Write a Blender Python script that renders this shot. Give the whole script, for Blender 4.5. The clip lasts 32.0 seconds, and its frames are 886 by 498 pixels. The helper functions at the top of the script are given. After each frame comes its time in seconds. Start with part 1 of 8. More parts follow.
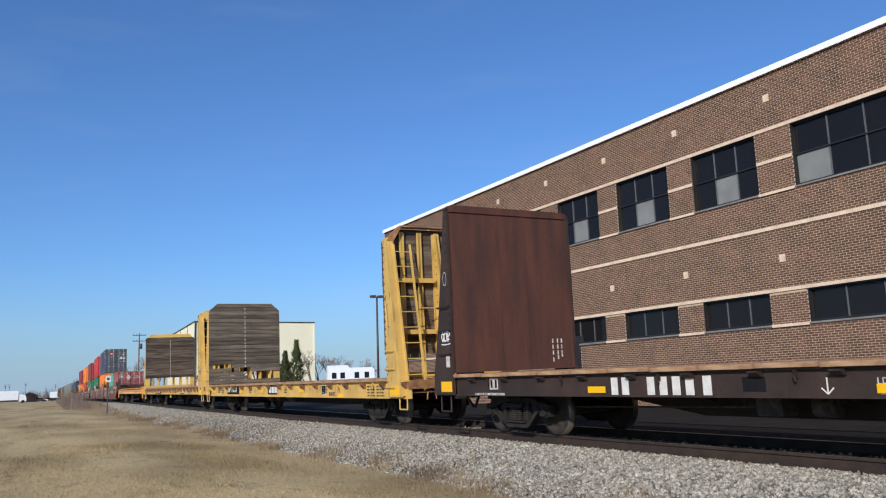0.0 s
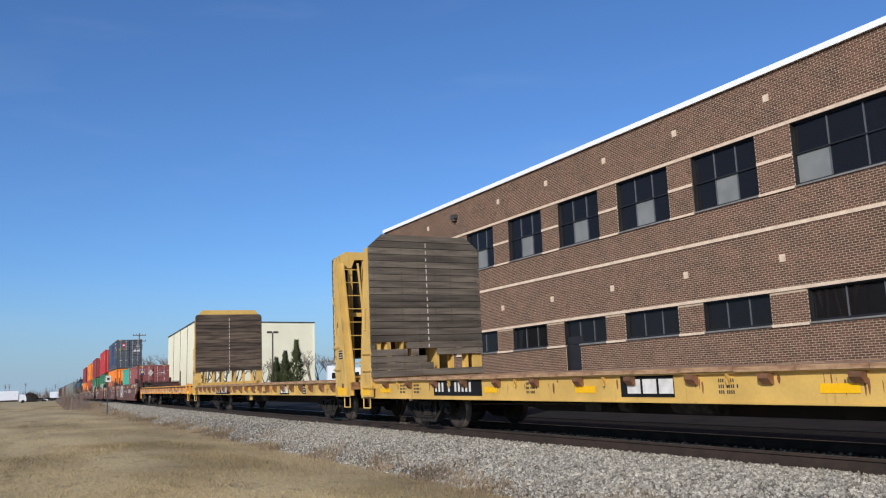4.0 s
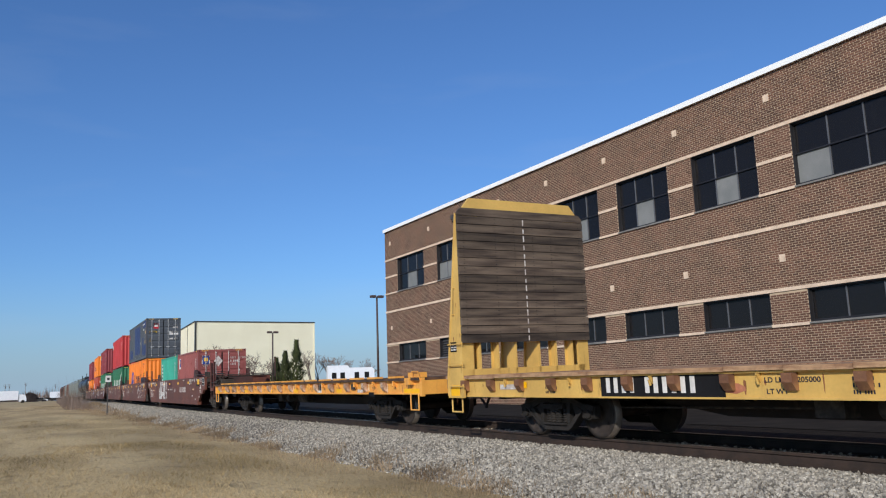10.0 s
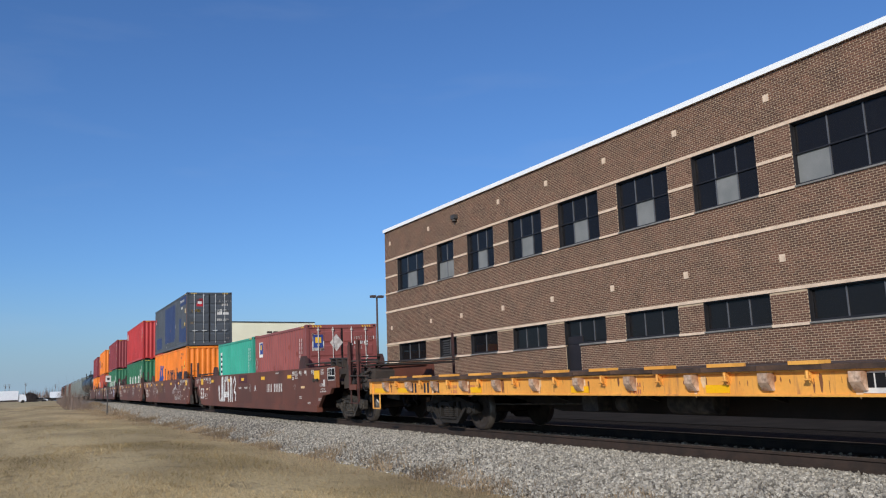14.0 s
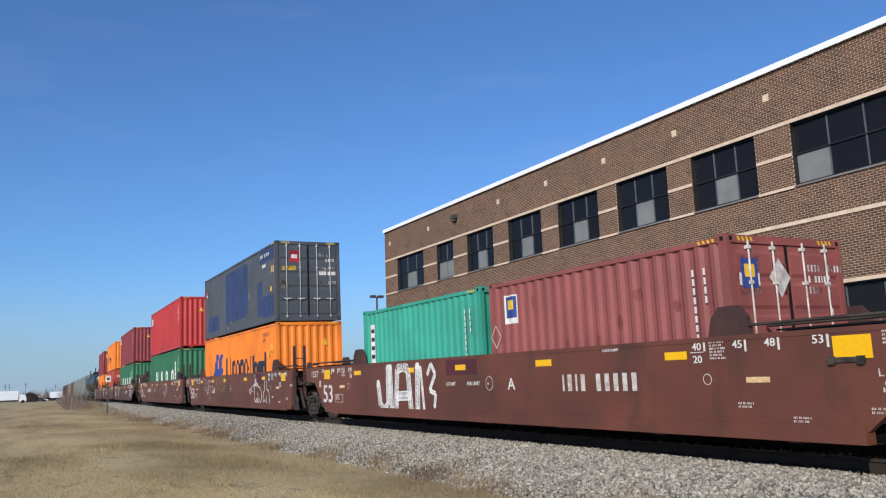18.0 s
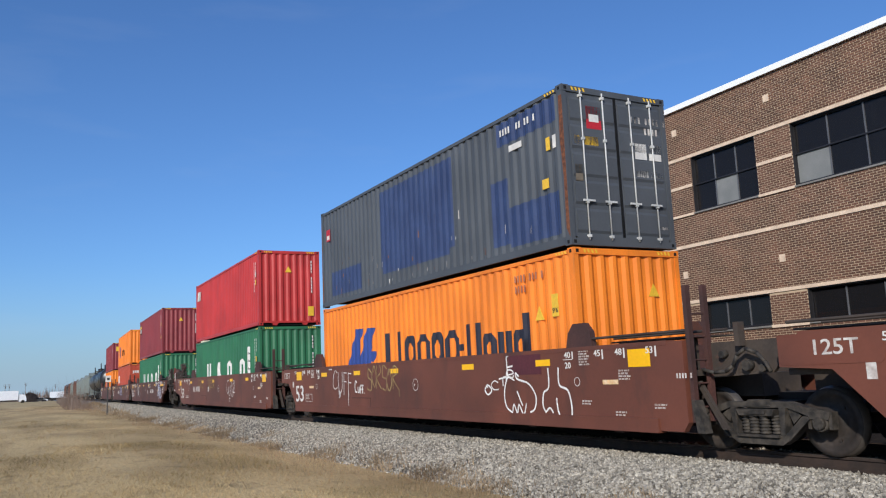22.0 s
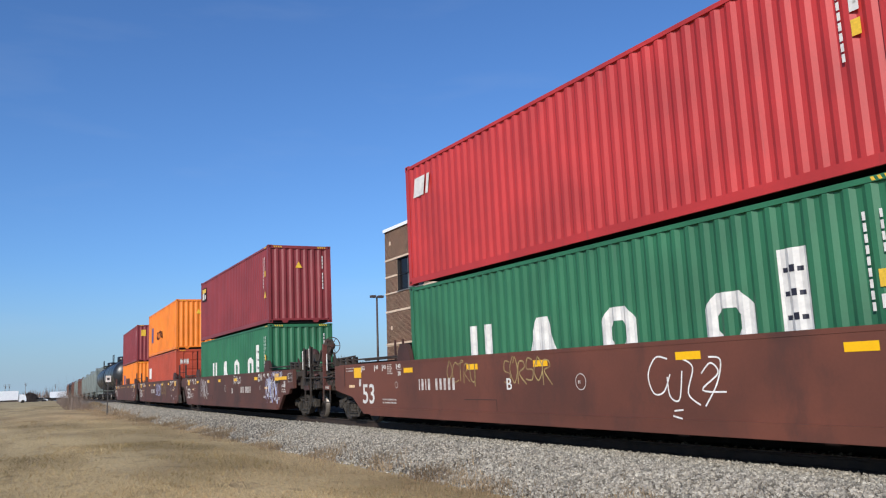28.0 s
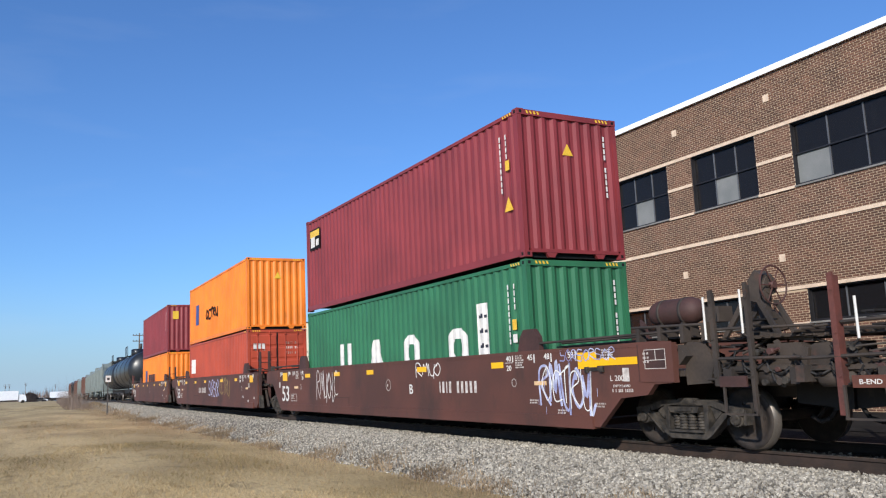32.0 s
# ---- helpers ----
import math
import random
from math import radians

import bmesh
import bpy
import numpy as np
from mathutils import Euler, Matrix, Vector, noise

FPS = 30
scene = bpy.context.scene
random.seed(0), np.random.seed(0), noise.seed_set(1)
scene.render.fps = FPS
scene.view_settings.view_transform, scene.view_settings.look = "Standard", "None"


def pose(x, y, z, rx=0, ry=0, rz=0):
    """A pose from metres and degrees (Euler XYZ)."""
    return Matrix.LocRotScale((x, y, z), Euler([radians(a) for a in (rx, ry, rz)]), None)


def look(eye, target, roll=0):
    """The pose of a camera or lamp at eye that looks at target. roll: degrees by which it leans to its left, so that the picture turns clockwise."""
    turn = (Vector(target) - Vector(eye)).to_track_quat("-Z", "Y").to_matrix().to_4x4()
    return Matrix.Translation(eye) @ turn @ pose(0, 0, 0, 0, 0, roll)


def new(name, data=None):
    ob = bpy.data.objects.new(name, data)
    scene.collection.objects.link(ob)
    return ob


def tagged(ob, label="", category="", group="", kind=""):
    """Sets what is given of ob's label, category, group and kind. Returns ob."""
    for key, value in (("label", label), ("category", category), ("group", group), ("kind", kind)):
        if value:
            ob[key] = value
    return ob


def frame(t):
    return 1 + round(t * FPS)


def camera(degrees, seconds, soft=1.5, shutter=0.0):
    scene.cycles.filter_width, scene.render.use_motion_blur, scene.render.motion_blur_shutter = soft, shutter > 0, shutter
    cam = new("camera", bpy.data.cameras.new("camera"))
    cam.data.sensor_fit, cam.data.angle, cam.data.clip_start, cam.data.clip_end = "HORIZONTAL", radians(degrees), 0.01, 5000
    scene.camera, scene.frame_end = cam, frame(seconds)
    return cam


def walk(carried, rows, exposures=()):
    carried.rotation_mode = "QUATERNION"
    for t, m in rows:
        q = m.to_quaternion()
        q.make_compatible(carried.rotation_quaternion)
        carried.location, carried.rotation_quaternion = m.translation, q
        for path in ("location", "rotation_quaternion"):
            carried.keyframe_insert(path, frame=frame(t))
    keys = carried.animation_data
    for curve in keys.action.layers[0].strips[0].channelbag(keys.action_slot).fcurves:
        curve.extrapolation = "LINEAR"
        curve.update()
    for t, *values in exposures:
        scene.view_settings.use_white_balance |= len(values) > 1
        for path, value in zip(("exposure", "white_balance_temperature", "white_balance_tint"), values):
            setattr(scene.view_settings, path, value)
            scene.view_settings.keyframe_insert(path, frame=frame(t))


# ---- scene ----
cam = camera(57.635, 32.0, soft=1.15)
EYE = (0.0, 0.0, 1.1878)
HERE = look(EYE, (4.946, 8.5298, 1.1878 + 1.6673), -1.978)
walk(cam, [(0, HERE), (32, HERE)], [(0, 0.08), (1, 0.06), (2, -0.06), (3, 0.02), (6, -0.05), (7, -0.13), (8, -0.03), (10, -0.06), (14, -0.1), (17, 0.03), (21, 0.05), (23, 0.05), (25, -0.02), (27.5, 0.07), (29, 0.08), (30.2, 0.1), (31, 0.26), (32, 0.29)])

# ---- world and sun ----
SUN_EL, SUN_AZ = radians(25), math.atan2(-0.77, -0.64)
world = bpy.data.worlds.new("sky")
scene.world = world
world.use_nodes = True
wn = world.node_tree
sky = wn.nodes.new("ShaderNodeTexSky")
sky.sky_type, sky.sun_disc = "NISHITA", False
sky.sun_elevation, sky.sun_rotation = SUN_EL, SUN_AZ % (2 * math.pi)
sky.air_density, sky.dust_density, sky.ozone_density = 1.0, 0.85, 3.0
tone = wn.nodes.new("ShaderNodeMix")
tone.data_type, tone.blend_type = "RGBA", "MULTIPLY"
tone.inputs[0].default_value, tone.inputs[7].default_value = 1.0, (0.63, 0.92, 1.31, 1)
wn.links.new(sky.outputs[0], tone.inputs[6])
way_up, split = wn.nodes.new("ShaderNodeTexCoord"), wn.nodes.new("ShaderNodeSeparateXYZ")
wn.links.new(way_up.outputs["Generated"], split.inputs[0])
low, curve, haze = wn.nodes.new("ShaderNodeMapRange"), wn.nodes.new("ShaderNodeMath"), wn.nodes.new("ShaderNodeMix")
low.inputs[1].default_value, low.inputs[2].default_value, low.inputs[3].default_value, low.inputs[4].default_value = 0.0, 0.16, 0.95, 0.0
curve.operation, curve.inputs[1].default_value = "POWER", 1.8
haze.data_type, haze.inputs[7].default_value = "RGBA", (3.3, 4.6, 6.0, 1)
wn.links.new(split.outputs[2], low.inputs[0])
wn.links.new(low.outputs[0], curve.inputs[0])
wn.links.new(curve.outputs[0], haze.inputs[0])
wn.links.new(tone.outputs[2], haze.inputs[6])
# thin wisps of high cloud
stretch, wisp, thin, cloud = (wn.nodes.new(k) for k in ("ShaderNodeMapping", "ShaderNodeTexNoise", "ShaderNodeMapRange", "ShaderNodeMix"))
stretch.inputs["Scale"].default_value = (2.2, 2.2, 11.0)
wisp.inputs["Scale"].default_value, wisp.inputs["Detail"].default_value = 1.6, 7
thin.inputs[1].default_value, thin.inputs[2].default_value, thin.inputs[4].default_value = 0.56, 0.80, 0.07
cloud.data_type, cloud.inputs[7].default_value = "RGBA", (5.6, 6.0, 6.6, 1)
wn.links.new(way_up.outputs["Generated"], stretch.inputs[0])
wn.links.new(stretch.outputs[0], wisp.inputs[0])
wn.links.new(wisp.outputs[0], thin.inputs[0])
wn.links.new(thin.outputs[0], cloud.inputs[0])
wn.links.new(haze.outputs[2], cloud.inputs[6])
wn.links.new(cloud.outputs[2], wn.nodes["Background"].inputs[0])
wn.nodes["Background"].inputs[1].default_value = 0.105
sun = new("sun", bpy.data.lights.new("sun", "SUN"))
sun.data.energy, sun.data.angle, sun.data.color = 3.6, radians(0.55), (1.0, 0.94, 0.86)
sun.matrix_world = look((math.sin(SUN_AZ) * 50 * math.cos(SUN_EL), math.cos(SUN_AZ) * 50 * math.cos(SUN_EL), 50 * math.sin(SUN_EL)), (0, 0, 0))


# ---- materials ----
def lin(c):
    return tuple(((v / 255) / 12.92 if v / 255 <= 0.04045 else ((v / 255 + 0.055) / 1.055) ** 2.4) for v in c) + (1.0,)


def surf(name, c1, c2, rough=0.6, metal=0.0, scale=1.5, fine=25.0, bump=0.15, dist=0.004, grime=None, stretch=(1, 1, 1), rnd=0.0, island=0.0, spec=0.5, grain=0.13):
    """c1, c2: the two base colours (0-255); grime: (colour, how much 0-1, scale, stretch)."""
    m = bpy.data.materials.new(name)
    m.use_nodes = True
    nt = m.node_tree
    n, l = nt.nodes.new, nt.links.new
    b = nt.nodes["Principled BSDF"]
    b.inputs["Roughness"].default_value, b.inputs["Metallic"].default_value = rough, metal
    b.inputs["Specular IOR Level"].default_value = spec
    co = n("ShaderNodeTexCoord")
    mp = n("ShaderNodeMapping")
    mp.inputs["Scale"].default_value = stretch
    l(co.outputs["Object"], mp.inputs[0])
    n1, n2 = n("ShaderNodeTexNoise"), n("ShaderNodeTexNoise")
    n1.inputs["Scale"].default_value, n1.inputs["Detail"].default_value = scale, 5
    n2.inputs["Scale"].default_value, n2.inputs["Detail"].default_value = fine, 3
    l(mp.outputs[0], n1.inputs[0])
    l(mp.outputs[0], n2.inputs[0])
    r1 = n("ShaderNodeMapRange")
    r1.inputs[1].default_value, r1.inputs[2].default_value = 0.36, 0.64
    l(n1.outputs[0], r1.inputs[0])
    mix = n("ShaderNodeMix")
    mix.data_type = "RGBA"
    mix.inputs[6].default_value, mix.inputs[7].default_value = lin(c1), lin(c2)
    l(r1.outputs[0], mix.inputs[0])
    hsv = n("ShaderNodeHueSaturation")
    r2 = n("ShaderNodeMapRange")
    r2.inputs[1].default_value, r2.inputs[2].default_value, r2.inputs[3].default_value, r2.inputs[4].default_value = 0.3, 0.7, 1 - grain, 1 + grain * 0.92
    l(n2.outputs[0], r2.inputs[0])
    value = r2.outputs[0]
    for amount, kind, out in ((rnd, "ShaderNodeObjectInfo", "Random"), (island, "ShaderNodeNewGeometry", "Random Per Island")):
        if amount:
            src, r3, mul = n(kind), n("ShaderNodeMapRange"), n("ShaderNodeMath")
            r3.inputs[3].default_value, r3.inputs[4].default_value = 1 - amount, 1 + amount
            mul.operation = "MULTIPLY"
            l(src.outputs[out], r3.inputs[0])
            l(value, mul.inputs[0])
            l(r3.outputs[0], mul.inputs[1])
            value = mul.outputs[0]
    l(value, hsv.inputs["Value"])
    l(mix.outputs[2], hsv.inputs["Color"])
    colour = hsv.outputs[0]
    if grime:
        g_col, g_amt, g_scale, g_st = grime
        gm, gn, gr, gx = n("ShaderNodeMapping"), n("ShaderNodeTexNoise"), n("ShaderNodeMapRange"), n("ShaderNodeMix")
        gm.inputs["Scale"].default_value = g_st
        gm.inputs["Location"].default_value = (3.1, 7.7, 1.3)
        gn.inputs["Scale"].default_value, gn.inputs["Detail"].default_value, gn.inputs["Roughness"].default_value = g_scale, 6, 0.65
        gr.inputs[1].default_value, gr.inputs[2].default_value = 0.68 - 0.3 * g_amt, 0.84 - 0.2 * g_amt
        gx.data_type = "RGBA"
        gx.inputs[7].default_value = lin(g_col)
        l(co.outputs["Object"], gm.inputs[0])
        l(gm.outputs[0], gn.inputs[0])
        l(gn.outputs[0], gr.inputs[0])
        l(gr.outputs[0], gx.inputs[0])
        l(colour, gx.inputs[6])
        colour = gx.outputs[2]
    l(colour, b.inputs["Base Color"])
    if bump:
        bp = n("ShaderNodeBump")
        bp.inputs["Strength"].default_value, bp.inputs["Distance"].default_value = bump, dist
        l(n2.outputs[0], bp.inputs["Height"])
        l(bp.outputs[0], b.inputs["Normal"])
    return m


RUST = (86, 52, 38)
V_ST = (3, 3, 0.35)
M = {}
M["yellow"] = surf("yellow_paint", (218, 178, 96), (198, 160, 86), 0.55, grime=((128, 94, 58), 0.30, 1.5, (2.4, 2.4, 0.35)), grain=0.045)
M["yellow2"] = surf("orange_yellow_paint", (238, 172, 80), (226, 156, 70), 0.55, grime=((176, 118, 76), 0.42, 2.2, (4, 4, 0.5)), grain=0.045)
M["pale_wear"] = surf("chalky_worn_paint", (232, 206, 172), (214, 172, 120), 0.8, scale=7, bump=0.05, grime=((232, 170, 84), 0.4, 9, (1, 1, 0.4)))
M["pocket_pale"] = surf("chalky_stake_pocket", (206, 180, 156), (160, 118, 86), 0.8, scale=6, rnd=0.2, grime=((96, 66, 52), 0.45, 6, (1, 1, 1)))
M["reflector"] = surf("yellow_reflector", (250, 190, 10), (244, 182, 8), 0.35, bump=0, grain=0.045)
M["wood_deck"] = surf("worn_deck_timber", (190, 154, 116), (138, 96, 70), 0.85, scale=3, stretch=(0.4, 4, 4), grime=((66, 40, 32), 0.45, 1.5, (1, 1, 1)))
M["pocket"] = surf("rusty_stake_pocket", (164, 120, 74), (112, 76, 54), 0.75, scale=4, rnd=0.2, grime=((80, 48, 36), 0.45, 5, (1, 1, 1)))
M["rust_bloom"] = surf("dull_rust_bloom", (136, 72, 63), (112, 58, 52), 0.85, scale=7, grime=((148, 82, 76), 0.45, 5, (1, 1, 1)))
M["rust_stain"] = surf("rust_stain", (146, 94, 58), (112, 70, 46), 0.85, scale=6)
M["deck_dark"] = surf("dark_worn_deck", (96, 72, 56), (60, 46, 38), 0.9, scale=3)
# Far ballast, coloured dark to stand in for the train's shadow.
M["ballast_shade"] = surf("train_shade_ballast", (48, 43, 39), (30, 27, 25), 0.95, scale=5, fine=30, bump=0.9, dist=0.03, spec=0.1)
M["plank"] = surf("weathered_plank", (110, 100, 87), (80, 71, 61), 0.9, scale=3, fine=60, stretch=(3, 0.3, 3.5), bump=0.5, rnd=0.36, grime=((46, 38, 33), 0.35, 4, (1, 0.3, 2)))
M["plank_dark"] = surf("dark_weathered_plank", (102, 88, 74), (62, 51, 43), 0.9, scale=3, fine=60, stretch=(3, 0.3, 3.5), bump=0.5, rnd=0.45, grime=((38, 30, 26), 0.35, 4, (1, 0.3, 2)))
M["white"] = surf("white_paint", (226, 222, 214), (206, 202, 196), 0.6, scale=6, bump=0.05, grain=0.045)
M["white_worn"] = surf("worn_white_paint", (214, 208, 200), (176, 164, 156), 0.7, scale=9, bump=0.05)
M["black"] = surf("black_steel", (34, 31, 30), (22, 20, 20), 0.7, grime=((66, 54, 46), 0.3, 3, (1, 1, 1)))
M["black_plate"] = surf("black_paint", (26, 26, 28), (18, 18, 20), 0.8, spec=0.25)
M["underframe"] = surf("grimy_underframe", (44, 36, 32), (28, 24, 22), 0.85, grime=((70, 56, 46), 0.3, 3, (1, 1, 1)))
M["truck"] = surf("dusty_cast_steel", (74, 67, 59), (34, 31, 28), 0.8, scale=9, grime=((38, 33, 30), 0.35, 3, (1, 1, 1)))
# Copy of the truck steel, darkened for the shade under the decks.
M["truck_shaded"] = surf("shade_darkened_cast_steel", (40, 35, 31), (25, 23, 21), 0.9, scale=5, grime=((28, 25, 23), 0.35, 3, (1, 1, 1)))
M["tread"] = surf("polished_wheel_tread", (124, 116, 108), (90, 84, 78), 0.38, metal=0.45, bump=0)
M["wheel"] = surf("rusty_wheel", (60, 51, 45), (38, 33, 30), 0.75, scale=6)
M["cp_brown"] = surf("faded_dark_brown_paint", (62, 45, 38), (44, 33, 30), 0.75, grime=((92, 58, 44), 0.25, 2, V_ST))
M["cp_sheet"] = surf("rusted_steel_sheet", (90, 52, 39), (66, 41, 34), 0.8, scale=1.2, stretch=(2.5, 2.5, 0.4), grime=((54, 36, 32), 0.42, 1.0, (2, 2, 0.3)))
M["well"] = surf("oxide_brown_paint", (114, 65, 49), (93, 55, 43), 0.55, scale=0.6, grime=((72, 48, 41), 0.45, 0.9, (1, 1, 0.5)), grain=0.045)
M["well_old"] = surf("dirty_oxide_brown_paint", (98, 59, 48), (80, 51, 43), 0.65, scale=0.7, grime=((58, 44, 38), 0.48, 1.0, (1, 1, 0.5)), grain=0.045)
M["well_dark"] = surf("dark_brown_steel", (82, 52, 46), (62, 42, 38), 0.7, grime=((52, 40, 36), 0.35, 2, (1, 1, 1)))
M["well_grime"] = surf("greasy_platform_steel", (70, 60, 52), (48, 42, 38), 0.8, grime=((92, 62, 50), 0.25, 3, (1, 1, 1)))
M["post_red"] = surf("dull_red_post_paint", (104, 58, 50), (80, 48, 42), 0.7, scale=4, grime=((56, 42, 38), 0.35, 4, (1, 1, 1)))
M["rail_steel"] = surf("rusty_rail", (60, 46, 38), (43, 34, 28), 0.85, scale=4, bump=0.25)
M["rail_top"] = surf("shiny_rail_head", (176, 168, 160), (150, 142, 136), 0.3, metal=0.9, bump=0)
M["tie"] = surf("creosoted_tie", (70, 60, 52), (44, 38, 34), 0.9, scale=4, rnd=0.2)
M["ballast"] = surf("ballast_bed", (128, 121, 110), (90, 85, 78), 0.95, scale=9, fine=30, bump=0.9, dist=0.03)
M["stone"] = surf("crushed_limestone", (172, 164, 149), (118, 112, 101), 0.9, scale=20, bump=0.1, island=0.46)
M["dirt"] = surf("bare_soil", (118, 98, 76), (80, 68, 54), 0.95, scale=1.2, fine=18, bump=0.8, dist=0.03)
M["grass"] = surf("dormant_turf", (202, 176, 126), (160, 136, 92), 0.95, scale=0.30, fine=14, bump=0.9, dist=0.04, stretch=(1, 0.45, 1), grime=((116, 99, 64), 0.40, 1.5, (1, 0.6, 1)))
M["blade"] = surf("dry_grass_blades", (184, 161, 120), (120, 105, 72), 0.9, scale=0.30, fine=8, bump=0, stretch=(1, 0.45, 1), island=0.36, grime=((116, 104, 70), 0.45, 0.9, (1, 0.5, 1)), spec=0.15)
M["weed"] = surf("dry_weed_stems", (158, 136, 106), (108, 90, 68), 0.9, scale=0.6, fine=8, bump=0, island=0.4)
# Base darkened to deepen the shade seen beneath the cars.
M["asphalt"] = surf("shade_darkened_pavement", (48, 45, 42), (37, 35, 33), 0.95, scale=1.2, fine=40, bump=0.3, spec=0.1)
M["brick"] = surf("brown_face_brick", (110, 76, 60), (90, 64, 51), 0.85, scale=1.2, fine=30, bump=0.25, island=0.26)
M["brick_one"] = surf("brown_face_brick_single", (110, 76, 60), (90, 64, 51), 0.85, scale=1.2, fine=30, bump=0.25, rnd=0.26)
M["mortar"] = surf("pinkish_mortar", (200, 176, 146), (180, 157, 130), 0.95, scale=4, fine=50, bump=0.3)
M["limestone"] = surf("cut_limestone", (232, 206, 178), (214, 188, 162), 0.8, scale=3, bump=0.15)
M["coping"] = surf("white_metal_coping", (252, 252, 248), (248, 248, 245), 0.4, bump=0, grain=0.045)
M["frame"] = surf("dark_bronze_frame", (38, 36, 38), (30, 29, 31), 0.5, bump=0)
# Uprights' grey is lightened for sunlight; shaded transoms take the dark frame colour.
M["mullion"] = surf("sunlit_grey_mullion", (112, 112, 113), (98, 98, 100), 0.45, metal=0.3, bump=0)
M["sill_metal"] = surf("grey_metal_sill", (140, 135, 128), (122, 118, 112), 0.5, bump=0.05, grain=0.045)
M["blind"] = surf("pale_infill_panel", (134, 134, 130), (120, 121, 118), 0.6, bump=0, grain=0.045)
# Room walls coloured dark to stand in for the dimness indoors.
M["inside"] = surf("painted_dim_interior", (66, 62, 58), (52, 50, 48), 0.9)
M["door_leaf"] = surf("dark_door", (44, 40, 42), (36, 33, 35), 0.5)
M["cream"] = surf("cream_metal_cladding", (246, 238, 206), (240, 231, 198), 0.6, scale=0.3, bump=0, grain=0.045)
M["trim_dark"] = surf("dark_trim", (74, 72, 70), (60, 58, 57), 0.6, bump=0)
M["pole"] = surf("bronze_pole", (84, 66, 58), (70, 56, 50), 0.6, bump=0)
M["bark"] = surf("grey_bark", (120, 104, 92), (92, 80, 70), 0.9, scale=4)
M["twig"] = surf("bare_twigs", (132, 114, 102), (104, 90, 80), 0.9, island=0.25, bump=0)
M["thicket"] = surf("dark_twigs", (72, 62, 60), (52, 45, 44), 0.9, island=0.3, bump=0)
M["needle"] = surf("evergreen_foliage", (92, 98, 54), (62, 70, 42), 0.8, island=0.35, bump=0)
M["vehicle_white"] = surf("white_vehicle_paint", (236, 238, 240), (228, 230, 234), 0.35, bump=0)
M["tyre"] = surf("black_rubber", (30, 30, 30), (24, 24, 24), 0.9)
M["tank"] = surf("black_tank_paint", (40, 42, 46), (30, 32, 35), 0.35, grime=((70, 66, 62), 0.25, 1.5, V_ST))
M["hopper"] = surf("grey_hopper_paint", (132, 140, 136), (114, 122, 119), 0.6, grime=((96, 90, 84), 0.3, 1.2, V_ST))
M["boxcar"] = surf("boxcar_brown_paint", (112, 74, 60), (94, 62, 52), 0.7, grime=((70, 52, 46), 0.3, 1.2, V_ST))
M["logo_blue"] = surf("blue_logo_paint", (50, 74, 142), (44, 66, 130), 0.5, bump=0)
M["logo_navy"] = surf("navy_lettering_paint", (44, 44, 56), (36, 36, 48), 0.5, bump=0)
M["patch_blue"] = surf("repaint_blue", (50, 66, 104), (42, 56, 92), 0.55, grime=((84, 92, 106), 0.25, 1.6, V_ST))
M["logo_red"] = surf("red_logo_paint", (190, 40, 50), (176, 36, 46), 0.5, bump=0)
M["hazard"] = surf("yellow_decal", (236, 190, 60), (226, 180, 54), 0.45, bump=0)
M["rod_pale"] = surf("pale_zinc_rod", (206, 206, 202), (180, 180, 178), 0.5, bump=0)
M["chrome"] = surf("galvanised_steel", (176, 176, 174), (150, 150, 150), 0.4, metal=0.5, bump=0)
M["graffiti"] = surf("white_spray_paint", (238, 236, 230), (214, 210, 204), 0.8, scale=4, bump=0, grime=((140, 96, 84), 0.22, 6, (1, 1, 1)))
M["graffiti_blue"] = surf("pale_blue_spray_paint", (196, 200, 222), (140, 142, 184), 0.8, scale=4, bump=0, grime=((126, 84, 80), 0.25, 6, (1, 1, 1)))
M["graffiti_olive"] = surf("faded_olive_spray_paint", (168, 146, 96), (138, 112, 80), 0.85, scale=5, bump=0, grime=((110, 66, 54), 0.4, 7, (1, 1, 1)))
M["corner_rust"] = surf("flaking_rust", (128, 76, 50), (84, 52, 40), 0.9, scale=14, bump=0.4)
M["primer"] = surf("pink_primer_patch", (188, 124, 92), (166, 100, 74), 0.75)
M["primer_rust"] = surf("rusty_wheel_disc", (150, 96, 66), (112, 72, 52), 0.8, scale=8)
M["purple"] = surf("dark_plum_paint_patch", (88, 40, 46), (78, 36, 42), 0.6)


def box_paint(name, c, fade=0.12, grime=0.22):
    d = tuple(v * (1 - fade) for v in c)
    return surf(name, c, d, 0.5, scale=0.7, fine=30, bump=0.08, grime=(tuple(v * 0.6 + 22 for v in c), grime, 1.6, V_ST), grain=0.05)


M["c_orange"] = box_paint("orange_container_paint", (250, 136, 40))
M["c_slate"] = box_paint("slate_container_paint", (81, 85, 90), grime=0.3)
M["c_red"] = box_paint("red_container_paint", (192, 55, 53))
M["c_green"] = box_paint("green_container_paint", (48, 112, 77))
M["c_teal"] = box_paint("teal_container_paint", (62, 168, 142))
M["c_maroon"] = box_paint("maroon_container_paint", (140, 54, 57))
M["c_fesco"] = box_paint("brick_red_container_paint", (152, 84, 78), grime=0.34)
M["c_rust"] = box_paint("rust_orange_container_paint", (182, 76, 52))

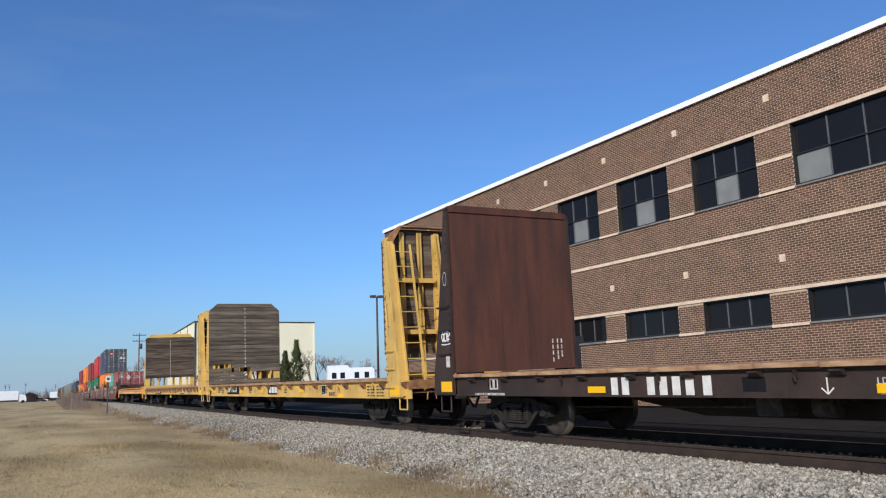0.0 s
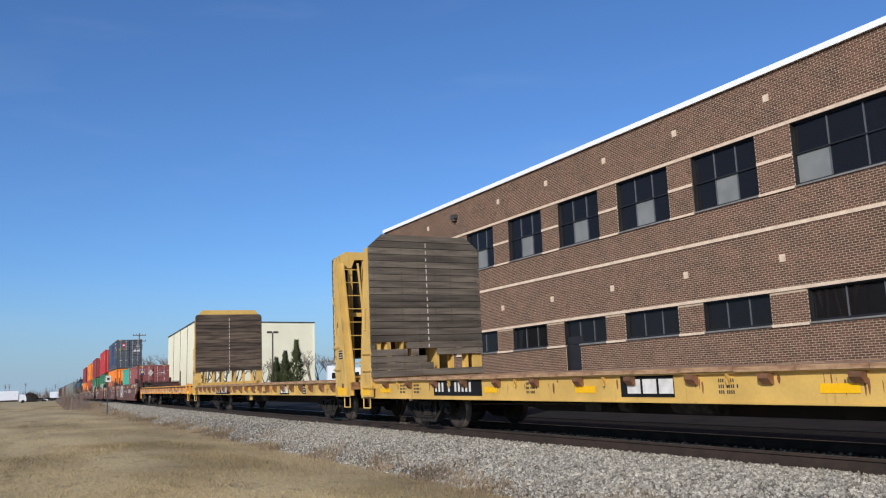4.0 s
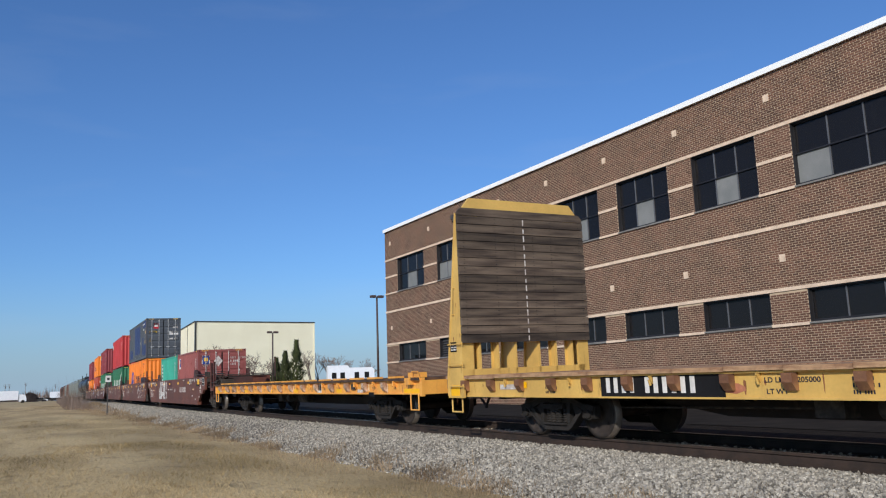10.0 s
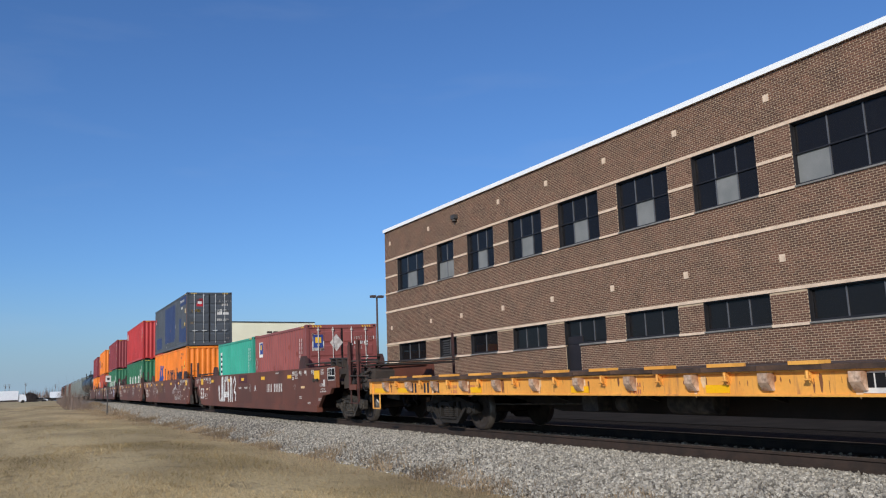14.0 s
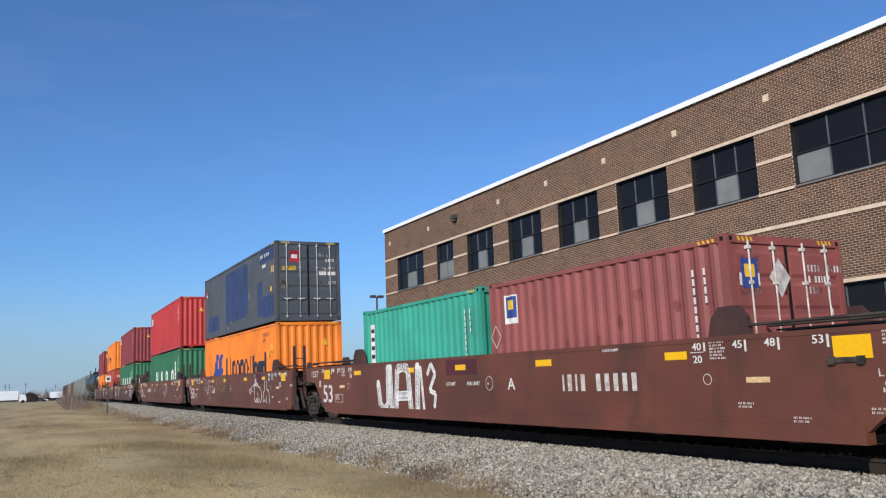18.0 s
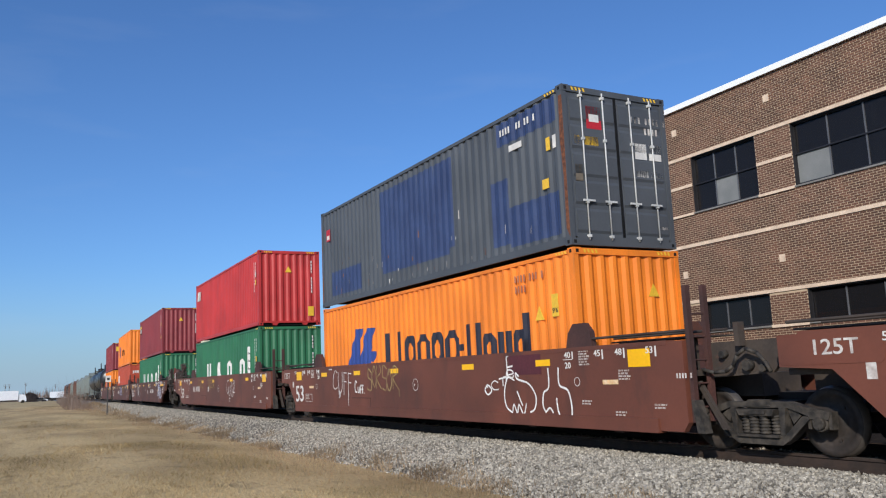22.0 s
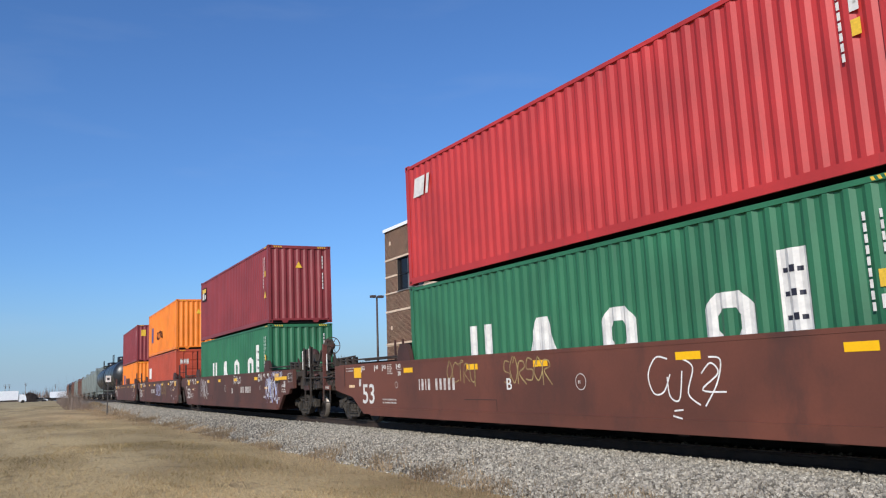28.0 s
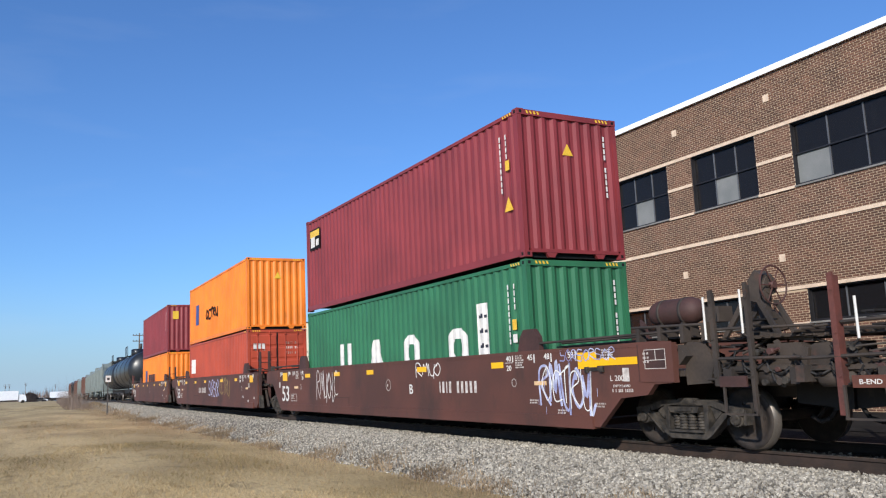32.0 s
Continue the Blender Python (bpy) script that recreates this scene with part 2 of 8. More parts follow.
g = bpy.data.materials.new("tinted_glass")
g.use_nodes = True
gn = g.node_tree
gb = gn.nodes["Principled BSDF"]
gn.nodes.remove(gb)
tr, gl, fr, mx = (gn.nodes.new(k) for k in ("ShaderNodeBsdfTransparent", "ShaderNodeBsdfGlossy", "ShaderNodeFresnel", "ShaderNodeMixShader"))
tr.inputs[0].default_value = (0.24, 0.235, 0.23, 1)
gl.inputs["Roughness"].default_value = 0.02
fr.inputs[0].default_value = 1.32
gn.links.new(fr.outputs[0], mx.inputs[0])
film_, tint = gn.nodes.new("ShaderNodeBsdfDiffuse"), gn.nodes.new("ShaderNodeMixShader")
film_.inputs[0].default_value, tint.inputs[0].default_value = (0.028, 0.027, 0.030, 1), 0.40
gn.links.new(tr.outputs[0], tint.inputs[1])
gn.links.new(film_.outputs[0], tint.inputs[2])
gn.links.new(tint.outputs[0], mx.inputs[1])
gn.links.new(gl.outputs[0], mx.inputs[2])
gn.links.new(mx.outputs[0], gn.nodes["Material Output"].inputs[0])
M["glass"] = g


# ---- mesh tools ----
def box(bm, x0, x1, y0, y1, z0, z1):
    v = [bm.verts.new((x, y, z)) for x in (x0, x1) for y in (y0, y1) for z in (z0, z1)]
    for f in ((0, 1, 3, 2), (4, 6, 7, 5), (0, 4, 5, 1), (2, 3, 7, 6), (0, 2, 6, 4), (1, 5, 7, 3)):
        bm.faces.new([v[i] for i in f])
    return bm


def prism(bm, poly, axis, a, b):
    """poly in the two other axes (in x, y, z order), swept along axis from a to b."""
    def at(p, w):
        c = list(p)
        c.insert("xyz".index(axis), w)
        return bm.verts.new(c)
    lo, hi = [at(p, a) for p in poly], [at(p, b) for p in poly]
    n = len(poly)
    for i in range(n):
        bm.faces.new((lo[i], lo[(i + 1) % n], hi[(i + 1) % n], hi[i]))
    bm.faces.new(lo[::-1])
    bm.faces.new(hi)
    return bm


def cyl(bm, p0, p1, r0, r1=None, n=10, caps=True):
    p0, p1 = Vector(p0), Vector(p1)
    r1 = r0 if r1 is None else r1
    d = (p1 - p0).normalized()
    u = d.orthogonal().normalized()
    w = d.cross(u)
    rings = []
    for p, r in ((p0, r0), (p1, r1)):
        rings.append([bm.verts.new(p + (u * math.cos(2 * math.pi * i / n) + w * math.sin(2 * math.pi * i / n)) * r) for i in range(n)])
    for i in range(n):
        f = bm.faces.new((rings[0][i], rings[0][(i + 1) % n], rings[1][(i + 1) % n], rings[1][i]))
        f.smooth = n > 6
    if caps:
        bm.faces.new(rings[0][::-1])
        bm.faces.new(rings[1])
    return bm


def lathe(bm, prof, axis="y", n=24, centre=(0, 0, 0)):
    """prof: (along the axis, radius) pairs."""
    rings = []
    for a, r in prof:
        ring = []
        for i in range(n):
            c, s = math.cos(2 * math.pi * i / n) * r, math.sin(2 * math.pi * i / n) * r
            p = {"x": (a, c, s), "y": (s, a, c), "z": (c, s, a)}[axis]
            ring.append(bm.verts.new((p[0] + centre[0], p[1] + centre[1], p[2] + centre[2])))
        rings.append(ring)
    for a, b in zip(rings, rings[1:]):
        for i in range(n):
            bm.faces.new((a[i], a[(i + 1) % n], b[(i + 1) % n], b[i])).smooth = True
    for ring in (rings[0], rings[-1]):
        if prof[rings.index(ring)][1] > 1e-4:
            bm.faces.new(ring)
    return bm


def B():
    return bmesh.new()


def mesh_of(name, bm, material):
    bmesh.ops.recalc_face_normals(bm, faces=bm.faces)
    me = bpy.data.meshes.new(name)
    bm.to_mesh(me)
    bm.free()
    me.materials.append(M[material])
    return me


def part(name, bm, material, parent, label="", m=None):
    me = bm if isinstance(bm, bpy.types.Mesh) else mesh_of(name, bm, material)
    ob = new(name, me)
    ob.parent = parent
    if m is not None:
        ob.matrix_basis = m
    if label:
        tagged(ob, label)
    return ob


def thing(name, label, category, group="", kind="", m=None, data=None):
    ob = new(name, data)
    if m is not None:
        ob.matrix_basis = m
    return tagged(ob, label, category, group, kind)


def grid_mesh(name, verts, faces, material, smooth=False):
    me = bpy.data.meshes.new(name)
    me.from_pydata(verts, [], faces)
    me.materials.append(M[material])
    if smooth:
        me.polygons.foreach_set("use_smooth", [True] * len(me.polygons))
    me.update()
    return me


# ---- the line of the track: s runs away from the camera's foot point ----
TRK = (9.99638, 0.00122636, -1.0413e-05, 1.21852e-08)
CANT, RAIL_Z = 0.01686, 0.30


def line_of(s):
    """Plan x, heading and rise of the track at s."""
    e = min(max(s, 0.0), 190.0)
    x = TRK[0] + TRK[1] * e ** 2 / 2 + TRK[2] * e ** 3 / 6 + TRK[3] * e ** 4 / 24
    th = TRK[1] * e + TRK[2] * e ** 2 / 2 + TRK[3] * e ** 3 / 6
    x += (s - e) * math.tan(th)
    h = min(max(s, 0.0), 138.0)
    z = 0.0084618 * (h - 20) - 3.57839e-05 * (h - 20) ** 2
    if s < 0:
        z -= 0.0099 * 25 * (1 - math.exp(s / 25))
    return x, th, z


def on_track(s, lat, zr):
    """A point beside the track: lat metres to its far side, zr above the rail's top."""
    x, th, rise = line_of(s)
    z = zr + RAIL_Z
    la, zz = lat * math.cos(CANT) - z * math.sin(CANT), z * math.cos(CANT) + lat * math.sin(CANT)
    return (x + la * math.cos(th), s - la * math.sin(th), zz + rise)


def car_pose(s):
    x, th, z = line_of(s)
    slope = (line_of(s + 2)[2] - line_of(s - 2)[2]) / 4
    return pose(x, s, z, 0, 0, 90 - math.degrees(th)) @ pose(0, 0, 0, -math.degrees(CANT), -math.degrees(slope), 0) @ pose(0, 0, RAIL_Z)


def run(t):
    """How far the train has rolled towards the camera after t seconds (negative along s)."""
    d = 4.811953 * t - 0.1166618 * t ** 2 / 2 + 0.0137741 * t ** 3 / 6
    for k, t0 in ((-0.01363467, 8), (-0.00097107, 16), (0.0009158, 24)):
        d += k * max(t - t0, 0) ** 3 / 6
    return -d


def ground_z(s):
    return line_of(s)[2] + RAIL_Z - 0.60


ROLLING, WHEELSETS = [], []
# ---- ground, track bed and rails ----
def terrain(x, y):
    z = ground_z(y)
    lat = x - line_of(y)[0]
    if lat < -3.2:
        k = min((-3.2 - lat) / 4, 1)
        z += 0.05 * k * noise.noise((x * 0.25, y * 0.25, 0)) + 0.12 * math.exp(-((lat + 7.5) / 2.5) ** 2) * min(max(y / 15, 0.2), 1)
        z += 0.2 * min(max(-lat - 10, 0) / 40, 1) * noise.noise((x * 0.03, y * 0.03, 4))
    else:
        z += 0.42 * min(max(lat - 2.2, 0) / 2.0, 1)
    return z


xs = [-2500, -900, -400, -200, -100, -60, -40, -30, -24] + [-20 + 0.8 * i for i in range(66)] + [34, 40, 50, 70, 100, 200, 400, 900, 2500]
ys = [-400, -200, -100, -60, -40, -25, -15, -8, -4] + [0.8 * i for i in range(90)] + [74, 80, 90, 100, 115, 130, 160, 200, 260, 340, 450, 650, 1000, 1800, 3500]
gv = [(x, y, terrain(x, y)) for y in ys for x in xs]
nx = len(xs)
gf = [(j * nx + i, j * nx + i + 1, (j + 1) * nx + i + 1, (j + 1) * nx + i) for j in range(len(ys) - 1) for i in range(nx - 1)]
ground = thing("ground", "dormant straw-coloured lawn reaching to the horizon", "ground", kind="structure", data=grid_mesh("ground", gv, gf, "grass", True))


def sweep(name, prof, s_list, material):
    """An open or closed strip of (lat, z) points along the track."""
    v = [on_track(s, la, z) for s in s_list for la, z in prof]
    n = len(prof)
    f = [(j * n + i, j * n + i + 1, (j + 1) * n + i + 1, (j + 1) * n + i) for j in range(len(s_list) - 1) for i in range(n - 1)]
    return grid_mesh(name, v, f, material)


S_LIST = [-200, -120, -60, -30, -15] + [2.0 * i for i in range(-3, 50)] + [105, 115, 130, 150, 170, 190, 240, 320, 450, 700]
bed = thing("ballast_bed", "grey crushed-stone track bed under the rails", "ballast", kind="structure",
            data=sweep("ballast_bed", [(-3.75, -0.66), (-2.9, -0.44), (-2.0, -0.21), (-1.2, -0.175), (1.2, -0.175), (2.0, -0.21)], S_LIST, "ballast"))
thing("far_shoulder", "ballast strip beyond the far rail, coloured dark for the train's shadow", "ballast", kind="structure",
      data=sweep("far_shoulder", [(2.0, -0.21), (3.2, -0.25), (5.2, -0.24)], S_LIST, "ballast_shade"))
RAIL = [(-0.07, -0.172), (-0.07, -0.16), (-0.012, -0.135), (-0.012, -0.045), (-0.036, -0.035), (-0.036, -0.004), (0.036, -0.004), (0.036, -0.035), (0.012, -0.045), (0.012, -0.135), (0.07, -0.16), (0.07, -0.172), (-0.07, -0.172)]
for k, lat in enumerate((-0.755, 0.755)):
    rail = thing("rail_%d" % (k + 1), "rusty brown steel rail with a worn bright head", "rail", kind="structure",
                 data=sweep("rail", [(lat + a, b) for a, b in RAIL], S_LIST, "rail_steel"))
    part("running_surface", sweep("running_surface", [(lat - 0.03, -0.004), (lat - 0.026, 0.0), (lat + 0.026, 0.0), (lat + 0.03, -0.004)], S_LIST, "rail_top"), "rail_top", rail)
ties = thing("track_ties", "row of dark creosoted timber railway ties", "railway tie", kind="structure")
tie_me = mesh_of("tie", box(B(), -0.115, 0.115, -1.3, 1.3, -0.36, -0.172), "tie")
plate_me = mesh_of("tie_plate", box(box(B(), -0.09, 0.09, 0.60, 0.93, -0.172, -0.156), -0.09, 0.09, -0.93, -0.60, -0.172, -0.156), "rail_steel")
for i in range(120):
    tie = part("tie", tie_me, "", ties, m=car_pose(2.5 + 0.52 * i))
    if i < 70:
        part("tie_plate", plate_me, "", tie)

verge = thing("track_verge", "dark bare soil between the ballast and the lawn", "soil", kind="structure",
              data=sweep("track_verge", [(-5.0, -0.62), (-4.4, -0.572), (-3.6, -0.585), (-3.3, -0.60)], S_LIST, "dirt"))

# stones of the track bed
rng = np.random.default_rng(7)


def scatter(name, base_v, base_f, centres, sizes, material, label, category, flat=0.75):
    n, nv = len(centres), len(base_v)
    base = np.array(base_v)
    ang = rng.random((n, 3)) * 6.283
    ca, sa, cb, sb = np.cos(ang[:, 0]), np.sin(ang[:, 0]), np.cos(ang[:, 1] * 0.3), np.sin(ang[:, 1] * 0.3)
    p = base[None] * (0.7 + 0.6 * rng.random((n, nv, 1))) * sizes[:, None, None]
    x, y, z = p[..., 0], p[..., 1] * (0.6 + 0.5 * rng.random((n, 1))), p[..., 2] * flat
    x, y = x * ca[:, None] - y * sa[:, None], x * sa[:, None] + y * ca[:, None]
    y, z = y * cb[:, None] - z * sb[:, None], y * sb[:, None] + z * cb[:, None]
    v = np.stack([x, y, z], -1) + centres[:, None, :]
    f = (np.array(base_f)[None] + (np.arange(n) * nv)[:, None, None]).reshape(-1, len(base_f[0]))
    me = grid_mesh(name, v.reshape(-1, 3).tolist(), f.tolist(), material)
    return thing(name, label, category, kind="stuff", data=me)


OCT_V = [(1, 0, 0), (-1, 0, 0), (0, 1, 0), (0, -1, 0), (0, 0, 1), (0, 0, -1)]
OCT_F = [(0, 2, 4), (2, 1, 4), (1, 3, 4), (3, 0, 4), (2, 0, 5), (1, 2, 5), (3, 1, 5), (0, 3, 5)]


def bed_z(lat):
    return float(np.interp(lat, [-4.4, -3.75, -2.9, -2.0, -1.2, 1.2, 2, 3.1, 3.9], [-0.63, -0.60, -0.44, -0.21, -0.175, -0.175, -0.21, -0.25, -0.24]))


cs, sz = [], []
for s0, s1, count, lo, hi in ((3.5, 12, 24000, -4.3, -0.97), (12, 24, 21000, -4.4, -0.97), (24, 55, 17000, -4.5, -0.97), (6, 30, 5000, -5.0, -3.6), (55, 95, 11000, -3.9, -0.97), (3.5, 30, 3500, -0.65, 0.65), (3.5, 40, 4500, 0.85, 2.3)):
    for _ in range(count):
        s, la = s0 + (s1 - s0) * rng.random(), lo + (hi - lo) * rng.random()
        if la < -3.0 and rng.random() < 0.3 + (-3.0 - la) * 0.65 + 0.6 * noise.noise((s * 0.6, la * 1.2, 3.0)):
            continue
        cs.append(on_track(s, la, bed_z(la) + 0.012))
        sz.append((0.018 + 0.030 * rng.random() ** 1.5) * (1.0 if s < 55 else 1.7))
scatter("ballast_stones", OCT_V, OCT_F, np.array(cs), np.array(sz), "stone", "loose grey crushed limestone on the track shoulder", "ballast")

# grass blades and weeds
def blades(name, pts, hts, widths, lean, material, label, category):
    n = len(pts)
    p = np.array(pts)
    a = rng.random(n) * 6.283
    w = np.stack([np.cos(a), np.sin(a), np.zeros(n)], 1) * np.array(widths)[:, None]
    b = rng.random(n) * 6.283
    h = np.array(hts)
    top = np.stack([np.cos(b) * h * lean, np.sin(b) * h * lean, h], 1) * (0.7 + 0.6 * rng.random((n, 1)))
    v = np.stack([p - w, p + w, p + top], 1).reshape(-1, 3)
    f = np.arange(3 * n).reshape(-1, 3)
    return thing(name, label, category, kind="stuff", data=grid_mesh(name, v.tolist(), f.tolist(), material))


pts, hts, wid = [], [], []
for y0, y1, count in ((6, 14, 80000), (14, 26, 70000), (26, 50, 45000), (50, 110, 20000)):
    for _ in range(count):
        y = y0 + (y1 - y0) * rng.random()
        xt = line_of(y)[0]
        x = xt - 3.7 - (3.4 + 0.62 * y) * rng.random()
        if x > xt - 4.6 and rng.random() < 0.65:
            continue
        d = noise.noise((x * 0.5, y * 0.35, 2.0))
        if d < -0.25 and rng.random() < 0.7:
            continue
        pts.append((x, y, terrain(x, y) - 0.01))
        hts.append((0.02 + 0.035 * rng.random()) * (1 + 0.012 * y) * (1.0 + 0.9 * max(d, 0)))
        wid.append(0.0024 * (1 + 0.05 * y))
blades("dry_grass", pts, hts, wid, 0.9, "blade", "short dry winter grass on the verge", "grass")
pts, hts, wid = [], [], []
for _ in range(17000):
    y = 6 + 60 * rng.random() ** 1.4
    lat = -3.95 + 0.65 * rng.normal()
    d = noise.noise((y * 0.45, lat * 1.5, 9.0))
    if d < -0.05 or lat > -2.4:
        continue
    q = on_track(y, lat, bed_z(lat))
    pts.append(q)
    hts.append(0.06 + 0.22 * rng.random() * (0.6 + d))
    wid.append(0.003 * (1 + 0.05 * y))
for _ in range(14000):
    y = 40 + 75 * rng.random()
    lat = -5.0 + 2.9 * rng.random() ** 0.8
    d = noise.noise((y * 0.25, lat * 0.8, 5.0))
    if d < -0.3 + 0.5 * max(0, 52 - y) / 12 or lat > -2.9 + 0.02 * (y - 60):
        continue
    pts.append(on_track(y, lat, bed_z(lat)))
    hts.append(0.06 + 0.26 * rng.random() ** 2)
    wid.append(0.010 + 0.008 * rng.random())
for _ in range(42000):
    y = 6 + 40 * rng.random() ** 1.3
    lat = -3.6 + 0.55 * rng.normal()
    d = noise.noise((y * 0.7, lat * 1.1, 21.0))
    if d < -0.02 + 0.35 * max(0, lat + 3.3) or lat > -2.4:
        continue
    pts.append(on_track(y, lat, bed_z(lat) + 0.01))
    hts.append(0.03 + 0.10 * rng.random())
    wid.append(0.0035 * (1 + 0.05 * y))
blades("dry_weeds", pts, hts, wid, 0.35, "weed", "thin brown weeds at the foot of the ballast", "weeds")
pts, hts, wid = [], [], []
for _ in range(4200):
    y = 76 + 110 * rng.random()
    lat = -3.5 - 2.6 * rng.random()
    x = line_of(y)[0] + lat
    pts.append((x, y, terrain(x, y)))
    hts.append((0.25 + 3.0 * rng.random() ** 3.2) * min(1, 0.4 + (y - 72) / 40))
    wid.append(0.005 + 0.006 * rng.random())
blades("brush", pts, hts, wid, 0.3, "twig", "tall leafless brush beside the track", "brush")

# pavement beyond the track, its colour darkened for the shade under the train
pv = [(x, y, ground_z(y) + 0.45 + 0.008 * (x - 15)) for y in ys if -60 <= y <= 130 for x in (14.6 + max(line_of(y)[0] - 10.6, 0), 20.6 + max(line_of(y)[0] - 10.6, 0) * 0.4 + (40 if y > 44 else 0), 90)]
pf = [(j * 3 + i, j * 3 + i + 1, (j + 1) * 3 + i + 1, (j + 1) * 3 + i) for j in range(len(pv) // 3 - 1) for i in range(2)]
thing("pavement", "drive and car park beside the brick building, darkened for the train's shade", "pavement", kind="structure", data=grid_mesh("pavement", pv, pf, "asphalt"))

# ---- the brick building: local y along the face, x into it ----
block = thing("brick_building", "two-storey brown brick building with pale stone bands", "building", m=pose(20.008, 0, 0, 0, 0, -0.457))
YL, YR, YN = 41.85, -12.0, 10.9
COLS = [(40.30, 37.13), (35.67, 33.95), (32.63, 30.30), (29.07, 26.60), (25.45, 22.96), (21.90, 19.32), (18.22, 15.66), (14.40, 11.12), (10.0, 7.4), (6.2, 3.6), (2.4, -0.2), (-1.4, -4.0), (-5.2, -7.8)]
DOOR = (25.45, 24.51)
Z0, LS, LT, US, UT, ZR = -0.8, 2.56, 3.53, 6.46, 8.36, 10.10
T = 0.32


def solid_rows():
    """Solid rectangles of the face: (y_high, y_low, z0, z1)."""
    out = [(YL, YR, LT, US), (YL, YR, UT, ZR)]
    out += [(YL, DOOR[0], Z0, LS), (DOOR[1], YR, Z0, LS)]
    for z0, z1 in ((LS, LT), (US, UT)):
        edges = [YL] + [e for c in COLS for e in c] + [YR]
        out += [(edges[i], edges[i + 1], z0, z1) for i in range(0, len(edges), 2)]
    return out


bm = B()
for a, b, z0, z1 in solid_rows():
    box(bm, 0.006, T, b, a, z0, z1)
part("wall_front", bm, "mortar", block)
bm = B()
box(bm, 0.015, 24, YL - T, YL - 0.004, Z0, ZR)
box(bm, 0.015, 24, YR, YR + T, Z0, ZR)
box(bm, 23.7, 24, YR, YL, Z0, ZR)
part("wall_rear", bm, "brick_one", block, "plain brick end and rear walls")
part("roof", box(B(), 0.1, 23.9, YR, YL - 0.1, 9.6, 9.75), "trim_dark", block)
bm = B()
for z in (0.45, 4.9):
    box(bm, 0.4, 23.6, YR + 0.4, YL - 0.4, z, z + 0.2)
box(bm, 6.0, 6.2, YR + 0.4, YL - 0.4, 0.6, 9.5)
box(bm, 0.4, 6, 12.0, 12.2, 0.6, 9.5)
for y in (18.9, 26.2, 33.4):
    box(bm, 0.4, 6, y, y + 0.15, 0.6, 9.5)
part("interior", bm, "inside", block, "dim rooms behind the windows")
part("coping", prism(B(), [(-0.10, ZR - 0.02), (-0.10, 10.26), (0.4, 10.28), (0.4, ZR)], "y", YR, YL + 0.06), "coping", block, "white metal coping")


def band(z0, z1, spans, proud=0.03):
    for a, b in spans:
        n = max(1, round((a - b) / 1.2))
        w = (a - b) / n
        me = mesh_of("band_stone", box(B(), -proud, 0.08, 0.003, w - 0.003, z0, z1), "limestone")
        for i in range(n):
            part("band_stone", me, "", block, m=pose(0, b + i * w, 0))


FULL = [(YL + 0.01, YR)]
piers = [(a[1], b[0]) for a, b in zip([(0, YL)] + COLS, COLS + [(YR, 0)])]
band(8.345, 8.445, FULL)
band(7.37, 7.47, [(p - 0.01, q + 0.01) for p, q in piers])
band(6.42, 6.50, [(p, q) for p, q in piers], 0.05)
band(5.365, 5.47, FULL)
band(3.53, 3.63, FULL)
band(2.51, 2.595, [(p, max(q, DOOR[0])) if q < DOOR[0] < p else (p, q) for p, q in piers], 0.05)
MARKS = (41.15, 36.48, 33.39, 29.75, 26.12, 22.46, 18.83, 15.09)
mark_me = mesh_of("stone_mark", box(B(), -0.02, 0.05, -0.1, 0.1, -0.11, 0.11), "limestone")
for i, y in enumerate(MARKS):
    if i != 2:
        part("stone_mark", mark_me, "", block, m=pose(0, y, 9.35))
    part("stone_mark", mark_me, "", block, m=pose(0, y, 4.49))

PANES = {}


def pane(parent, y0, y1, z0, z1, material="glass"):
    ob = part("pane", box(B(), 0.155, 0.165, y0, y1, z0, z1), material, parent)
    if material == "glass":
        ob.visible_shadow = False


def window(a, b, z0, z1, cols, split, pale, label, sill=True):
    """An opening from y=a down to b; split: height of the middle rail or None; pale: which lower panes are infilled."""
    w = part("window", box(B(), 0.10, 0.2, b, a, z0, z0 + 0.06), "frame", block, label)
    part("head_rail", box(B(), 0.10, 0.2, b, a, z1 - 0.06, z1), "frame", w)
    ys_ = [a - (a - b) * i / cols for i in range(cols + 1)]
    for i, y in enumerate(ys_):
        c = min(max(y, b + 0.02), a - 0.02)
        part("mullion", box(B(), 0.13, 0.2, c - 0.02, c + 0.02, z0 + 0.06, z1 - 0.06), "mullion" if 0 < i < cols else "frame", w)
    if split:
        part("transom", box(B(), 0.10, 0.19, b, a, split - 0.02, split + 0.02), "frame", w)
    part("window_sill", prism(B(), [(-0.05, z0 - 0.06), (0.12, z0 - 0.06), (0.12, z0 + 0.004), (-0.05, z0 - 0.012)], "y", b + 0.002, a - 0.002), "sill_metal", w) if sill else None
    for e, q in ((a, -0.03), (b, 0.03)):
        part("jamb", box(B(), 0.012, 0.2, *sorted((e, e + q)), z0, z1), "frame", w)
    part("head_cover", box(B(), 0.012, 0.1, b, a, z1 - 0.03, z1), "frame", w)
    for i in range(cols):
        hi, lo = ys_[i] - 0.02, ys_[i + 1] + 0.02
        if split:
            pane(w, lo, hi, split + 0.02, z1 - 0.06)
            pane(w, lo, hi, z0 + 0.06, split - 0.02, "blind" if i in pale else "glass")
        else:
            pane(w, lo, hi, z0 + 0.06, z1 - 0.06)
    return w


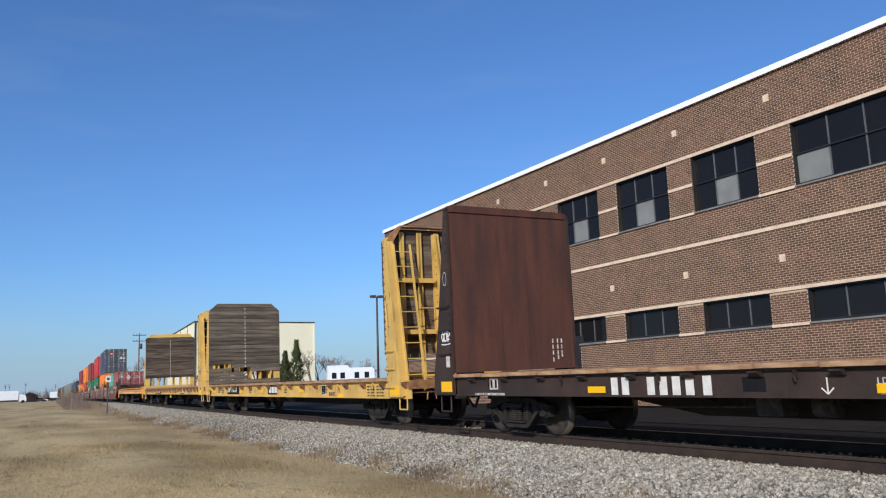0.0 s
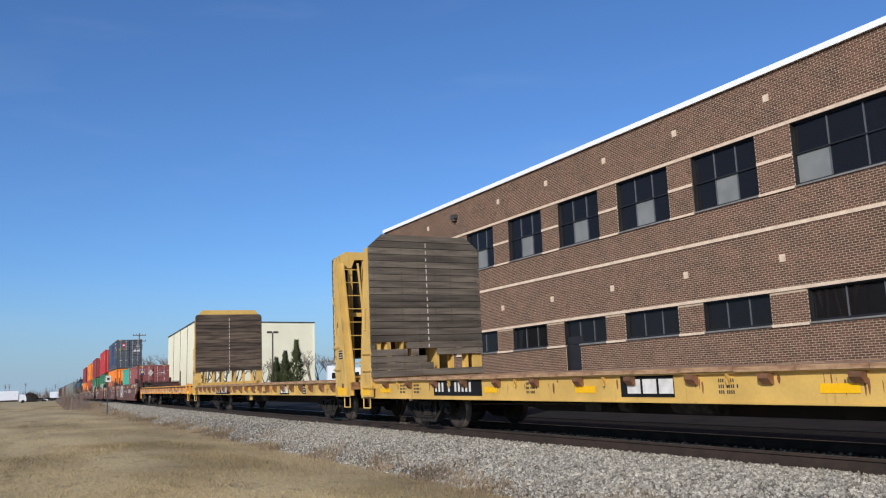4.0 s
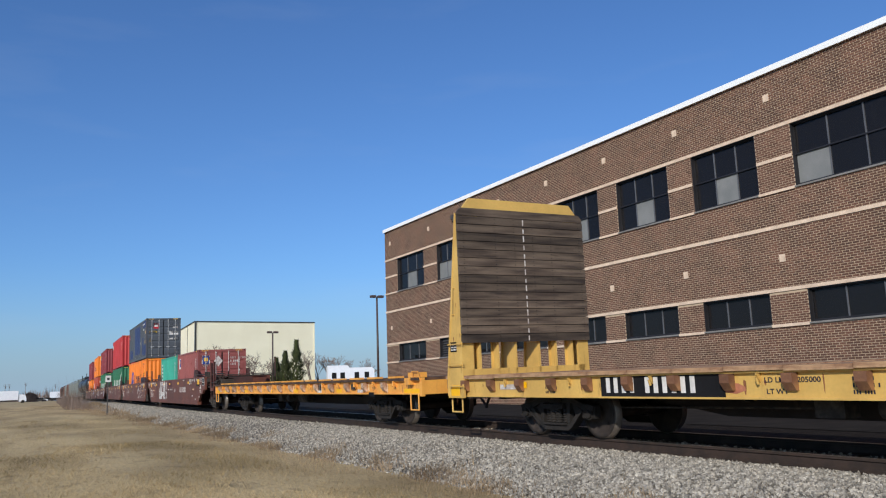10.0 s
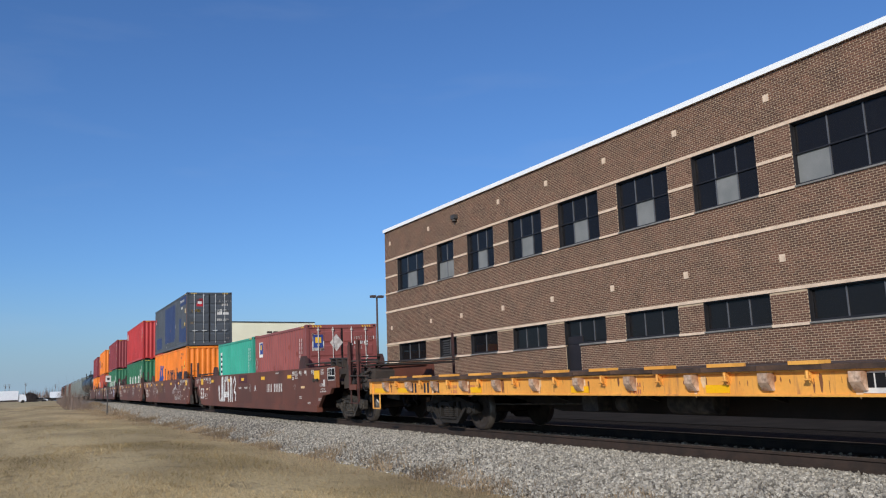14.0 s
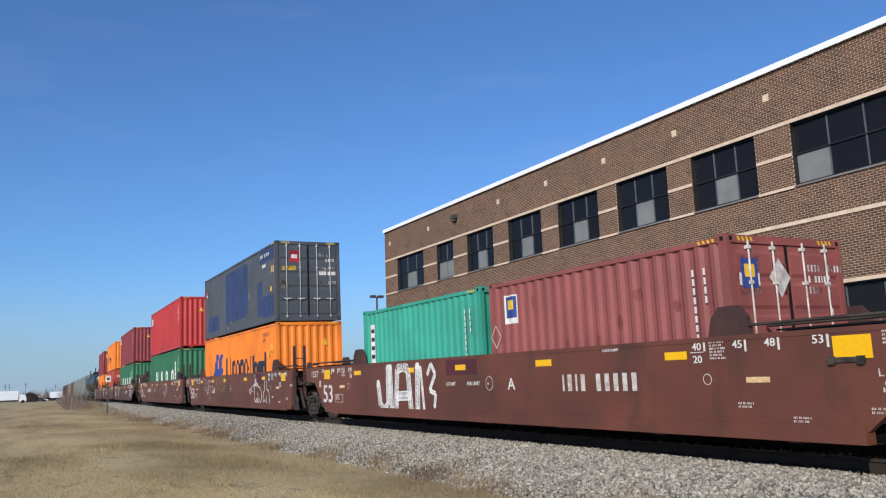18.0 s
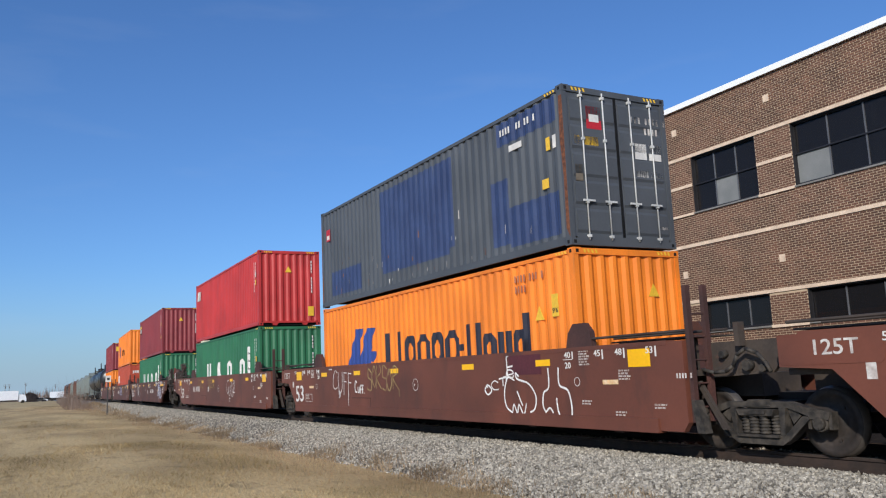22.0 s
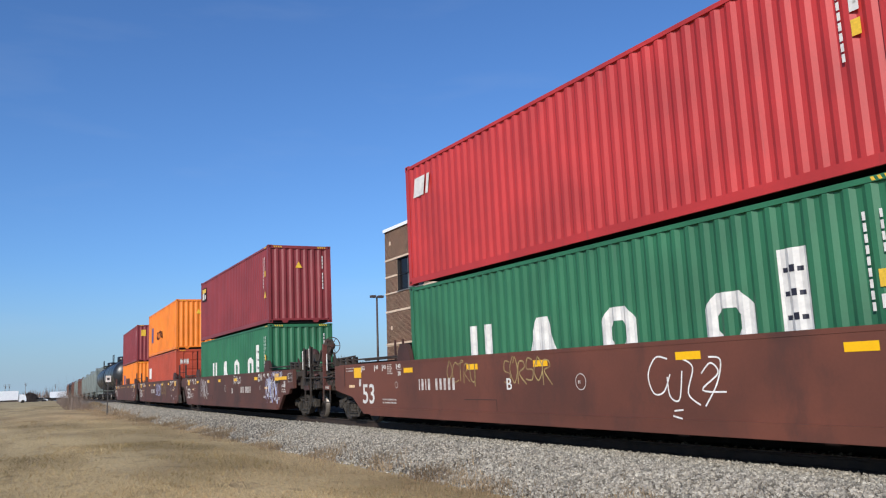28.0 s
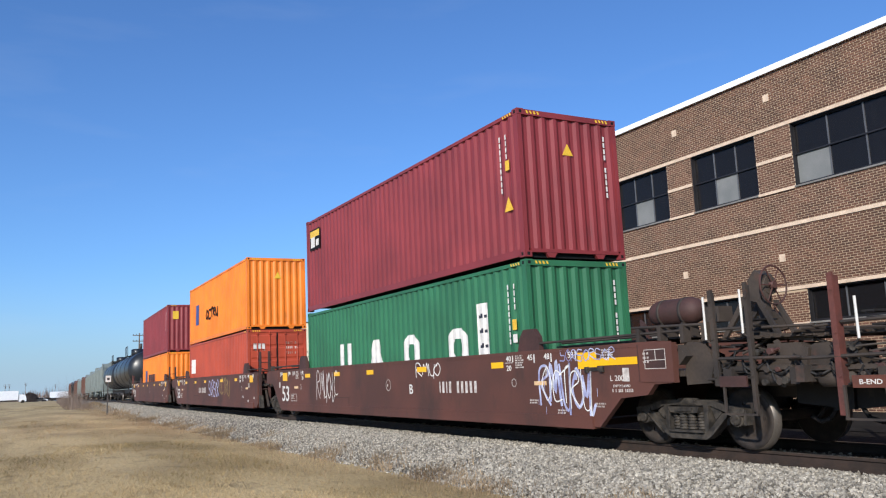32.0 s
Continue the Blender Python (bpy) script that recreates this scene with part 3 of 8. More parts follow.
for i, (a, b) in enumerate(COLS):
    pale = {1: (0, 1), 7: (0,)}.get(i, (1,))
    window(a, b, US + 0.04, UT - 0.01, 2 if i == 1 else 3, 7.42, pale, "dark-framed upper window with a pale lower panel")
    w = window(a, b, LS + 0.035, LT, 2 if i in (1, 2) else 3, None, (), "dark-framed low ribbon window", sill=i != 4)
    if i == 1:
        for k in range(7):
            part("louver", prism(B(), [(0.06, 0), (0.065, 0.0), (0.15, 0.10), (0.145, 0.10)], "y", 34.8, 35.5), "trim_dark", w, m=pose(0, 0, 2.65 + 0.115 * k))
dr = part("door", box(B(), 0.12, 0.2, DOOR[1], DOOR[0], Z0 + 1.3, 2.90), "door_leaf", block, "dark door beside a window")
part("door_frame", box(box(B(), 0.05, 0.2, DOOR[1], DOOR[1] + 0.06, Z0, LS), 0.05, 0.2, DOOR[0] - 0.06, DOOR[0], Z0, LS), "frame", dr)
part("window_sill", prism(B(), [(-0.06, LS - 0.04), (0.12, LS - 0.04), (0.12, LS + 0.039), (-0.06, LS + 0.02)], "y", COLS[4][1], DOOR[1]), "sill_metal", dr)
lamp = part("wall_light", box(B(), -0.22, 0.02, 33.4, 33.75, 9.3, 9.5), "trim_dark", block, "dark wall light on the parapet")
part("lamp_arm", cyl(B(), (-0.1, 33.58, 9.3), (-0.1, 33.58, 9.18), 0.1, 0.14), "trim_dark", lamp)

# face bricks
BW, BH, J, JV = 0.2032, 0.0677, 0.015, 0.020
bv, near = [], []
def lay(a, b, z0, z1):
    r0 = int(math.ceil((z0 - Z0) / BH - 0.2))
    for r in range(r0, int((z1 - Z0) / BH + 0.001)):
        zb = Z0 + r * BH
        off = BW / 2 if r % 2 else 0.0
        k = int((b - off) / BW)
        while k * BW + off < a:
            y0, y1 = max(k * BW + off, b), min((k + 1) * BW + off - JV, a)
            k += 1
            if y1 - y0 < 0.03:
                continue
            if z0 == US and 14.4 <= y0 <= 15.7 or z0 == LS and 14.4 <= y0 <= 15.7:
                near.append((y0, y1, zb))
            else:
                bv.append((y0, y1, zb))


for a, b, z0, z1 in solid_rows():
    if a > YN and z1 > 1.4:
        lay(a, max(b, YN), max(z0, -0.5), z1)
arr = np.array(bv)
n = len(arr)
y0, y1, zb = arr[:, 0], arr[:, 1], arr[:, 2]
px = -0.002 * rng.random(n)
full = np.full(n, 0.02)
corners = [(px, y0, zb), (px, y1, zb), (px, y1, zb + BH - J), (px, y0, zb + BH - J), (full, y0, zb), (full, y1, zb), (full, y1, zb + BH - J), (full, y0, zb + BH - J)]
v = np.stack([np.stack(c, 1) for c in corners], 1).reshape(-1, 3)
qf = np.array([(3, 2, 1, 0), (0, 1, 5, 4), (1, 2, 6, 5), (2, 3, 7, 6), (3, 0, 4, 7)])
f = (qf[None] + (np.arange(n) * 8)[:, None, None]).reshape(-1, 4)
ob = part("brickwork", grid_mesh("brickwork", v.tolist(), f.tolist(), "brick"), "", block, "brown face bricks in running bond")
tagged(ob, kind="stuff")
plain = part("brick_side", box(B(), -0.004, 0.02, YR, YN - 0.02, 3.64, 5.36), "brick_one", block)
for k, (z0, z1) in enumerate(((-0.5, 2.5), (5.48, 6.41), (8.46, ZR))):
    part("brick_side", box(B(), -0.004, 0.02, YR, YN - 0.02, z0, z1), "brick_one", block)
cache = {}
for y0_, y1_, z_ in near[:300]:
    key = round(y1_ - y0_, 3)
    if key not in cache:
        cache[key] = mesh_of("brick", box(B(), 0, 0.02, 0, key, 0, BH - J), "brick_one")
    part("brick", cache[key], "", block, m=pose(-0.001, y0_, z_))

# ---- rolling stock: local x runs towards the tail, y towards the camera's side, z up from the rail ----
def sign(a):
    return 1 if a > 0 else -1


def strip_mesh(pts, width, y, name, material):
    """A flat painted ribbon on a side wall through (x, z) points."""
    bm = B()
    prev = None
    for i, p in enumerate(pts):
        a, b = pts[max(i - 1, 0)], pts[min(i + 1, len(pts) - 1)]
        d = Vector((b[0] - a[0], b[1] - a[1]))
        d = d.normalized() if d.length else Vector((1, 0))
        nrm = Vector((-d.y, d.x)) * width / 2
        cur = [bm.verts.new((p[0] + nrm.x, y, p[1] + nrm.y)), bm.verts.new((p[0] - nrm.x, y, p[1] - nrm.y))]
        if prev:
            bm.faces.new((prev[0], prev[1], cur[1], cur[0]))
        prev = cur
    return mesh_of(name, bm, material)


def bars(parent, x, z, h, pattern, material, y, name="lettering", face="side"):
    """Plain bars for a row of characters: w wide, n narrow, space."""
    bm = B()
    for c in pattern:
        w = {"w": 0.38, "n": 0.16, " ": 0.30}[c] * h
        if c != " ":
            if h >= 0.09 and len(bm.verts):
                part(name, bm, material, parent)
                bm = B()
            if face == "side":
                box(bm, x - w, x, y, y + 0.004, z, z + h)
            else:
                box(bm, y - 0.004, y, x - w, x, z, z + h)
        x -= w + (0.38 if c == "w" else 0.36) * h
    return part(name, bm, material, parent)


def lettering(parent, text, x, z, size, material, y, face="side", centre=True):
    cu = bpy.data.curves.new("lettering", "FONT")
    cu.body, cu.size, cu.extrude = text, size, 0.002
    cu.align_x = "CENTER" if centre else "LEFT"
    cu.resolution_u, cu.offset = 3, 0.010 * size
    tmp = bpy.data.objects.new("lettering", cu)
    me = bpy.data.meshes.new_from_object(tmp)
    bpy.data.objects.remove(tmp)
    me.materials.clear()
    me.materials.append(M[material])
    rot = Matrix(((-1, 0, 0, 0), (0, 0, 1, 0), (0, 1, 0, 0), (0, 0, 0, 1))) if face == "side" else Matrix(((0, 0, -1, 0), (-1, 0, 0, 0), (0, 1, 0, 0), (0, 0, 0, 1)))
    at = (x, y + 0.004, z) if face == "side" else (y - 0.004, x, z)
    return part("lettering", me, "", parent, m=Matrix.Translation(at) @ rot @ Matrix.Diagonal((1.18, 1, 1, 1)))


def plate(parent, x0, x1, z0, z1, material, y, name="plate", label="", face="side", t=0.004):
    bm = box(B(), x0, x1, y, y + t, z0, z1) if face == "side" else box(B(), y - t, y, x0, x1, z0, z1)
    return part(name, bm, material, parent, label)


# --- trucks
def side_frame_mesh():
    bm = B()
    prism(bm, [(-1.06, 0.50), (-1.06, 0.56), (-0.74, 0.60), (-0.48, 0.675), (0.48, 0.675), (0.74, 0.60), (1.06, 0.56), (1.06, 0.50), (0.72, 0.51), (0.44, 0.60), (-0.44, 0.60), (-0.72, 0.51)], "y", -0.06, 0.06)
    prism(bm, [(-0.80, 0.50), (-0.46, 0.20), (-0.34, 0.13), (0.34, 0.13), (0.46, 0.20), (0.80, 0.50), (0.66, 0.50), (0.42, 0.28), (0.30, 0.235), (-0.30, 0.235), (-0.42, 0.28), (-0.66, 0.50)], "y", -0.075, 0.075)
    box(bm, -0.33, 0.33, -0.02, 0.12, 0.225, 0.255)
    # flanges along the lower members and the bolster's end over the springs
    for e in (-1, 1):
        prism(bm, [(e * 0.78, 0.47), (e * 0.47, 0.19), (e * 0.455, 0.205), (e * 0.755, 0.49)], "y", 0.075, 0.105)
        prism(bm, [(e * 0.335, 0.255), (e * 0.40, 0.255), (e * 0.43, 0.60), (e * 0.335, 0.60)], "y", -0.07, 0.085)
        prism(bm, [(e * 0.50, 0.40), (e * 0.62, 0.505), (e * 0.48, 0.60), (e * 0.43, 0.56)], "y", -0.03, 0.03)
    prism(bm, [(-0.26, 0.50), (-0.30, 0.58), (0.30, 0.58), (0.26, 0.50)], "y", -0.06, 0.135)
    prism(bm, [(-0.16, 0.52), (-0.18, 0.57), (0.18, 0.57), (0.16, 0.52)], "y", 0.135, 0.15)
    prism(bm, [(-0.2, 0.62), (-0.14, 0.70), (0.14, 0.70), (0.2, 0.62)], "y", -0.05, 0.075)
    for x in (-0.89, 0.89):
        prism(bm, [(x - 0.16, 0.56), (x - 0.13, 0.47), (x + 0.13, 0.47), (x + 0.16, 0.56)], "y", -0.08, 0.08)
        box(bm, x - 0.165, x - 0.12, -0.06, 0.06, 0.35, 0.50)
        box(bm, x + 0.12, x + 0.165, -0.06, 0.06, 0.35, 0.50)
        cyl(bm, (x, -0.06, 0.42), (x, 0.07, 0.42), 0.105, 0.10, n=12)
        cyl(bm, (x, 0.07, 0.42), (x, 0.11, 0.42), 0.085, 0.07, n=12)
        for k in range(3):
            a = 2.094 * k + 0.5
            cyl(bm, (x + 0.055 * math.cos(a), 0.10, 0.42 + 0.055 * math.sin(a)), (x + 0.055 * math.cos(a), 0.125, 0.42 + 0.055 * math.sin(a)), 0.016, n=6)
    return bm


def spring_mesh():
    bm = B()
    for x, y in ((-0.235, 0.0), (-0.08, 0.045), (0.08, 0.045), (0.235, 0.0)):
        prof = []
        for i in range(25):
            q = i % 4
            prof.append((0.257 + 0.0104 * i, (0.046, 0.070, 0.075, 0.070)[q]))
        lathe(bm, prof, "z", 10, (x, y, 0))
    return bm


def wheelset_mesh():
    bm = B()
    cyl(bm, (0, -1.05, 0), (0, 1.05, 0), 0.075, n=10)
    for s in (-1, 1):
        before = set(bm.faces)
        lathe(bm, [(s * 0.69, 0.30), (s * 0.685, 0.43), (s * 0.70, 0.445), (s * 0.72, 0.422), (s * 0.82, 0.415), (s * 0.82, 0.34), (s * 0.78, 0.31), (s * 0.765, 0.17), (s * 0.80, 0.14), (s * 0.80, 0.1)], "y", 28)
        for f in set(bm.faces) - before:
            r = math.hypot(f.calc_center_median().x, f.calc_center_median().z)
            if r > 0.40:
                f.material_index = 1
        for k in range(3):
            a = 2.1 * k + 0.4
            cyl(bm, (math.cos(a) * 0.23, s * 0.762, math.sin(a) * 0.23), (math.cos(a) * 0.23, s * 0.79, math.sin(a) * 0.23), 0.022, n=6)
    me = mesh_of("wheelset", bm, "wheel")
    me.materials.append(M["tread"])
    return me


WS = wheelset_mesh()
SF = {k: mesh_of("side_frame", side_frame_mesh(), k) for k in ("truck", "truck_shaded")}
SP = {k: mesh_of("spring", spring_mesh(), k) for k in ("truck", "truck_shaded")}
BOL = mesh_of("truck", box(box(box(B(), -0.2, 0.2, -1.0, 1.0, 0.46, 0.66), -0.5, 0.5, -0.35, 0.35, 0.5, 0.6), -0.24, 0.24, -0.3, 0.3, 0.66, 0.76), "underframe")
SHOE = mesh_of("brake_beam", box(box(box(B(), -0.42, -0.37, -0.85, 0.85, 0.3, 0.38), 0.37, 0.42, -0.85, 0.85, 0.3, 0.38), -0.03, 0.03, -0.04, 0.04, 0.25, 0.5), "underframe")


def truck(parent, x, spin=True, steel="truck_shaded"):
    t = part("truck", BOL, "", parent, "dusty cast-steel four-wheel truck", pose(x, 0, 0))
    for s in (-1, 1):
        part("side_frame", SF[steel], "", t, m=pose(0, s * 0.99, 0))
        part("spring", SP[steel], "", t, m=pose(0, s * 0.99, 0))
    part("brake_beam", SHOE, "", t)
    for dx in (-0.89, 0.89):
        w = part("wheelset", WS, "", t, m=pose(dx, 0, 0.42))
        if spin:
            WHEELSETS.append((w, pose(dx, 0, 0.42)))
    return t


def coupler(parent, x, s):
    """s: which way it points."""
    bm = box(B(), min(x, x + s * 0.5), max(x, x + s * 0.5), -0.09, 0.09, 0.72, 0.90)
    box(bm, min(x + s * 0.45, x + s * 0.75), max(x + s * 0.45, x + s * 0.75), -0.17, 0.15, 0.68, 0.96)
    box(bm, min(x - s * 0.15, x), max(x - s * 0.15, x), -0.3, 0.3, 0.6, 0.98)
    cyl(bm, (x + s * 0.3, 0.3, 0.75), (x + s * 0.62, 0.25, 0.42), 0.03, n=6)
    return part("coupler", bm, "underframe", parent)


def flat_frame(car, half, paint, deck_z=1.13, sill0=0.72, pocket=0.92, deck="wood_deck", pocket_paint=None, first=0.45, drop=0.30, ends=None, bare=0.0):
    """Deck, sills and running gear of a flat car between -half and half."""
    n = int(2 * half / 0.9)
    rd = random.Random(half)
    w = 2 * half / n
    me = mesh_of("deck_board", box(B(), 0.004, w - 0.004, -1.6, 1.6, deck_z - 0.062, deck_z), deck)
    for i in range(n):
        if w * i < bare:
            continue
        part("deck_board", me, "", car, m=pose(-half + w * i, 0, 0.014 * rd.random()))
    for s in (-1, 1):
        bm = prism(B(), [(s * 1.48, sill0), (s * 1.54, sill0), (s * 1.54, sill0 + 0.025), (s * 1.505, sill0 + 0.025), (s * 1.505, deck_z - 0.08), (s * 1.56, deck_z - 0.08), (s * 1.56, deck_z - 0.056), (s * 1.48, deck_z - 0.056)], "x", -half, half)
        part("side_sill", bm, paint, car)
        k = int(2 * half / pocket)
        for i in range(k):
            x = -half + first + i * pocket
            if x > half - 0.2:
                break
            key = (paint, pocket_paint, s, deck_z, drop)
            if key not in POCKETS:
                p = B()
                prism(p, [(s * 1.506, deck_z - drop), (s * 1.55, deck_z - drop), (s * 1.625, deck_z - drop * 0.66), (s * 1.625, deck_z - 0.085), (s * 1.506, deck_z - 0.085)], "x", -0.075, 0.075)
                POCKETS[key] = mesh_of("stake_pocket", p, pocket_paint or ("pocket" if paint == "yellow" else paint))
            part("stake_pocket", POCKETS[key], "", car, m=pose(x, 0, 0))
            if i % 2:
                if ("rib", paint, s) not in POCKETS:
                    p = B()
                    prism(p, [(s * 1.506, deck_z - 0.21), (s * 1.58, deck_z - 0.10), (s * 1.58, deck_z - 0.085), (s * 1.506, deck_z - 0.085)], "x", -0.012, 0.012)
                    cyl(p, (0.0, s * 1.55, deck_z - 0.22), (0.0, s * 1.58, deck_z - 0.14), 0.018, n=6)
                    POCKETS[("rib", paint, s)] = mesh_of("lashing_hook", p, paint)
                part("lashing_hook", POCKETS[("rib", paint, s)], "", car, m=pose(x + pocket / 2, 0, 0))
    bm = prism(B(), [(-half + 0.3, 0.72), (-half + 4.2, 0.70), (-half + 6.2, 0.40), (half - 6.2, 0.40), (half - 4.2, 0.70), (half - 0.3, 0.72), (half - 0.3, 1.05), (-half + 0.3, 1.05)], "y", -0.34, 0.34)
    part("centre_sill", bm, "underframe", car)
    bm = B()
    for i in range(8):
        x = -half + 1.5 + (2 * half - 3) * i / 7
        prism(bm, [(-1.48, 0.95), (-0.34, 0.6), (0.34, 0.6), (1.48, 0.95), (1.48, 1.05), (-1.48, 1.05)], "x", x - 0.04, x + 0.04)
    part("cross_bearers", bm, "underframe", car)
    bm = cyl(B(), (-0.5, 0.8, 0.62), (0.4, 0.8, 0.62), 0.17, n=12)
    cyl(bm, (1.2, 0.9, 0.6), (1.5, 0.9, 0.6), 0.13, n=10)
    box(bm, 1.9, 2.3, 0.75, 1.05, 0.48, 0.74)
    cyl(bm, (2.4, 0.85, 0.58), (half - 3, 0.6, 0.5), 0.015, n=5)
    part("brake_cylinder", bm, "truck", car)
    for e in (-1, 1):
        part("end_sill", box(B(), *sorted((e * (half - 0.1), e * (half + 0.05))), -1.54, 1.54, 0.88 if ends else sill0, deck_z - 0.06), ends or paint, car)
    coupler(car, -half, -1)
    coupler(car, half, 1)
    for s in (-1, 1):
        x = s * (half - 0.35)
        bm = B()
        for dx in (-0.2, 0.2):
            cyl(bm, (x + dx, 1.54, sill0 + 0.02), (x + dx, 1.54, 0.42), 0.018, n=6)
        cyl(bm, (x - 0.2, 1.54, 0.42), (x + 0.2, 1.54, 0.42), 0.018, n=6)
        part("sill_step", bm, paint, car)


POCKETS = {}


def bulkhead(car, x, s, paint, boards, cap, stripe=True, brake=False, holes=(), deep=0.72, top_deep=0.26, bolts=False, beams=((3.48, 0.26), (2.22, 0.36)), hole=False, top=4.62, hgt=0.168, stiff=(-1.18, -0.74, -0.30, 0.30, 0.74, 1.18), slim=(0.26, 0.24)):
    """Upright end wall whose planked face stands at x; its steel frame leans back in direction s. boards: number of planks, lowest z, material."""
    count, zlow, wood = boards
    hw0 = 1.62
    wall = part("bulkhead", box(B(), *sorted((x + s * 0.06, x + s * 0.16)), -1.5, 1.5, 1.12, 1.26), paint, car, "tall planked bulkhead in a yellow steel frame")
    for c in (-1, 1):
        bm = prism(B(), [(x + s * 0.06, 0.70), (x + s * deep, 0.70), (x + s * deep, 1.1), (x + s * top_deep, top - 0.27), (x + s * 0.06, top - 0.27)], "y", *sorted((c * (hw0 - 0.05), c * hw0)))
        part("side_column", bm, paint, wall)
        bm = prism(B(), [(x + s * 0.06, 0.9), (x + s * 0.12, 0.9), (x + s * 0.12, top - 0.25), (x + s * 0.06, top - 0.25)], "y", *sorted((c * 1.34, c * (hw0 - 0.05))))
        prism(bm, [(x + s * (deep - 0.05), 0.72), (x + s * deep, 0.72), (x + s * deep, 1.1), (x + s * top_deep, top - 0.27), (x + s * (top_deep - 0.05), top - 0.27), (x + s * (deep - 0.05), 1.08)], "y", *sorted((c * 1.44, c * (hw0 - 0.05))))
        part("column_flange", bm, paint, wall)
        if bolts:
            bm = B()
            for k in range(19):
                z = 1.05 + 0.180 * k
                cyl(bm, (x + s * 0.09, c * (hw0 - 0.01), z), (x + s * 0.09, c * (hw0 + 0.006), z), 0.020, n=6)
            part("bolt_row", bm, "black", wall)
    for k, y in enumerate(stiff):
        dp = deep - 0.06 if k in (2, 3) else slim[0]
        bm = prism(B(), [(x + s * 0.06, 1.15), (x + s * dp, 1.15), (x + s * slim[1], top - 0.1), (x + s * 0.06, top - 0.1)], "y", y - 0.022, y + 0.022)
        prism(bm, [(x + s * (dp - 0.02), 1.15), (x + s * dp, 1.15), (x + s * slim[1], top - 0.1), (x + s * (slim[1] - 0.02), top - 0.1)], "y", y - 0.065, y + 0.065)
        post = part("post", bm, paint, wall)
        if bolts and k in (2, 3):
            bm = B()
            for q in range(15):
                z = 1.9 + 0.175 * q
                cyl(bm, (x + s * 0.135, y + 0.02, z), (x + s * 0.135, y + 0.03, z), 0.016, n=6)
            part("bolt_row", bm, "black", post)
            part("web_plate", box(B(), *sorted((x + s * 0.06, x + s * 0.12)), y - 0.10, y + 0.10, 1.2, top - 0.12), paint, post)
    for z, d_ in beams:
        for y0, y1 in ((-1.55, -0.325), (0.325, 1.55)):
            part("cross_beam", box(box(B(), *sorted((x + s * 0.08, x + s * d_)), y0, y1, z, z + 0.05), *sorted((x + s * (d_ - 0.03), x + s * d_)), y0, y1, z - 0.06, z), paint, wall)
    tz = top + (0.13 if cap else 0.06)
    half = [(1.47 if s > 0 else 1.60, top - 0.20), (1.45 if s > 0 else 1.59, top - 0.12), (1.30, top + 0.06)] if cap else [(hw0 - 0.03, top - 0.32), (1.22, tz - 0.02)]
    half = ([(1.15, top - 0.40), (half[0][0], top - 0.40)] if cap else [(1.42, top - 0.36), (half[0][0], top - 0.36)]) + half
    bm = prism(B(), half + [(-a, b) for a, b in half[::-1]] + ([(-1.05, top - 0.16), (1.05, top - 0.16)] if cap else [(-1.20, tz - 0.05), (1.20, tz - 0.05)]), "x", *sorted((x + (s * 0.02 if cap else s * 0.06), x + s * (0.1 if cap and s > 0 else 0.28))))
    part("top_beam", bm, paint if cap else "pocket", wall)
    rd = random.Random(int(x * 10) + count)
    crown = zlow + count * hgt
    slope = (0.16,) if cap else (0.34,)

    def outline(z):
        """Half width of the planked face at height z."""
        d = z - (crown - slope[0])
        if d <= 0:
            return hw0 + 0.004
        if cap:
            return hw0 + 0.004 - slope[0] + math.sqrt(max(slope[0] ** 2 - d * d, 0))
        return hw0 + 0.004 - d * 1.15

    for i in range(count):
        z = zlow + i * hgt
        hw = hw0 + 0.004
        segs = [(-hw, hw)]
        for hz, h0, h1 in holes:
            if abs(hz - i) < 0.5:
                segs = [(a, b) for a0, b0 in segs for a, b in ((a0, min(b0, h0)), (max(a0, h1), b0)) if b - a > 0.08]
        for a, b in segs:
            dx = 0.012 * rd.random()
            z0, z1 = z + 0.006 * rd.random(), z + hgt - 0.010
            steps = [z0, z1] if z1 < crown - 0.01 - slope[0] else [z0 + (z1 - z0) * q / 6 for q in range(7)]
            right = [(min(b, outline(q)), q) for q in steps]
            left = [(max(a, -outline(q)), q) for q in steps]
            bm = prism(B(), left[::-1] + right, "x", *sorted((x - s * dx, x + s * 0.055)))
            part("plank", bm, wood, wall)
    # Added sheet: black stands in for shade in plank gaps; wood-coloured where brake.
    zb = zlow + (6 * hgt if holes else 0.05)
    steps = [zb, crown - slope[0] - 0.02] + [crown - 0.02 - slope[0] * (1 - q / 5) for q in range(1, 6)]
    back = [(outline(q + 0.01) - 0.03, q) for q in steps]
    part("backing_sheet", prism(B(), back + [(-a, b) for a, b in back[::-1]], "x", *sorted((x + s * 0.04, x + s * 0.058))), wood if brake else "black", wall)
    bm = B()
    for i in range(count):
        z = zlow + (i + 0.5) * hgt
        for y in (-1.5, -0.72, -0.24, 0.24, 0.72, 1.5):
            if not any(abs(hz - i) < 0.5 and h0 < y < h1 for hz, h0, h1 in holes) and z < top - 0.25:
                for dz in (-0.04, 0.04):
                    cyl(bm, (x, y, z + dz), (x - s * 0.016, y, z + dz), 0.009, n=5)
    tagged(part("bolt_heads", bm, "black", wall), kind="stuff")
    if stripe:
        for i in range(4 if holes else 0, count - 1):
            z = zlow + i * hgt
            part("stripe_dash", box(B(), *sorted((x - s * 0.013, x - s * 0.017)), -0.014, 0.014, z + 0.012 + 0.02 * rd.random(), z + hgt - 0.015 - 0.07 * rd.random()), "white_worn", wall)
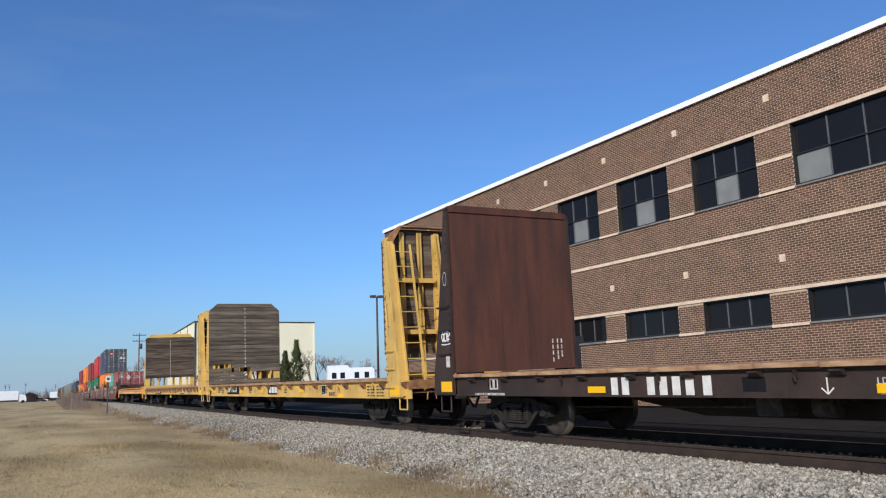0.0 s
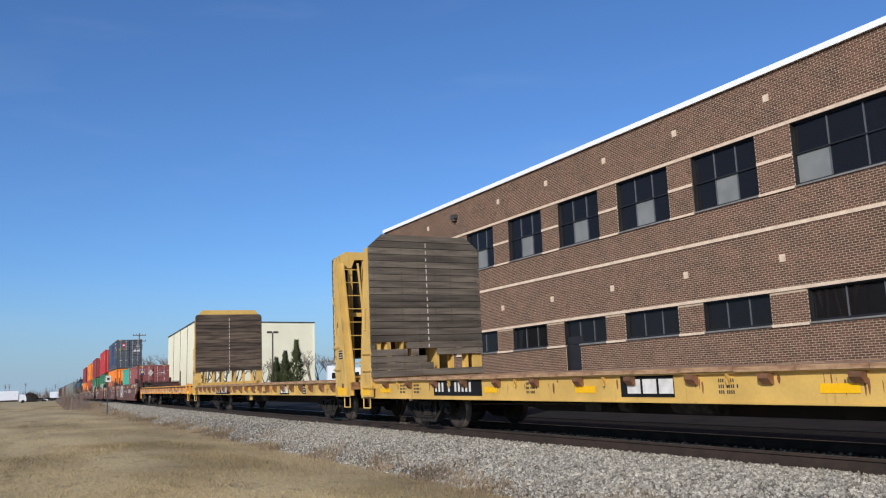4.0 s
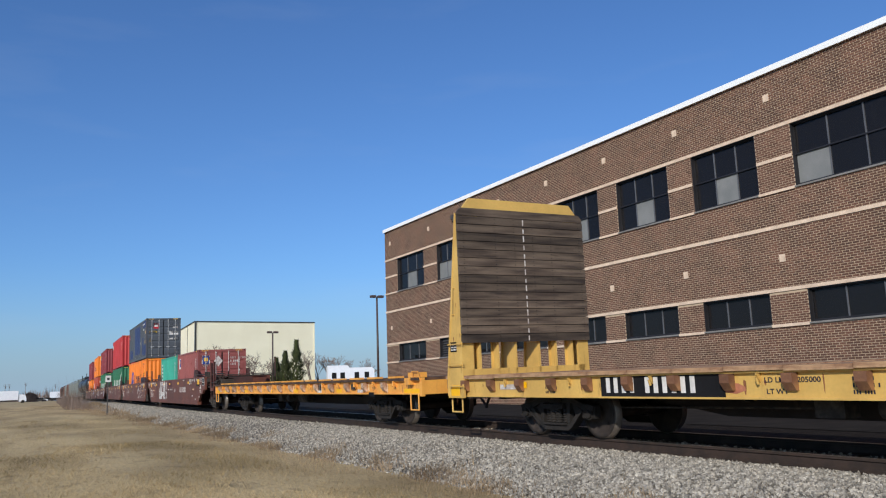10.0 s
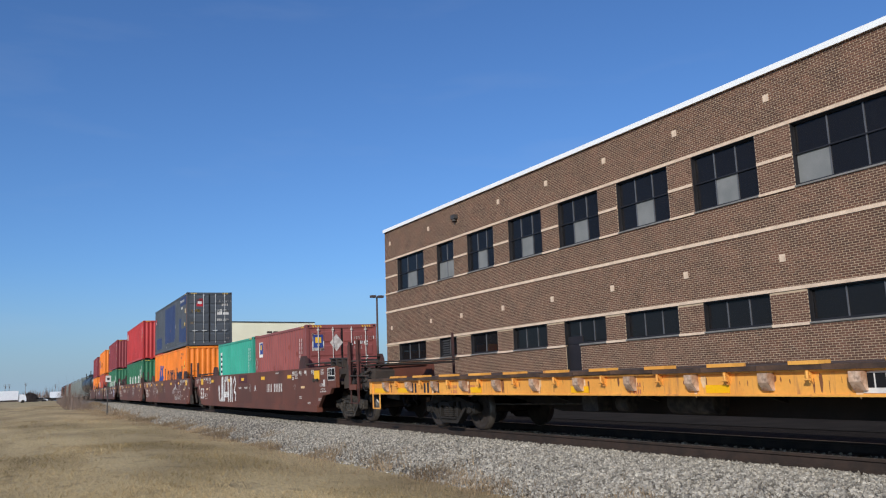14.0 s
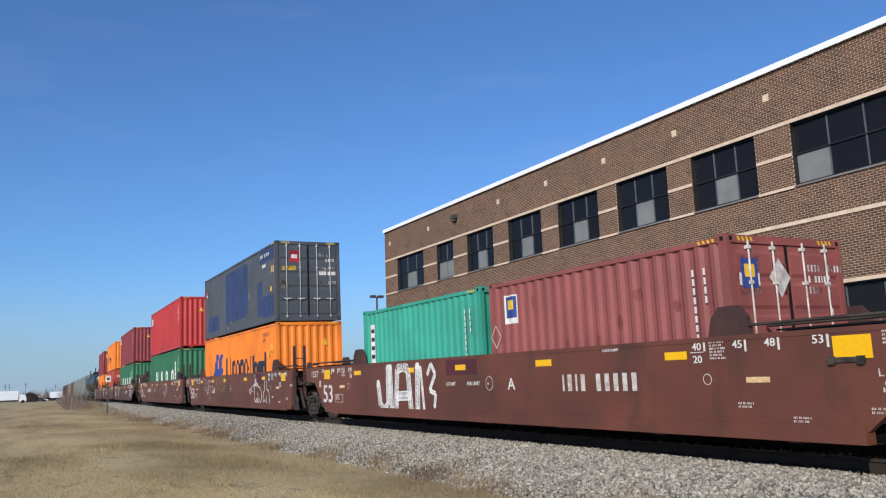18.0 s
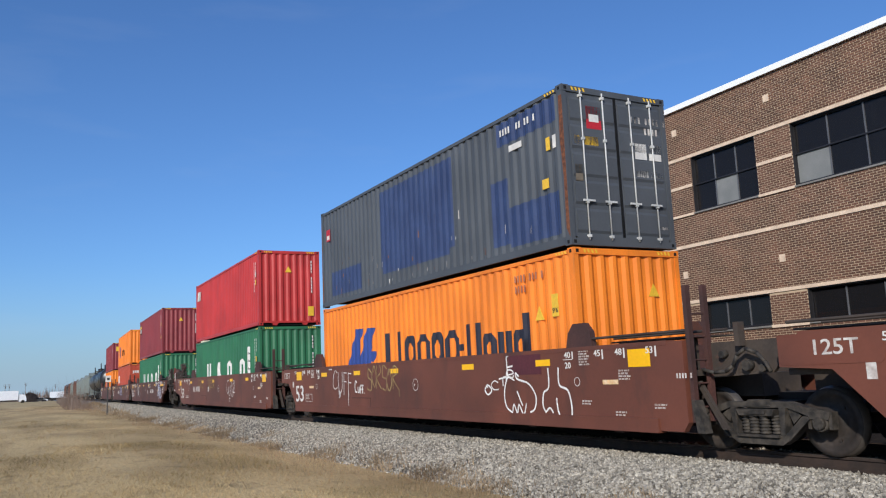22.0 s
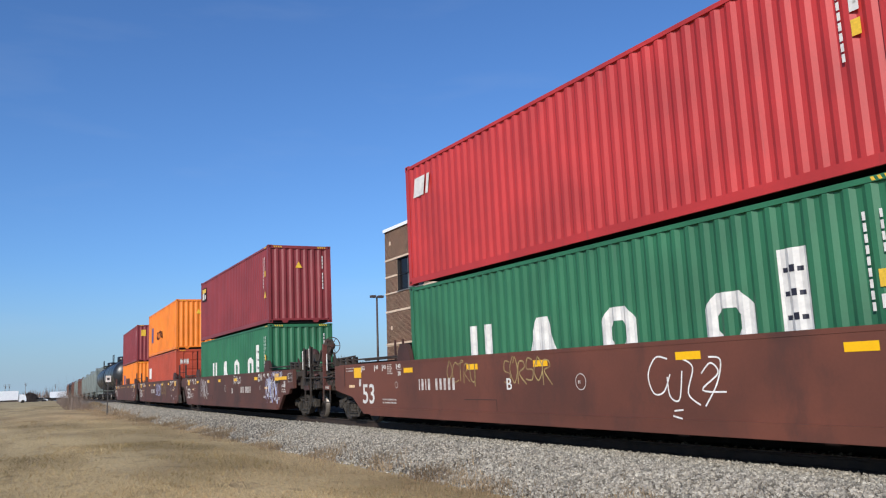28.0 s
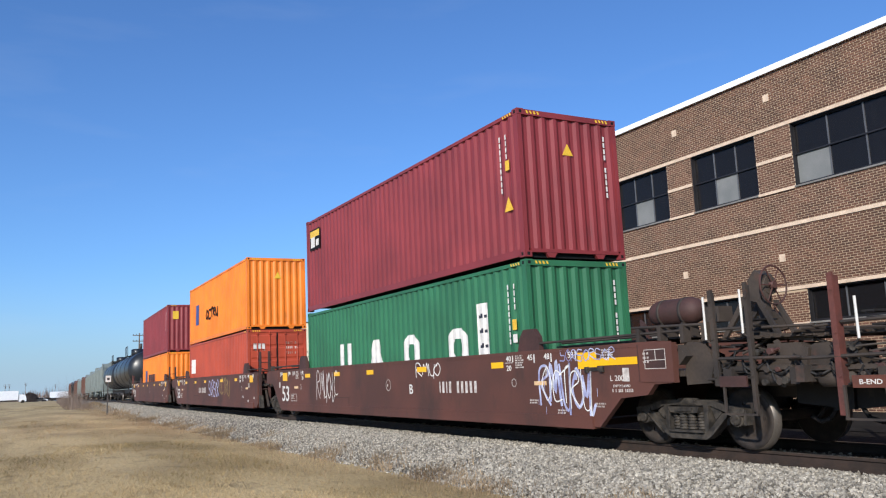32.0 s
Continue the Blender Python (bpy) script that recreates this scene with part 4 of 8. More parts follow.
    def out(z):
        return x + s * (deep - (z - 1.1) * (deep - top_deep) / 3.32 + 0.05)
    bm = B()
    for y0, y1 in ((1.42, 1.46), (0.98, 1.02)):
        prism(bm, [(out(1.0), 1.0), (out(4.35), 4.35), (out(4.35) - s * 0.05, 4.35), (out(1.0) - s * 0.05, 1.0)], "y", y0, y0 + 0.04)
    for i in range(9):
        z = 1.2 + 0.37 * i
        cyl(bm, (out(z) - s * 0.02, 1.45, z), (out(z) - s * 0.02, 0.98, z), 0.014, n=5)
    part("ladder", bm, paint, wall)
    rungs = ((0.93, 0.46), (1.35, 0.48), (1.77, 0.46)) if deep < 0.9 else ((1.42, 0.44), (2.02, 0.40))
    for z, w in rungs:
        bm = B()
        xx = x + s * 0.05
        for q, r in (((xx, hw0, z), (xx, hw0 + 0.06, z)), ((xx, hw0 + 0.06, z), (xx + s * w, hw0 + 0.06, z)), ((xx + s * w, hw0 + 0.06, z), (xx + s * w, hw0, z))):
            cyl(bm, q, r, 0.013, n=6)
        for q in (xx, xx + s * w):
            box(bm, q - 0.03, q + 0.03, hw0, hw0 + 0.012, z - 0.04, z + 0.04)
        part("grab_iron", bm, paint, wall)
    for z0, z1, q in ((2.37, 2.91, 0.30), (3.2, 3.4, 0.2))[:1 if deep < 0.9 else 2]:
        bm = cyl(B(), (x + s * q, hw0 + 0.06, z0), (x + s * (q - 0.06), hw0 + 0.06, z1), 0.012, n=6)
        cyl(bm, (x + s * (q - 0.06), hw0, z1), (x + s * (q - 0.06), hw0 + 0.06, z1), 0.012, n=6)
        cyl(bm, (x + s * q, hw0, z0), (x + s * q, hw0 + 0.06, z0), 0.012, n=6)
        part("grab_iron", bm, paint, wall)
    if hole:
        # Flat black oval paints in the dark inside of the hole.
        oval = [(x + s * 0.34 + 0.035 * math.cos(q * 0.6283), 2.62 + 0.085 * math.sin(q * 0.6283)) for q in range(10)]
        part("lift_hole", prism(B(), oval, "y", hw0 - 0.001, hw0 + 0.002), "black_plate", wall)
    edge = part("edge_angle", prism(B(), [(x + s * (deep - 0.035), 0.74), (x + s * (deep + 0.004), 0.74), (x + s * (deep + 0.004), 1.1), (x + s * (top_deep + 0.004), top - 0.27), (x + s * (top_deep - 0.03), top - 0.27), (x + s * (deep - 0.035), 1.08)], "y", hw0, hw0 + 0.012), paint, wall)
    rs = random.Random(int(abs(x) * 77) + count)
    for k in range(7):
        z = 0.8 + 2.6 * rs.random() ** 1.5
        q = x + s * (0.1 + (deep - 0.25) * rs.random() * (1 - (z - 0.8) / 4.5))
        h, w = 0.06 + 0.25 * rs.random() ** 2, 0.004 + 0.010 * rs.random()
        part("rust_stain", prism(B(), [(q - w, z), (q - w * 0.4, z - h), (q + w * 0.5, z - h * 0.8), (q + w, z + 0.01), (q + w * 0.3, z + 0.04), (q - w * 0.6, z + 0.03)], "y", hw0 + 0.0005, hw0 + 0.0015), "rust_stain", wall)
    plate(wall, *sorted((x + s * 0.2, x + s * (deep - 0.12))), 0.74, 0.95, "reflector", hw0, "reflector")
    if brake:
        bx, yw, zw = x + s * (deep - 0.05), 0.26, 2.09
        st = part("brake_housing", box(B(), *sorted((bx - s * 0.20, bx - s * 0.04)), yw - 0.15, yw + 0.19, 1.72, 2.32), paint, wall)
        bm = B()
        n = 20
        rim = [(bx + s * 0.05, yw + 0.29 * math.cos(6.2832 * i / n), zw + 0.29 * math.sin(6.2832 * i / n)) for i in range(n)]
        for i in range(n):
            cyl(bm, rim[i], rim[(i + 1) % n], 0.015, n=5)
        for i in range(0, n, 2):
            cyl(bm, (bx + s * 0.02, yw, zw), rim[i], 0.010, n=5)
        wheel = part("brake_wheel", bm, paint, st)
        part("wheel_disc", lathe(B(), [(0.0, 0.13), (s * 0.03, 0.12), (s * 0.05, 0.05), (s * 0.06, 0.04)], "x", 14, (bx + s * 0.02, yw, zw)), "primer_rust", wheel)
        bm = cyl(B(), (x + s * 0.45, 0.80, 2.78), (x + s * 0.45, -1.05, 2.78), 0.014, n=6)
        cyl(bm, (x + s * 0.45, -0.52, 2.78), (bx, yw - 0.02, 2.45), 0.012, n=6)
        part("brake_rod", bm, paint, wall)
        # chain, bell crank and levers below the wheel
        bm = B()
        for k in range(9):
            z = 1.80 - 0.075 * k
            cyl(bm, (bx, yw + 0.02 + 0.014 * (k % 2), z), (bx, yw + 0.02 - 0.014 * (k % 2), z - 0.07), 0.020, n=5)
        part("brake_chain", bm, "black", wall)
        bm = prism(B(), [(0.55, 1.16), (0.62, 1.30), (0.30, 1.44), (-0.05, 1.40), (-0.10, 1.22), (0.20, 1.12)], "x", *sorted((bx - s * 0.08, bx - s * 0.02)))
        box(bm, *sorted((bx - s * 0.10, bx + s * 0.18)), -0.55, -0.05, 1.12, 1.36)
        cyl(bm, (bx, 0.9, 1.22), (bx, -1.3, 1.26), 0.025, n=6)
        part("bell_crank", bm, "black", wall)
        for yy in (1.22, 0.70, -0.50, -1.0):
            part("platform_bracket", prism(B(), [(x + s * 0.2, 1.10), (x + s * (deep + 0.25), 1.10), (x + s * (deep + 0.25), 1.02), (x + s * 0.2, 0.80)], "y", yy - 0.03, yy + 0.03), "pocket", wall)
        bm = cyl(B(), (x + s * (deep + 0.22), 1.5, 0.80), (x + s * (deep + 0.22), -1.4, 0.78), 0.018, n=6)
        for k in range(8):
            q = k / 8
            a, b = q * 3.1416, (k + 1) / 8 * 3.1416
            cyl(bm, (x + s * (deep + 0.24), 0.95 - 0.12 * math.cos(a), 0.62 + 0.28 * math.sin(a)), (x + s * (deep + 0.24), 0.95 - 0.12 * math.cos(b), 0.62 + 0.28 * math.sin(b)), 0.016, n=5)
        part("uncoupling_lever", bm, "pocket", wall)
        plate(wall, -1.62, -0.84, 4.36, 4.56, "black_plate", x + s * 0.3, "number_panel", face="end")
        bars(wall, -0.88, 4.40, 0.10, "wwww wwwwn", "white", x + s * 0.3 - 0.004, face="end")
    return wall


def car_thing(name, u, label, category, group):
    ob = thing(name, label, category, group, m=car_pose(u))
    ROLLING.append((ob, u))
    return ob


TRAIN = "cars of the freight train"
# dark flat car with a rusty bulkhead: u from -5.0 to 15.1
UA, HA = 5.05, 10.05
car = car_thing("bulkhead_flat_car", UA, "dark brown flat car with a rusty sheet-steel bulkhead", "rail car", TRAIN)
flat_frame(car, HA, "cp_brown", deck_z=1.16, sill0=0.74, pocket=1.13, first=0.60, drop=0.16)
x = 14.35 - UA
sheet = part("bulkhead", box(B(), x, x + 0.06, -1.56, 1.56, 1.2, 4.58), "cp_sheet", car, "rusted brown steel bulkhead")
bm = B()
for y in (-1.56, -0.35, 0.35, 1.56):
    box(bm, x - 0.012, x, y - 0.03 if y > -1.56 else y, y + 0.03 if y < 1.56 else y, 1.2, 4.58)
part("seam", bm, "cp_sheet", sheet)
for s in (-1, 1):
    part("side_plate", prism(B(), [(x - 0.03, 0.76), (x + 0.76, 0.76), (x + 0.72, 1.2), (x + 0.48, 2.2), (x + 0.15, 4.1), (x + 0.07, 4.62), (x - 0.03, 4.64)], "y", s * 1.56, s * 1.62), "cp_brown", sheet)
part("top_beam", prism(B(), [(1.62, 4.56), (1.62, 4.60), (1.56, 4.68), (1.42, 4.71), (-1.42, 4.71), (-1.56, 4.68), (-1.62, 4.60), (-1.62, 4.56)], "x", x - 0.03, x + 0.08), "cp_sheet", sheet)
for z in (1.59, 2.07, 2.56):
    bm = cyl(B(), (x - 0.02, 1.62, z), (x - 0.02, 1.68, z), 0.014, n=6)
    cyl(bm, (x - 0.02, 1.68, z), (x + 0.42, 1.68, z), 0.014, n=6)
    cyl(bm, (x + 0.42, 1.68, z), (x + 0.42, 1.62, z), 0.014, n=6)
    part("grab_iron", bm, "black", sheet)
for y in (-0.7, 0, 0.7):
    part("post", prism(B(), [(x + 0.06, 1.2), (x + 0.5, 1.2), (x + 0.1, 4.5), (x + 0.06, 4.5)], "y", y - 0.05, y + 0.05), "cp_brown", sheet)
plate(sheet, x + 0.05, x + 0.2, 1.32, 1.55, "white_worn", 1.62)
CHALK = (sheet, x)
ring = [(x + 0.13 + 0.07 * math.cos(q * 0.4), 3.15 + 0.14 * math.sin(q * 0.4)) for q in range(17)]
part("chalk_ring", strip_mesh(ring, 0.012, 1.6225, "chalk_ring", "white_worn"), "", sheet)
bm = B()
for k in range(18):
    cyl(bm, (x + 0.02, 1.615, 1.3 + 0.185 * k), (x + 0.02, 1.632, 1.3 + 0.185 * k), 0.02, n=6)
tagged(part("rivets", bm, "black", sheet), kind="stuff")
for k, (a, b) in enumerate(((-1.0, -1.12), (-1.13, -1.22), (-1.24, -1.33))):
    bars(sheet, a + 0.03, 1.35 + 0.05 * k, 0.09, "w", "white_worn", x - 0.012, face="end")
    for q in range(3):
        bars(sheet, a + 0.03, 1.5 + 0.13 * q, 0.09, "w", "white_worn", x - 0.012, face="end")
for a in (4.60, 4.36, 3.82, 3.57, 3.32, 3.07, 2.76):
    plate(car, a - 0.15, a, 0.77, 1.03, "white", 1.5100, "lettering")
for a in (10.20, 5.35, 2.6):
    plate(car, a - UA - 0.42, a - UA, 0.80, 0.90, "reflector", 1.5200, "reflector")
plate(car, 9.31, 9.75, 0.82, 1.03, "reflector", 1.6200, "reflector")
sq = plate(car, 12.82 - UA, 13.11 - UA, 0.86, 1.08, "white_worn", 1.5100, "stencil_panel")
plate(sq, 12.86 - UA, 12.92 - UA, 0.89, 1.04, "black_plate", 1.5140, "stencil_bar")
plate(sq, 13.01 - UA, 13.07 - UA, 0.89, 1.04, "black_plate", 1.5140, "stencil_bar")
lettering(car, "2 INCH HF COMP BRAKE SHOES", 13.08 - UA, 0.755, 0.062, "white", 1.5410)
part("arrow", strip_mesh([(5.95 - UA, 0.98), (5.95 - UA, 0.79)], 0.02, 1.5120, "arrow", "white"), "", car)
part("arrow", strip_mesh([(6.03 - UA, 0.86), (5.95 - UA, 0.79), (5.87 - UA, 0.86)], 0.02, 1.5130, "arrow", "white"), "", car)
lettering(car, "LD LMT", 5.15 - UA, 0.90, 0.1, "white_worn", 1.5070)
lettering(car, "LT WT", 5.15 - UA, 0.79, 0.1, "white_worn", 1.5070)
plate(car, 9.9 - UA - 3.1, 9.9 - UA - 2.75, 0.82, 1.0, "black_plate", 1.5080)
truck(car, 12.92 - UA)
truck(car, -2.2 - UA)

# first yellow bulkhead car: u 16.3 to 38.0
UB, HB = 27.05, 10.65
car = car_thing("bulkhead_flat_car", UB, "yellow bulkhead flat car with broken grey plank bulkheads", "rail car", TRAIN)
flat_frame(car, HB, "yellow", sill0=0.66, pocket=1.22, first=0.26, drop=0.22, ends="pocket", bare=0.8)
bulkhead(car, 17.52 - UB, -1, "yellow", (17, 1.7, "plank_dark"), False, stripe=False, brake=True, bolts=True, deep=0.82, top=4.78, hgt=0.181, stiff=(-1.25, -0.82, -0.34, 0.18, 0.66, 1.14), slim=(0.15, 0.14))
bulkhead(car, 36.80 - UB, 1, "yellow", (21, 1.17, "plank"), False, top=4.71, hgt=0.1725,
         holes=((4, 0.62, 1.52), (3, -0.25, 0.3), (2, -1.7, 0.08), (1, -1.7, -0.12), (3, 0.5, 0.62)))
plate(car, 33.85 - UB - 1.95, 33.85 - UB, 0.74, 1.05, "black_plate", 1.5100, "number_plate", "black number panel")
bars(car, 33.78 - UB, 0.82, 0.19, "www w wwwww", "white", 1.5150)
plate(car, 27.9 - UB - 1.1, 27.9 - UB, 0.74, 1.05, "black_plate", 1.5100, "logo_panel", "black panel with white logo blocks")
for k in range(3):
    plate(car, 27.75 - UB - 0.33 * (k + 1) + 0.05, 27.75 - UB - 0.33 * k, 0.79, 1.0, "white", 1.5150, "logo_block")
for a, w in ((31.8, 0.45), (29.0, 0.5), (36.6, 0.6), (24.5, 0.5)):
    plate(car, a - UB - w, a - UB, 0.80, 0.91, "reflector", 1.5100, "reflector")
for a in (36.4, 35.5, 34.8, 30.4, 26.0, 22.2):
    for k in range(3):
        bars(car, a - UB, 0.79 + 0.075 * k, 0.045, "www wwww w www"[: 9 + 2 * (k % 2)], "logo_navy", 1.5070)
plate(car, 37.55 - UB - 0.1, 37.55 - UB + 0.12, 0.76, 0.9, "reflector", 1.5420, "reflector")
plate(car, 20.62 - UB, 21.05 - UB, 0.68, 0.78, "reflector", 1.5100, "reflector")
for k in range(4):
    for a in (18.94, 18.36):
        bars(car, a - UB, 0.93 - 0.075 * k, 0.042, ("wwww w ww wwww", "wwww w www wwww")[k % 2], "logo_navy", 1.5070)
dp = plate(car, 22.02 - UB, 22.36 - UB, 0.74, 1.02, "white", 1.5060, "data_panel", "white-framed black data panel")
plate(dp, 22.04 - UB, 22.18 - UB, 0.80, 1.0, "black_plate", 1.5100, "data_field")
plate(dp, 22.20 - UB, 22.34 - UB, 0.80, 1.0, "black_plate", 1.5100, "data_field")
plate(dp, 22.04 - UB, 22.34 - UB, 0.755, 0.785, "black_plate", 1.5100, "data_field")
lettering(car, "RSH72", 21.49 - UB, 0.71, 0.15, "logo_navy", 1.5070)
truck(car, 19.3 - UB)
truck(car, 35.0 - UB)

# second yellow bulkhead car: u 38.9 to 59.5
UC, HC_ = 48.75, 10.45
car = car_thing("bulkhead_flat_car", UC, "yellow bulkhead flat car with dark planks and patched primer", "rail car", TRAIN)
flat_frame(car, HC_, "yellow", pocket=0.94, ends="pocket", bare=0.7)
wall = bulkhead(car, 39.36 - UC, -1, "yellow", (17, 1.7, "plank_dark"), True, stripe=False, deep=0.98, top_deep=0.34, bolts=True, beams=((2.92, 0.30),), hole=True)
bars(wall, 0.42, 4.52, 0.11, "wwww", "logo_navy", 39.36 - UC - 0.282, face="end")
fp = part("warning_plate", box(B(), 38.72 - UC, 38.98 - UC, 1.62, 1.626, 1.70, 1.93), "black_plate", wall, "black caution plate")
lettering(wall, "CAUTION", 38.85 - UC, 1.865, 0.05, "white", 1.624)
lettering(wall, "DO NOT HUMP", 38.85 - UC, 1.80, 0.028, "white", 1.624)
bars(wall, 38.95 - UC, 1.73, 0.03, "www wwww w", "white", 1.626)
bulkhead(car, 58.40 - UC, 1, "yellow", (16, 1.78, "plank_dark"), True, deep=0.66, top_deep=0.10, top=4.71, hgt=0.174)
plate(car, 54.45 - UC - 2.45, 54.45 - UC, 0.74, 1.05, "black_plate", 1.5100, "number_plate", "black number panel")
cpost = part("warning_plate", box(B(), 58.66 - UC, 58.9 - UC, 1.62, 1.626, 1.62, 1.82), "black_plate", car, "black caution plate")
lettering(cpost, "CAUTION", 58.78 - UC, 1.755, 0.045, "white", 1.624)
bars(cpost, 58.87 - UC, 1.70, 0.03, "wwww wwwww", "white", 1.626)
bars(cpost, 58.87 - UC, 1.65, 0.03, "www wwwww w", "white", 1.626)
bars(car, 54.32 - UC, 0.80, 0.23, "wwww wwwwww", "white", 1.5150)
plate(car, 44.9 - UC - 1.0, 44.9 - UC, 0.74, 1.05, "black_plate", 1.5100, "logo_panel", "black panel with white logo blocks")
for k in range(3):
    plate(car, 44.8 - UC - 0.3 * (k + 1) + 0.05, 44.8 - UC - 0.3 * k, 0.79, 1.0, "white", 1.5150, "logo_block")
lettering(car, "LD LMT", 51.2 - UC, 0.93, 0.09, "logo_navy", 1.5070)
lettering(car, "205000", 50.75 - UC, 0.93, 0.09, "logo_navy", 1.5070)
lettering(car, "LT WT", 51.2 - UC, 0.79, 0.09, "logo_navy", 1.5070)
lettering(car, "IH 11-8", 48.15 - UC, 0.93, 0.1, "logo_navy", 1.5070)
lettering(car, "IL 62-0", 48.15 - UC, 0.79, 0.1, "logo_navy", 1.5070)
lettering(car, "SH72A", 46.75 - UC, 0.78, 0.13, "logo_navy", 1.5070)
for a, w in ((49.2, 0.38), (45.9, 0.4), (56.8, 0.35), (43.0, 0.5)):
    plate(car, a - UC - w, a - UC, 0.88, 0.99, "reflector", 1.5100, "reflector")
plate(car, 57.3 - UC - 0.5, 57.3 - UC, 0.86, 0.95, "white_worn", 1.5100)
for a, z, w, h in ((51.9, 0.78, 0.5, 0.16), (48.4, 0.84, 0.5, 0.2), (47.4, 0.80, 0.35, 0.24), (46.2, 0.82, 0.5, 0.2), (53.0, 0.76, 0.4, 0.12)):
    r = random.Random(int(a * 10))
    bm = B()
    pts = [(a - UC + math.cos(q * 0.7) * w / 2 * (0.6 + 0.5 * r.random()), z + 0.08 + math.sin(q * 0.7) * h / 2 * (0.6 + 0.5 * r.random())) for q in range(9)]
    prism(bm, pts, "y", 1.5062, 1.5075)
    part("primer_patch", bm, "primer", car)
for a in (55.9, 50.2, 42.6):
    for k in range(3):
        bars(car, a - UC, 0.79 + 0.075 * k, 0.045, "www wwww w www"[: 9 + 2 * (k % 2)], "logo_navy", 1.5070)
bm = box(B(), 48.95 - UC, 49.25 - UC, 1.36, 1.40, 0.52, 0.72)
part("tag_bracket", bm, "yellow", car)
plate(car, 42.2 - UC, 42.5 - UC, 0.76, 1.05, "black_plate", 1.5100, "data_panel")
bm = B()
for z in (0.80, 0.88, 0.96):
    box(bm, 42.22 - UC, 42.48 - UC, 1.5150, 1.5180, z, z + 0.02)
part("data_lines", bm, "white", car)
truck(car, 41.3 - UC)
truck(car, 56.25 - UC)

def sill_stains(car, half, seed, count, sill0=0.74, top=1.04):
    """Rust runs and scuffs with shapes of their own on the near side sill."""
    r = random.Random(seed)
    for k in range(count):
        a, z = r.uniform(-half + 0.3, half - 0.3), top - 0.02 - 0.1 * r.random()
        h, w = 0.05 + 0.2 * r.random() ** 1.5, 0.004 + 0.02 * r.random() ** 2
        z0 = max(z - h, sill0 + 0.03)
        part("rust_stain", prism(B(), [(a - w, z), (a - w * 1.1, (z + z0) / 2), (a - w * 0.3, z0), (a + w * 0.5, z0 + 0.02), (a + w, z - 0.02), (a + w * 0.4, z + 0.02)], "y", 1.5052, 1.5058), "rust_stain", car)


for ob, half, seed in ((ROLLING[1][0], HB, 5), (ROLLING[2][0], HC_, 6)):
    sill_stains(ob, half, seed, 60)

# plain yellow flat car: u 60.4 to 80.4
UD, HD = 70.4, 10.0
car = car_thing("flat_car", UD, "empty orange-yellow flat car with stake pockets", "rail car", TRAIN)
flat_frame(car, HD, "yellow2", pocket=1.22, deck="deck_dark", sill0=0.76, pocket_paint="pocket_pale", first=1.98)
rd = random.Random(3)
for i in range(15):
    a = -HD + 1.20 + i * 1.22
    part("deck_cleat", box(B(), a, a + 0.40 + 0.08 * rd.random(), 1.38, 1.612, 1.135, 1.180), "yellow2", car)
    bm = prism(B(), [(1.506, 0.90), (1.56, 1.0), (1.62, 1.07), (1.506, 1.07)], "x", a + 0.16, a + 0.18)
    cyl(bm, (a + 0.17, 1.60, 1.06), (a + 0.17, 1.60, 0.97), 0.02, n=6)
    cyl(bm, (a + 0.13, 1.60, 0.96), (a + 0.21, 1.60, 0.96), 0.016, n=6)
    part("lashing_ring", bm, "yellow2", car)
    # chalky runs below the pockets
    q = -HD + 1.98 + i * 1.22 + rd.uniform(-0.06, 0.06)
    for k in range(3):
        h, w = rd.uniform(0.08, 0.30), rd.uniform(0.012, 0.07)
        q0 = q + rd.uniform(-0.18, 0.2)
        z = 1.05 - 0.04 * rd.random()
        part("worn_streak", prism(B(), [(q0 - w, z), (q0 - w * 0.9, z - h * 0.7), (q0 - w * 0.3, z - h), (q0 + w * 0.4, z - h * 0.85), (q0 + w, z - h * 0.4), (q0 + w * 0.8, z)], "y", 1.5051, 1.5056 + 0.0003 * k), "pale_wear" if rd.random() < 0.7 else "rust_stain", car)
part("corner_block", box(B(), -HD - 0.02, -HD + 0.62, 1.40, 1.56, 1.135, 1.25), "yellow2", car)
part("corner_block", box(B(), -HD + 0.42, -HD + 0.66, 1.50, 1.64, 0.98, 1.135), "yellow2", car)
part("corner_cap", box(B(), -HD - 0.06, -HD + 0.06, 1.48, 1.56, 0.72, 1.13), "yellow2", car)
bm = B()
for a0, b0 in (((-HD + 0.3, 1.56, 1.05), (-HD + 0.3, 1.62, 1.27)), ((-HD + 0.3, 1.62, 1.27), (-HD + 0.0, 1.62, 1.27)), ((-HD + 0.0, 1.62, 1.27), (-HD + 0.0, 1.56, 1.05))):
    cyl(bm, a0, b0, 0.012, n=6)
part("grab_iron", bm, "yellow2", car)
plate(car, -9.96, -9.05, 0.785, 0.89, "reflector", 1.5100, "reflector")
plate(car, -7.42, -6.98, 0.765, 0.84, "yellow2", 1.5100, "jacking_pad", t=0.03)
# Black plate stands in for the shaded recess in the pad.
plate(car, -7.36, -7.04, 0.70, 0.81, "black_plate", 1.5100, "jacking_recess_shade", t=0.034)
bars(car, 78.2 - UD, 0.80, 0.21, "ww  ww ww", "logo_navy", 1.5070)
for a, w in ((80.2, 0.75), (78.9, 0.55), (65.72, 0.42), (72.4, 0.45), (69.5, 0.4), (75.6, 0.4)):
    plate(car, a - UD - w, a - UD, 0.80, 0.905, "reflector", 1.5100, "reflector")
plate(car, 66.95 - UD, 67.25 - UD, 0.80, 1.04, "white", 1.5100, "data_panel", "framed data panel")
plate(car, 66.97 - UD, 67.09 - UD, 0.86, 1.02, "black_plate", 1.5140)
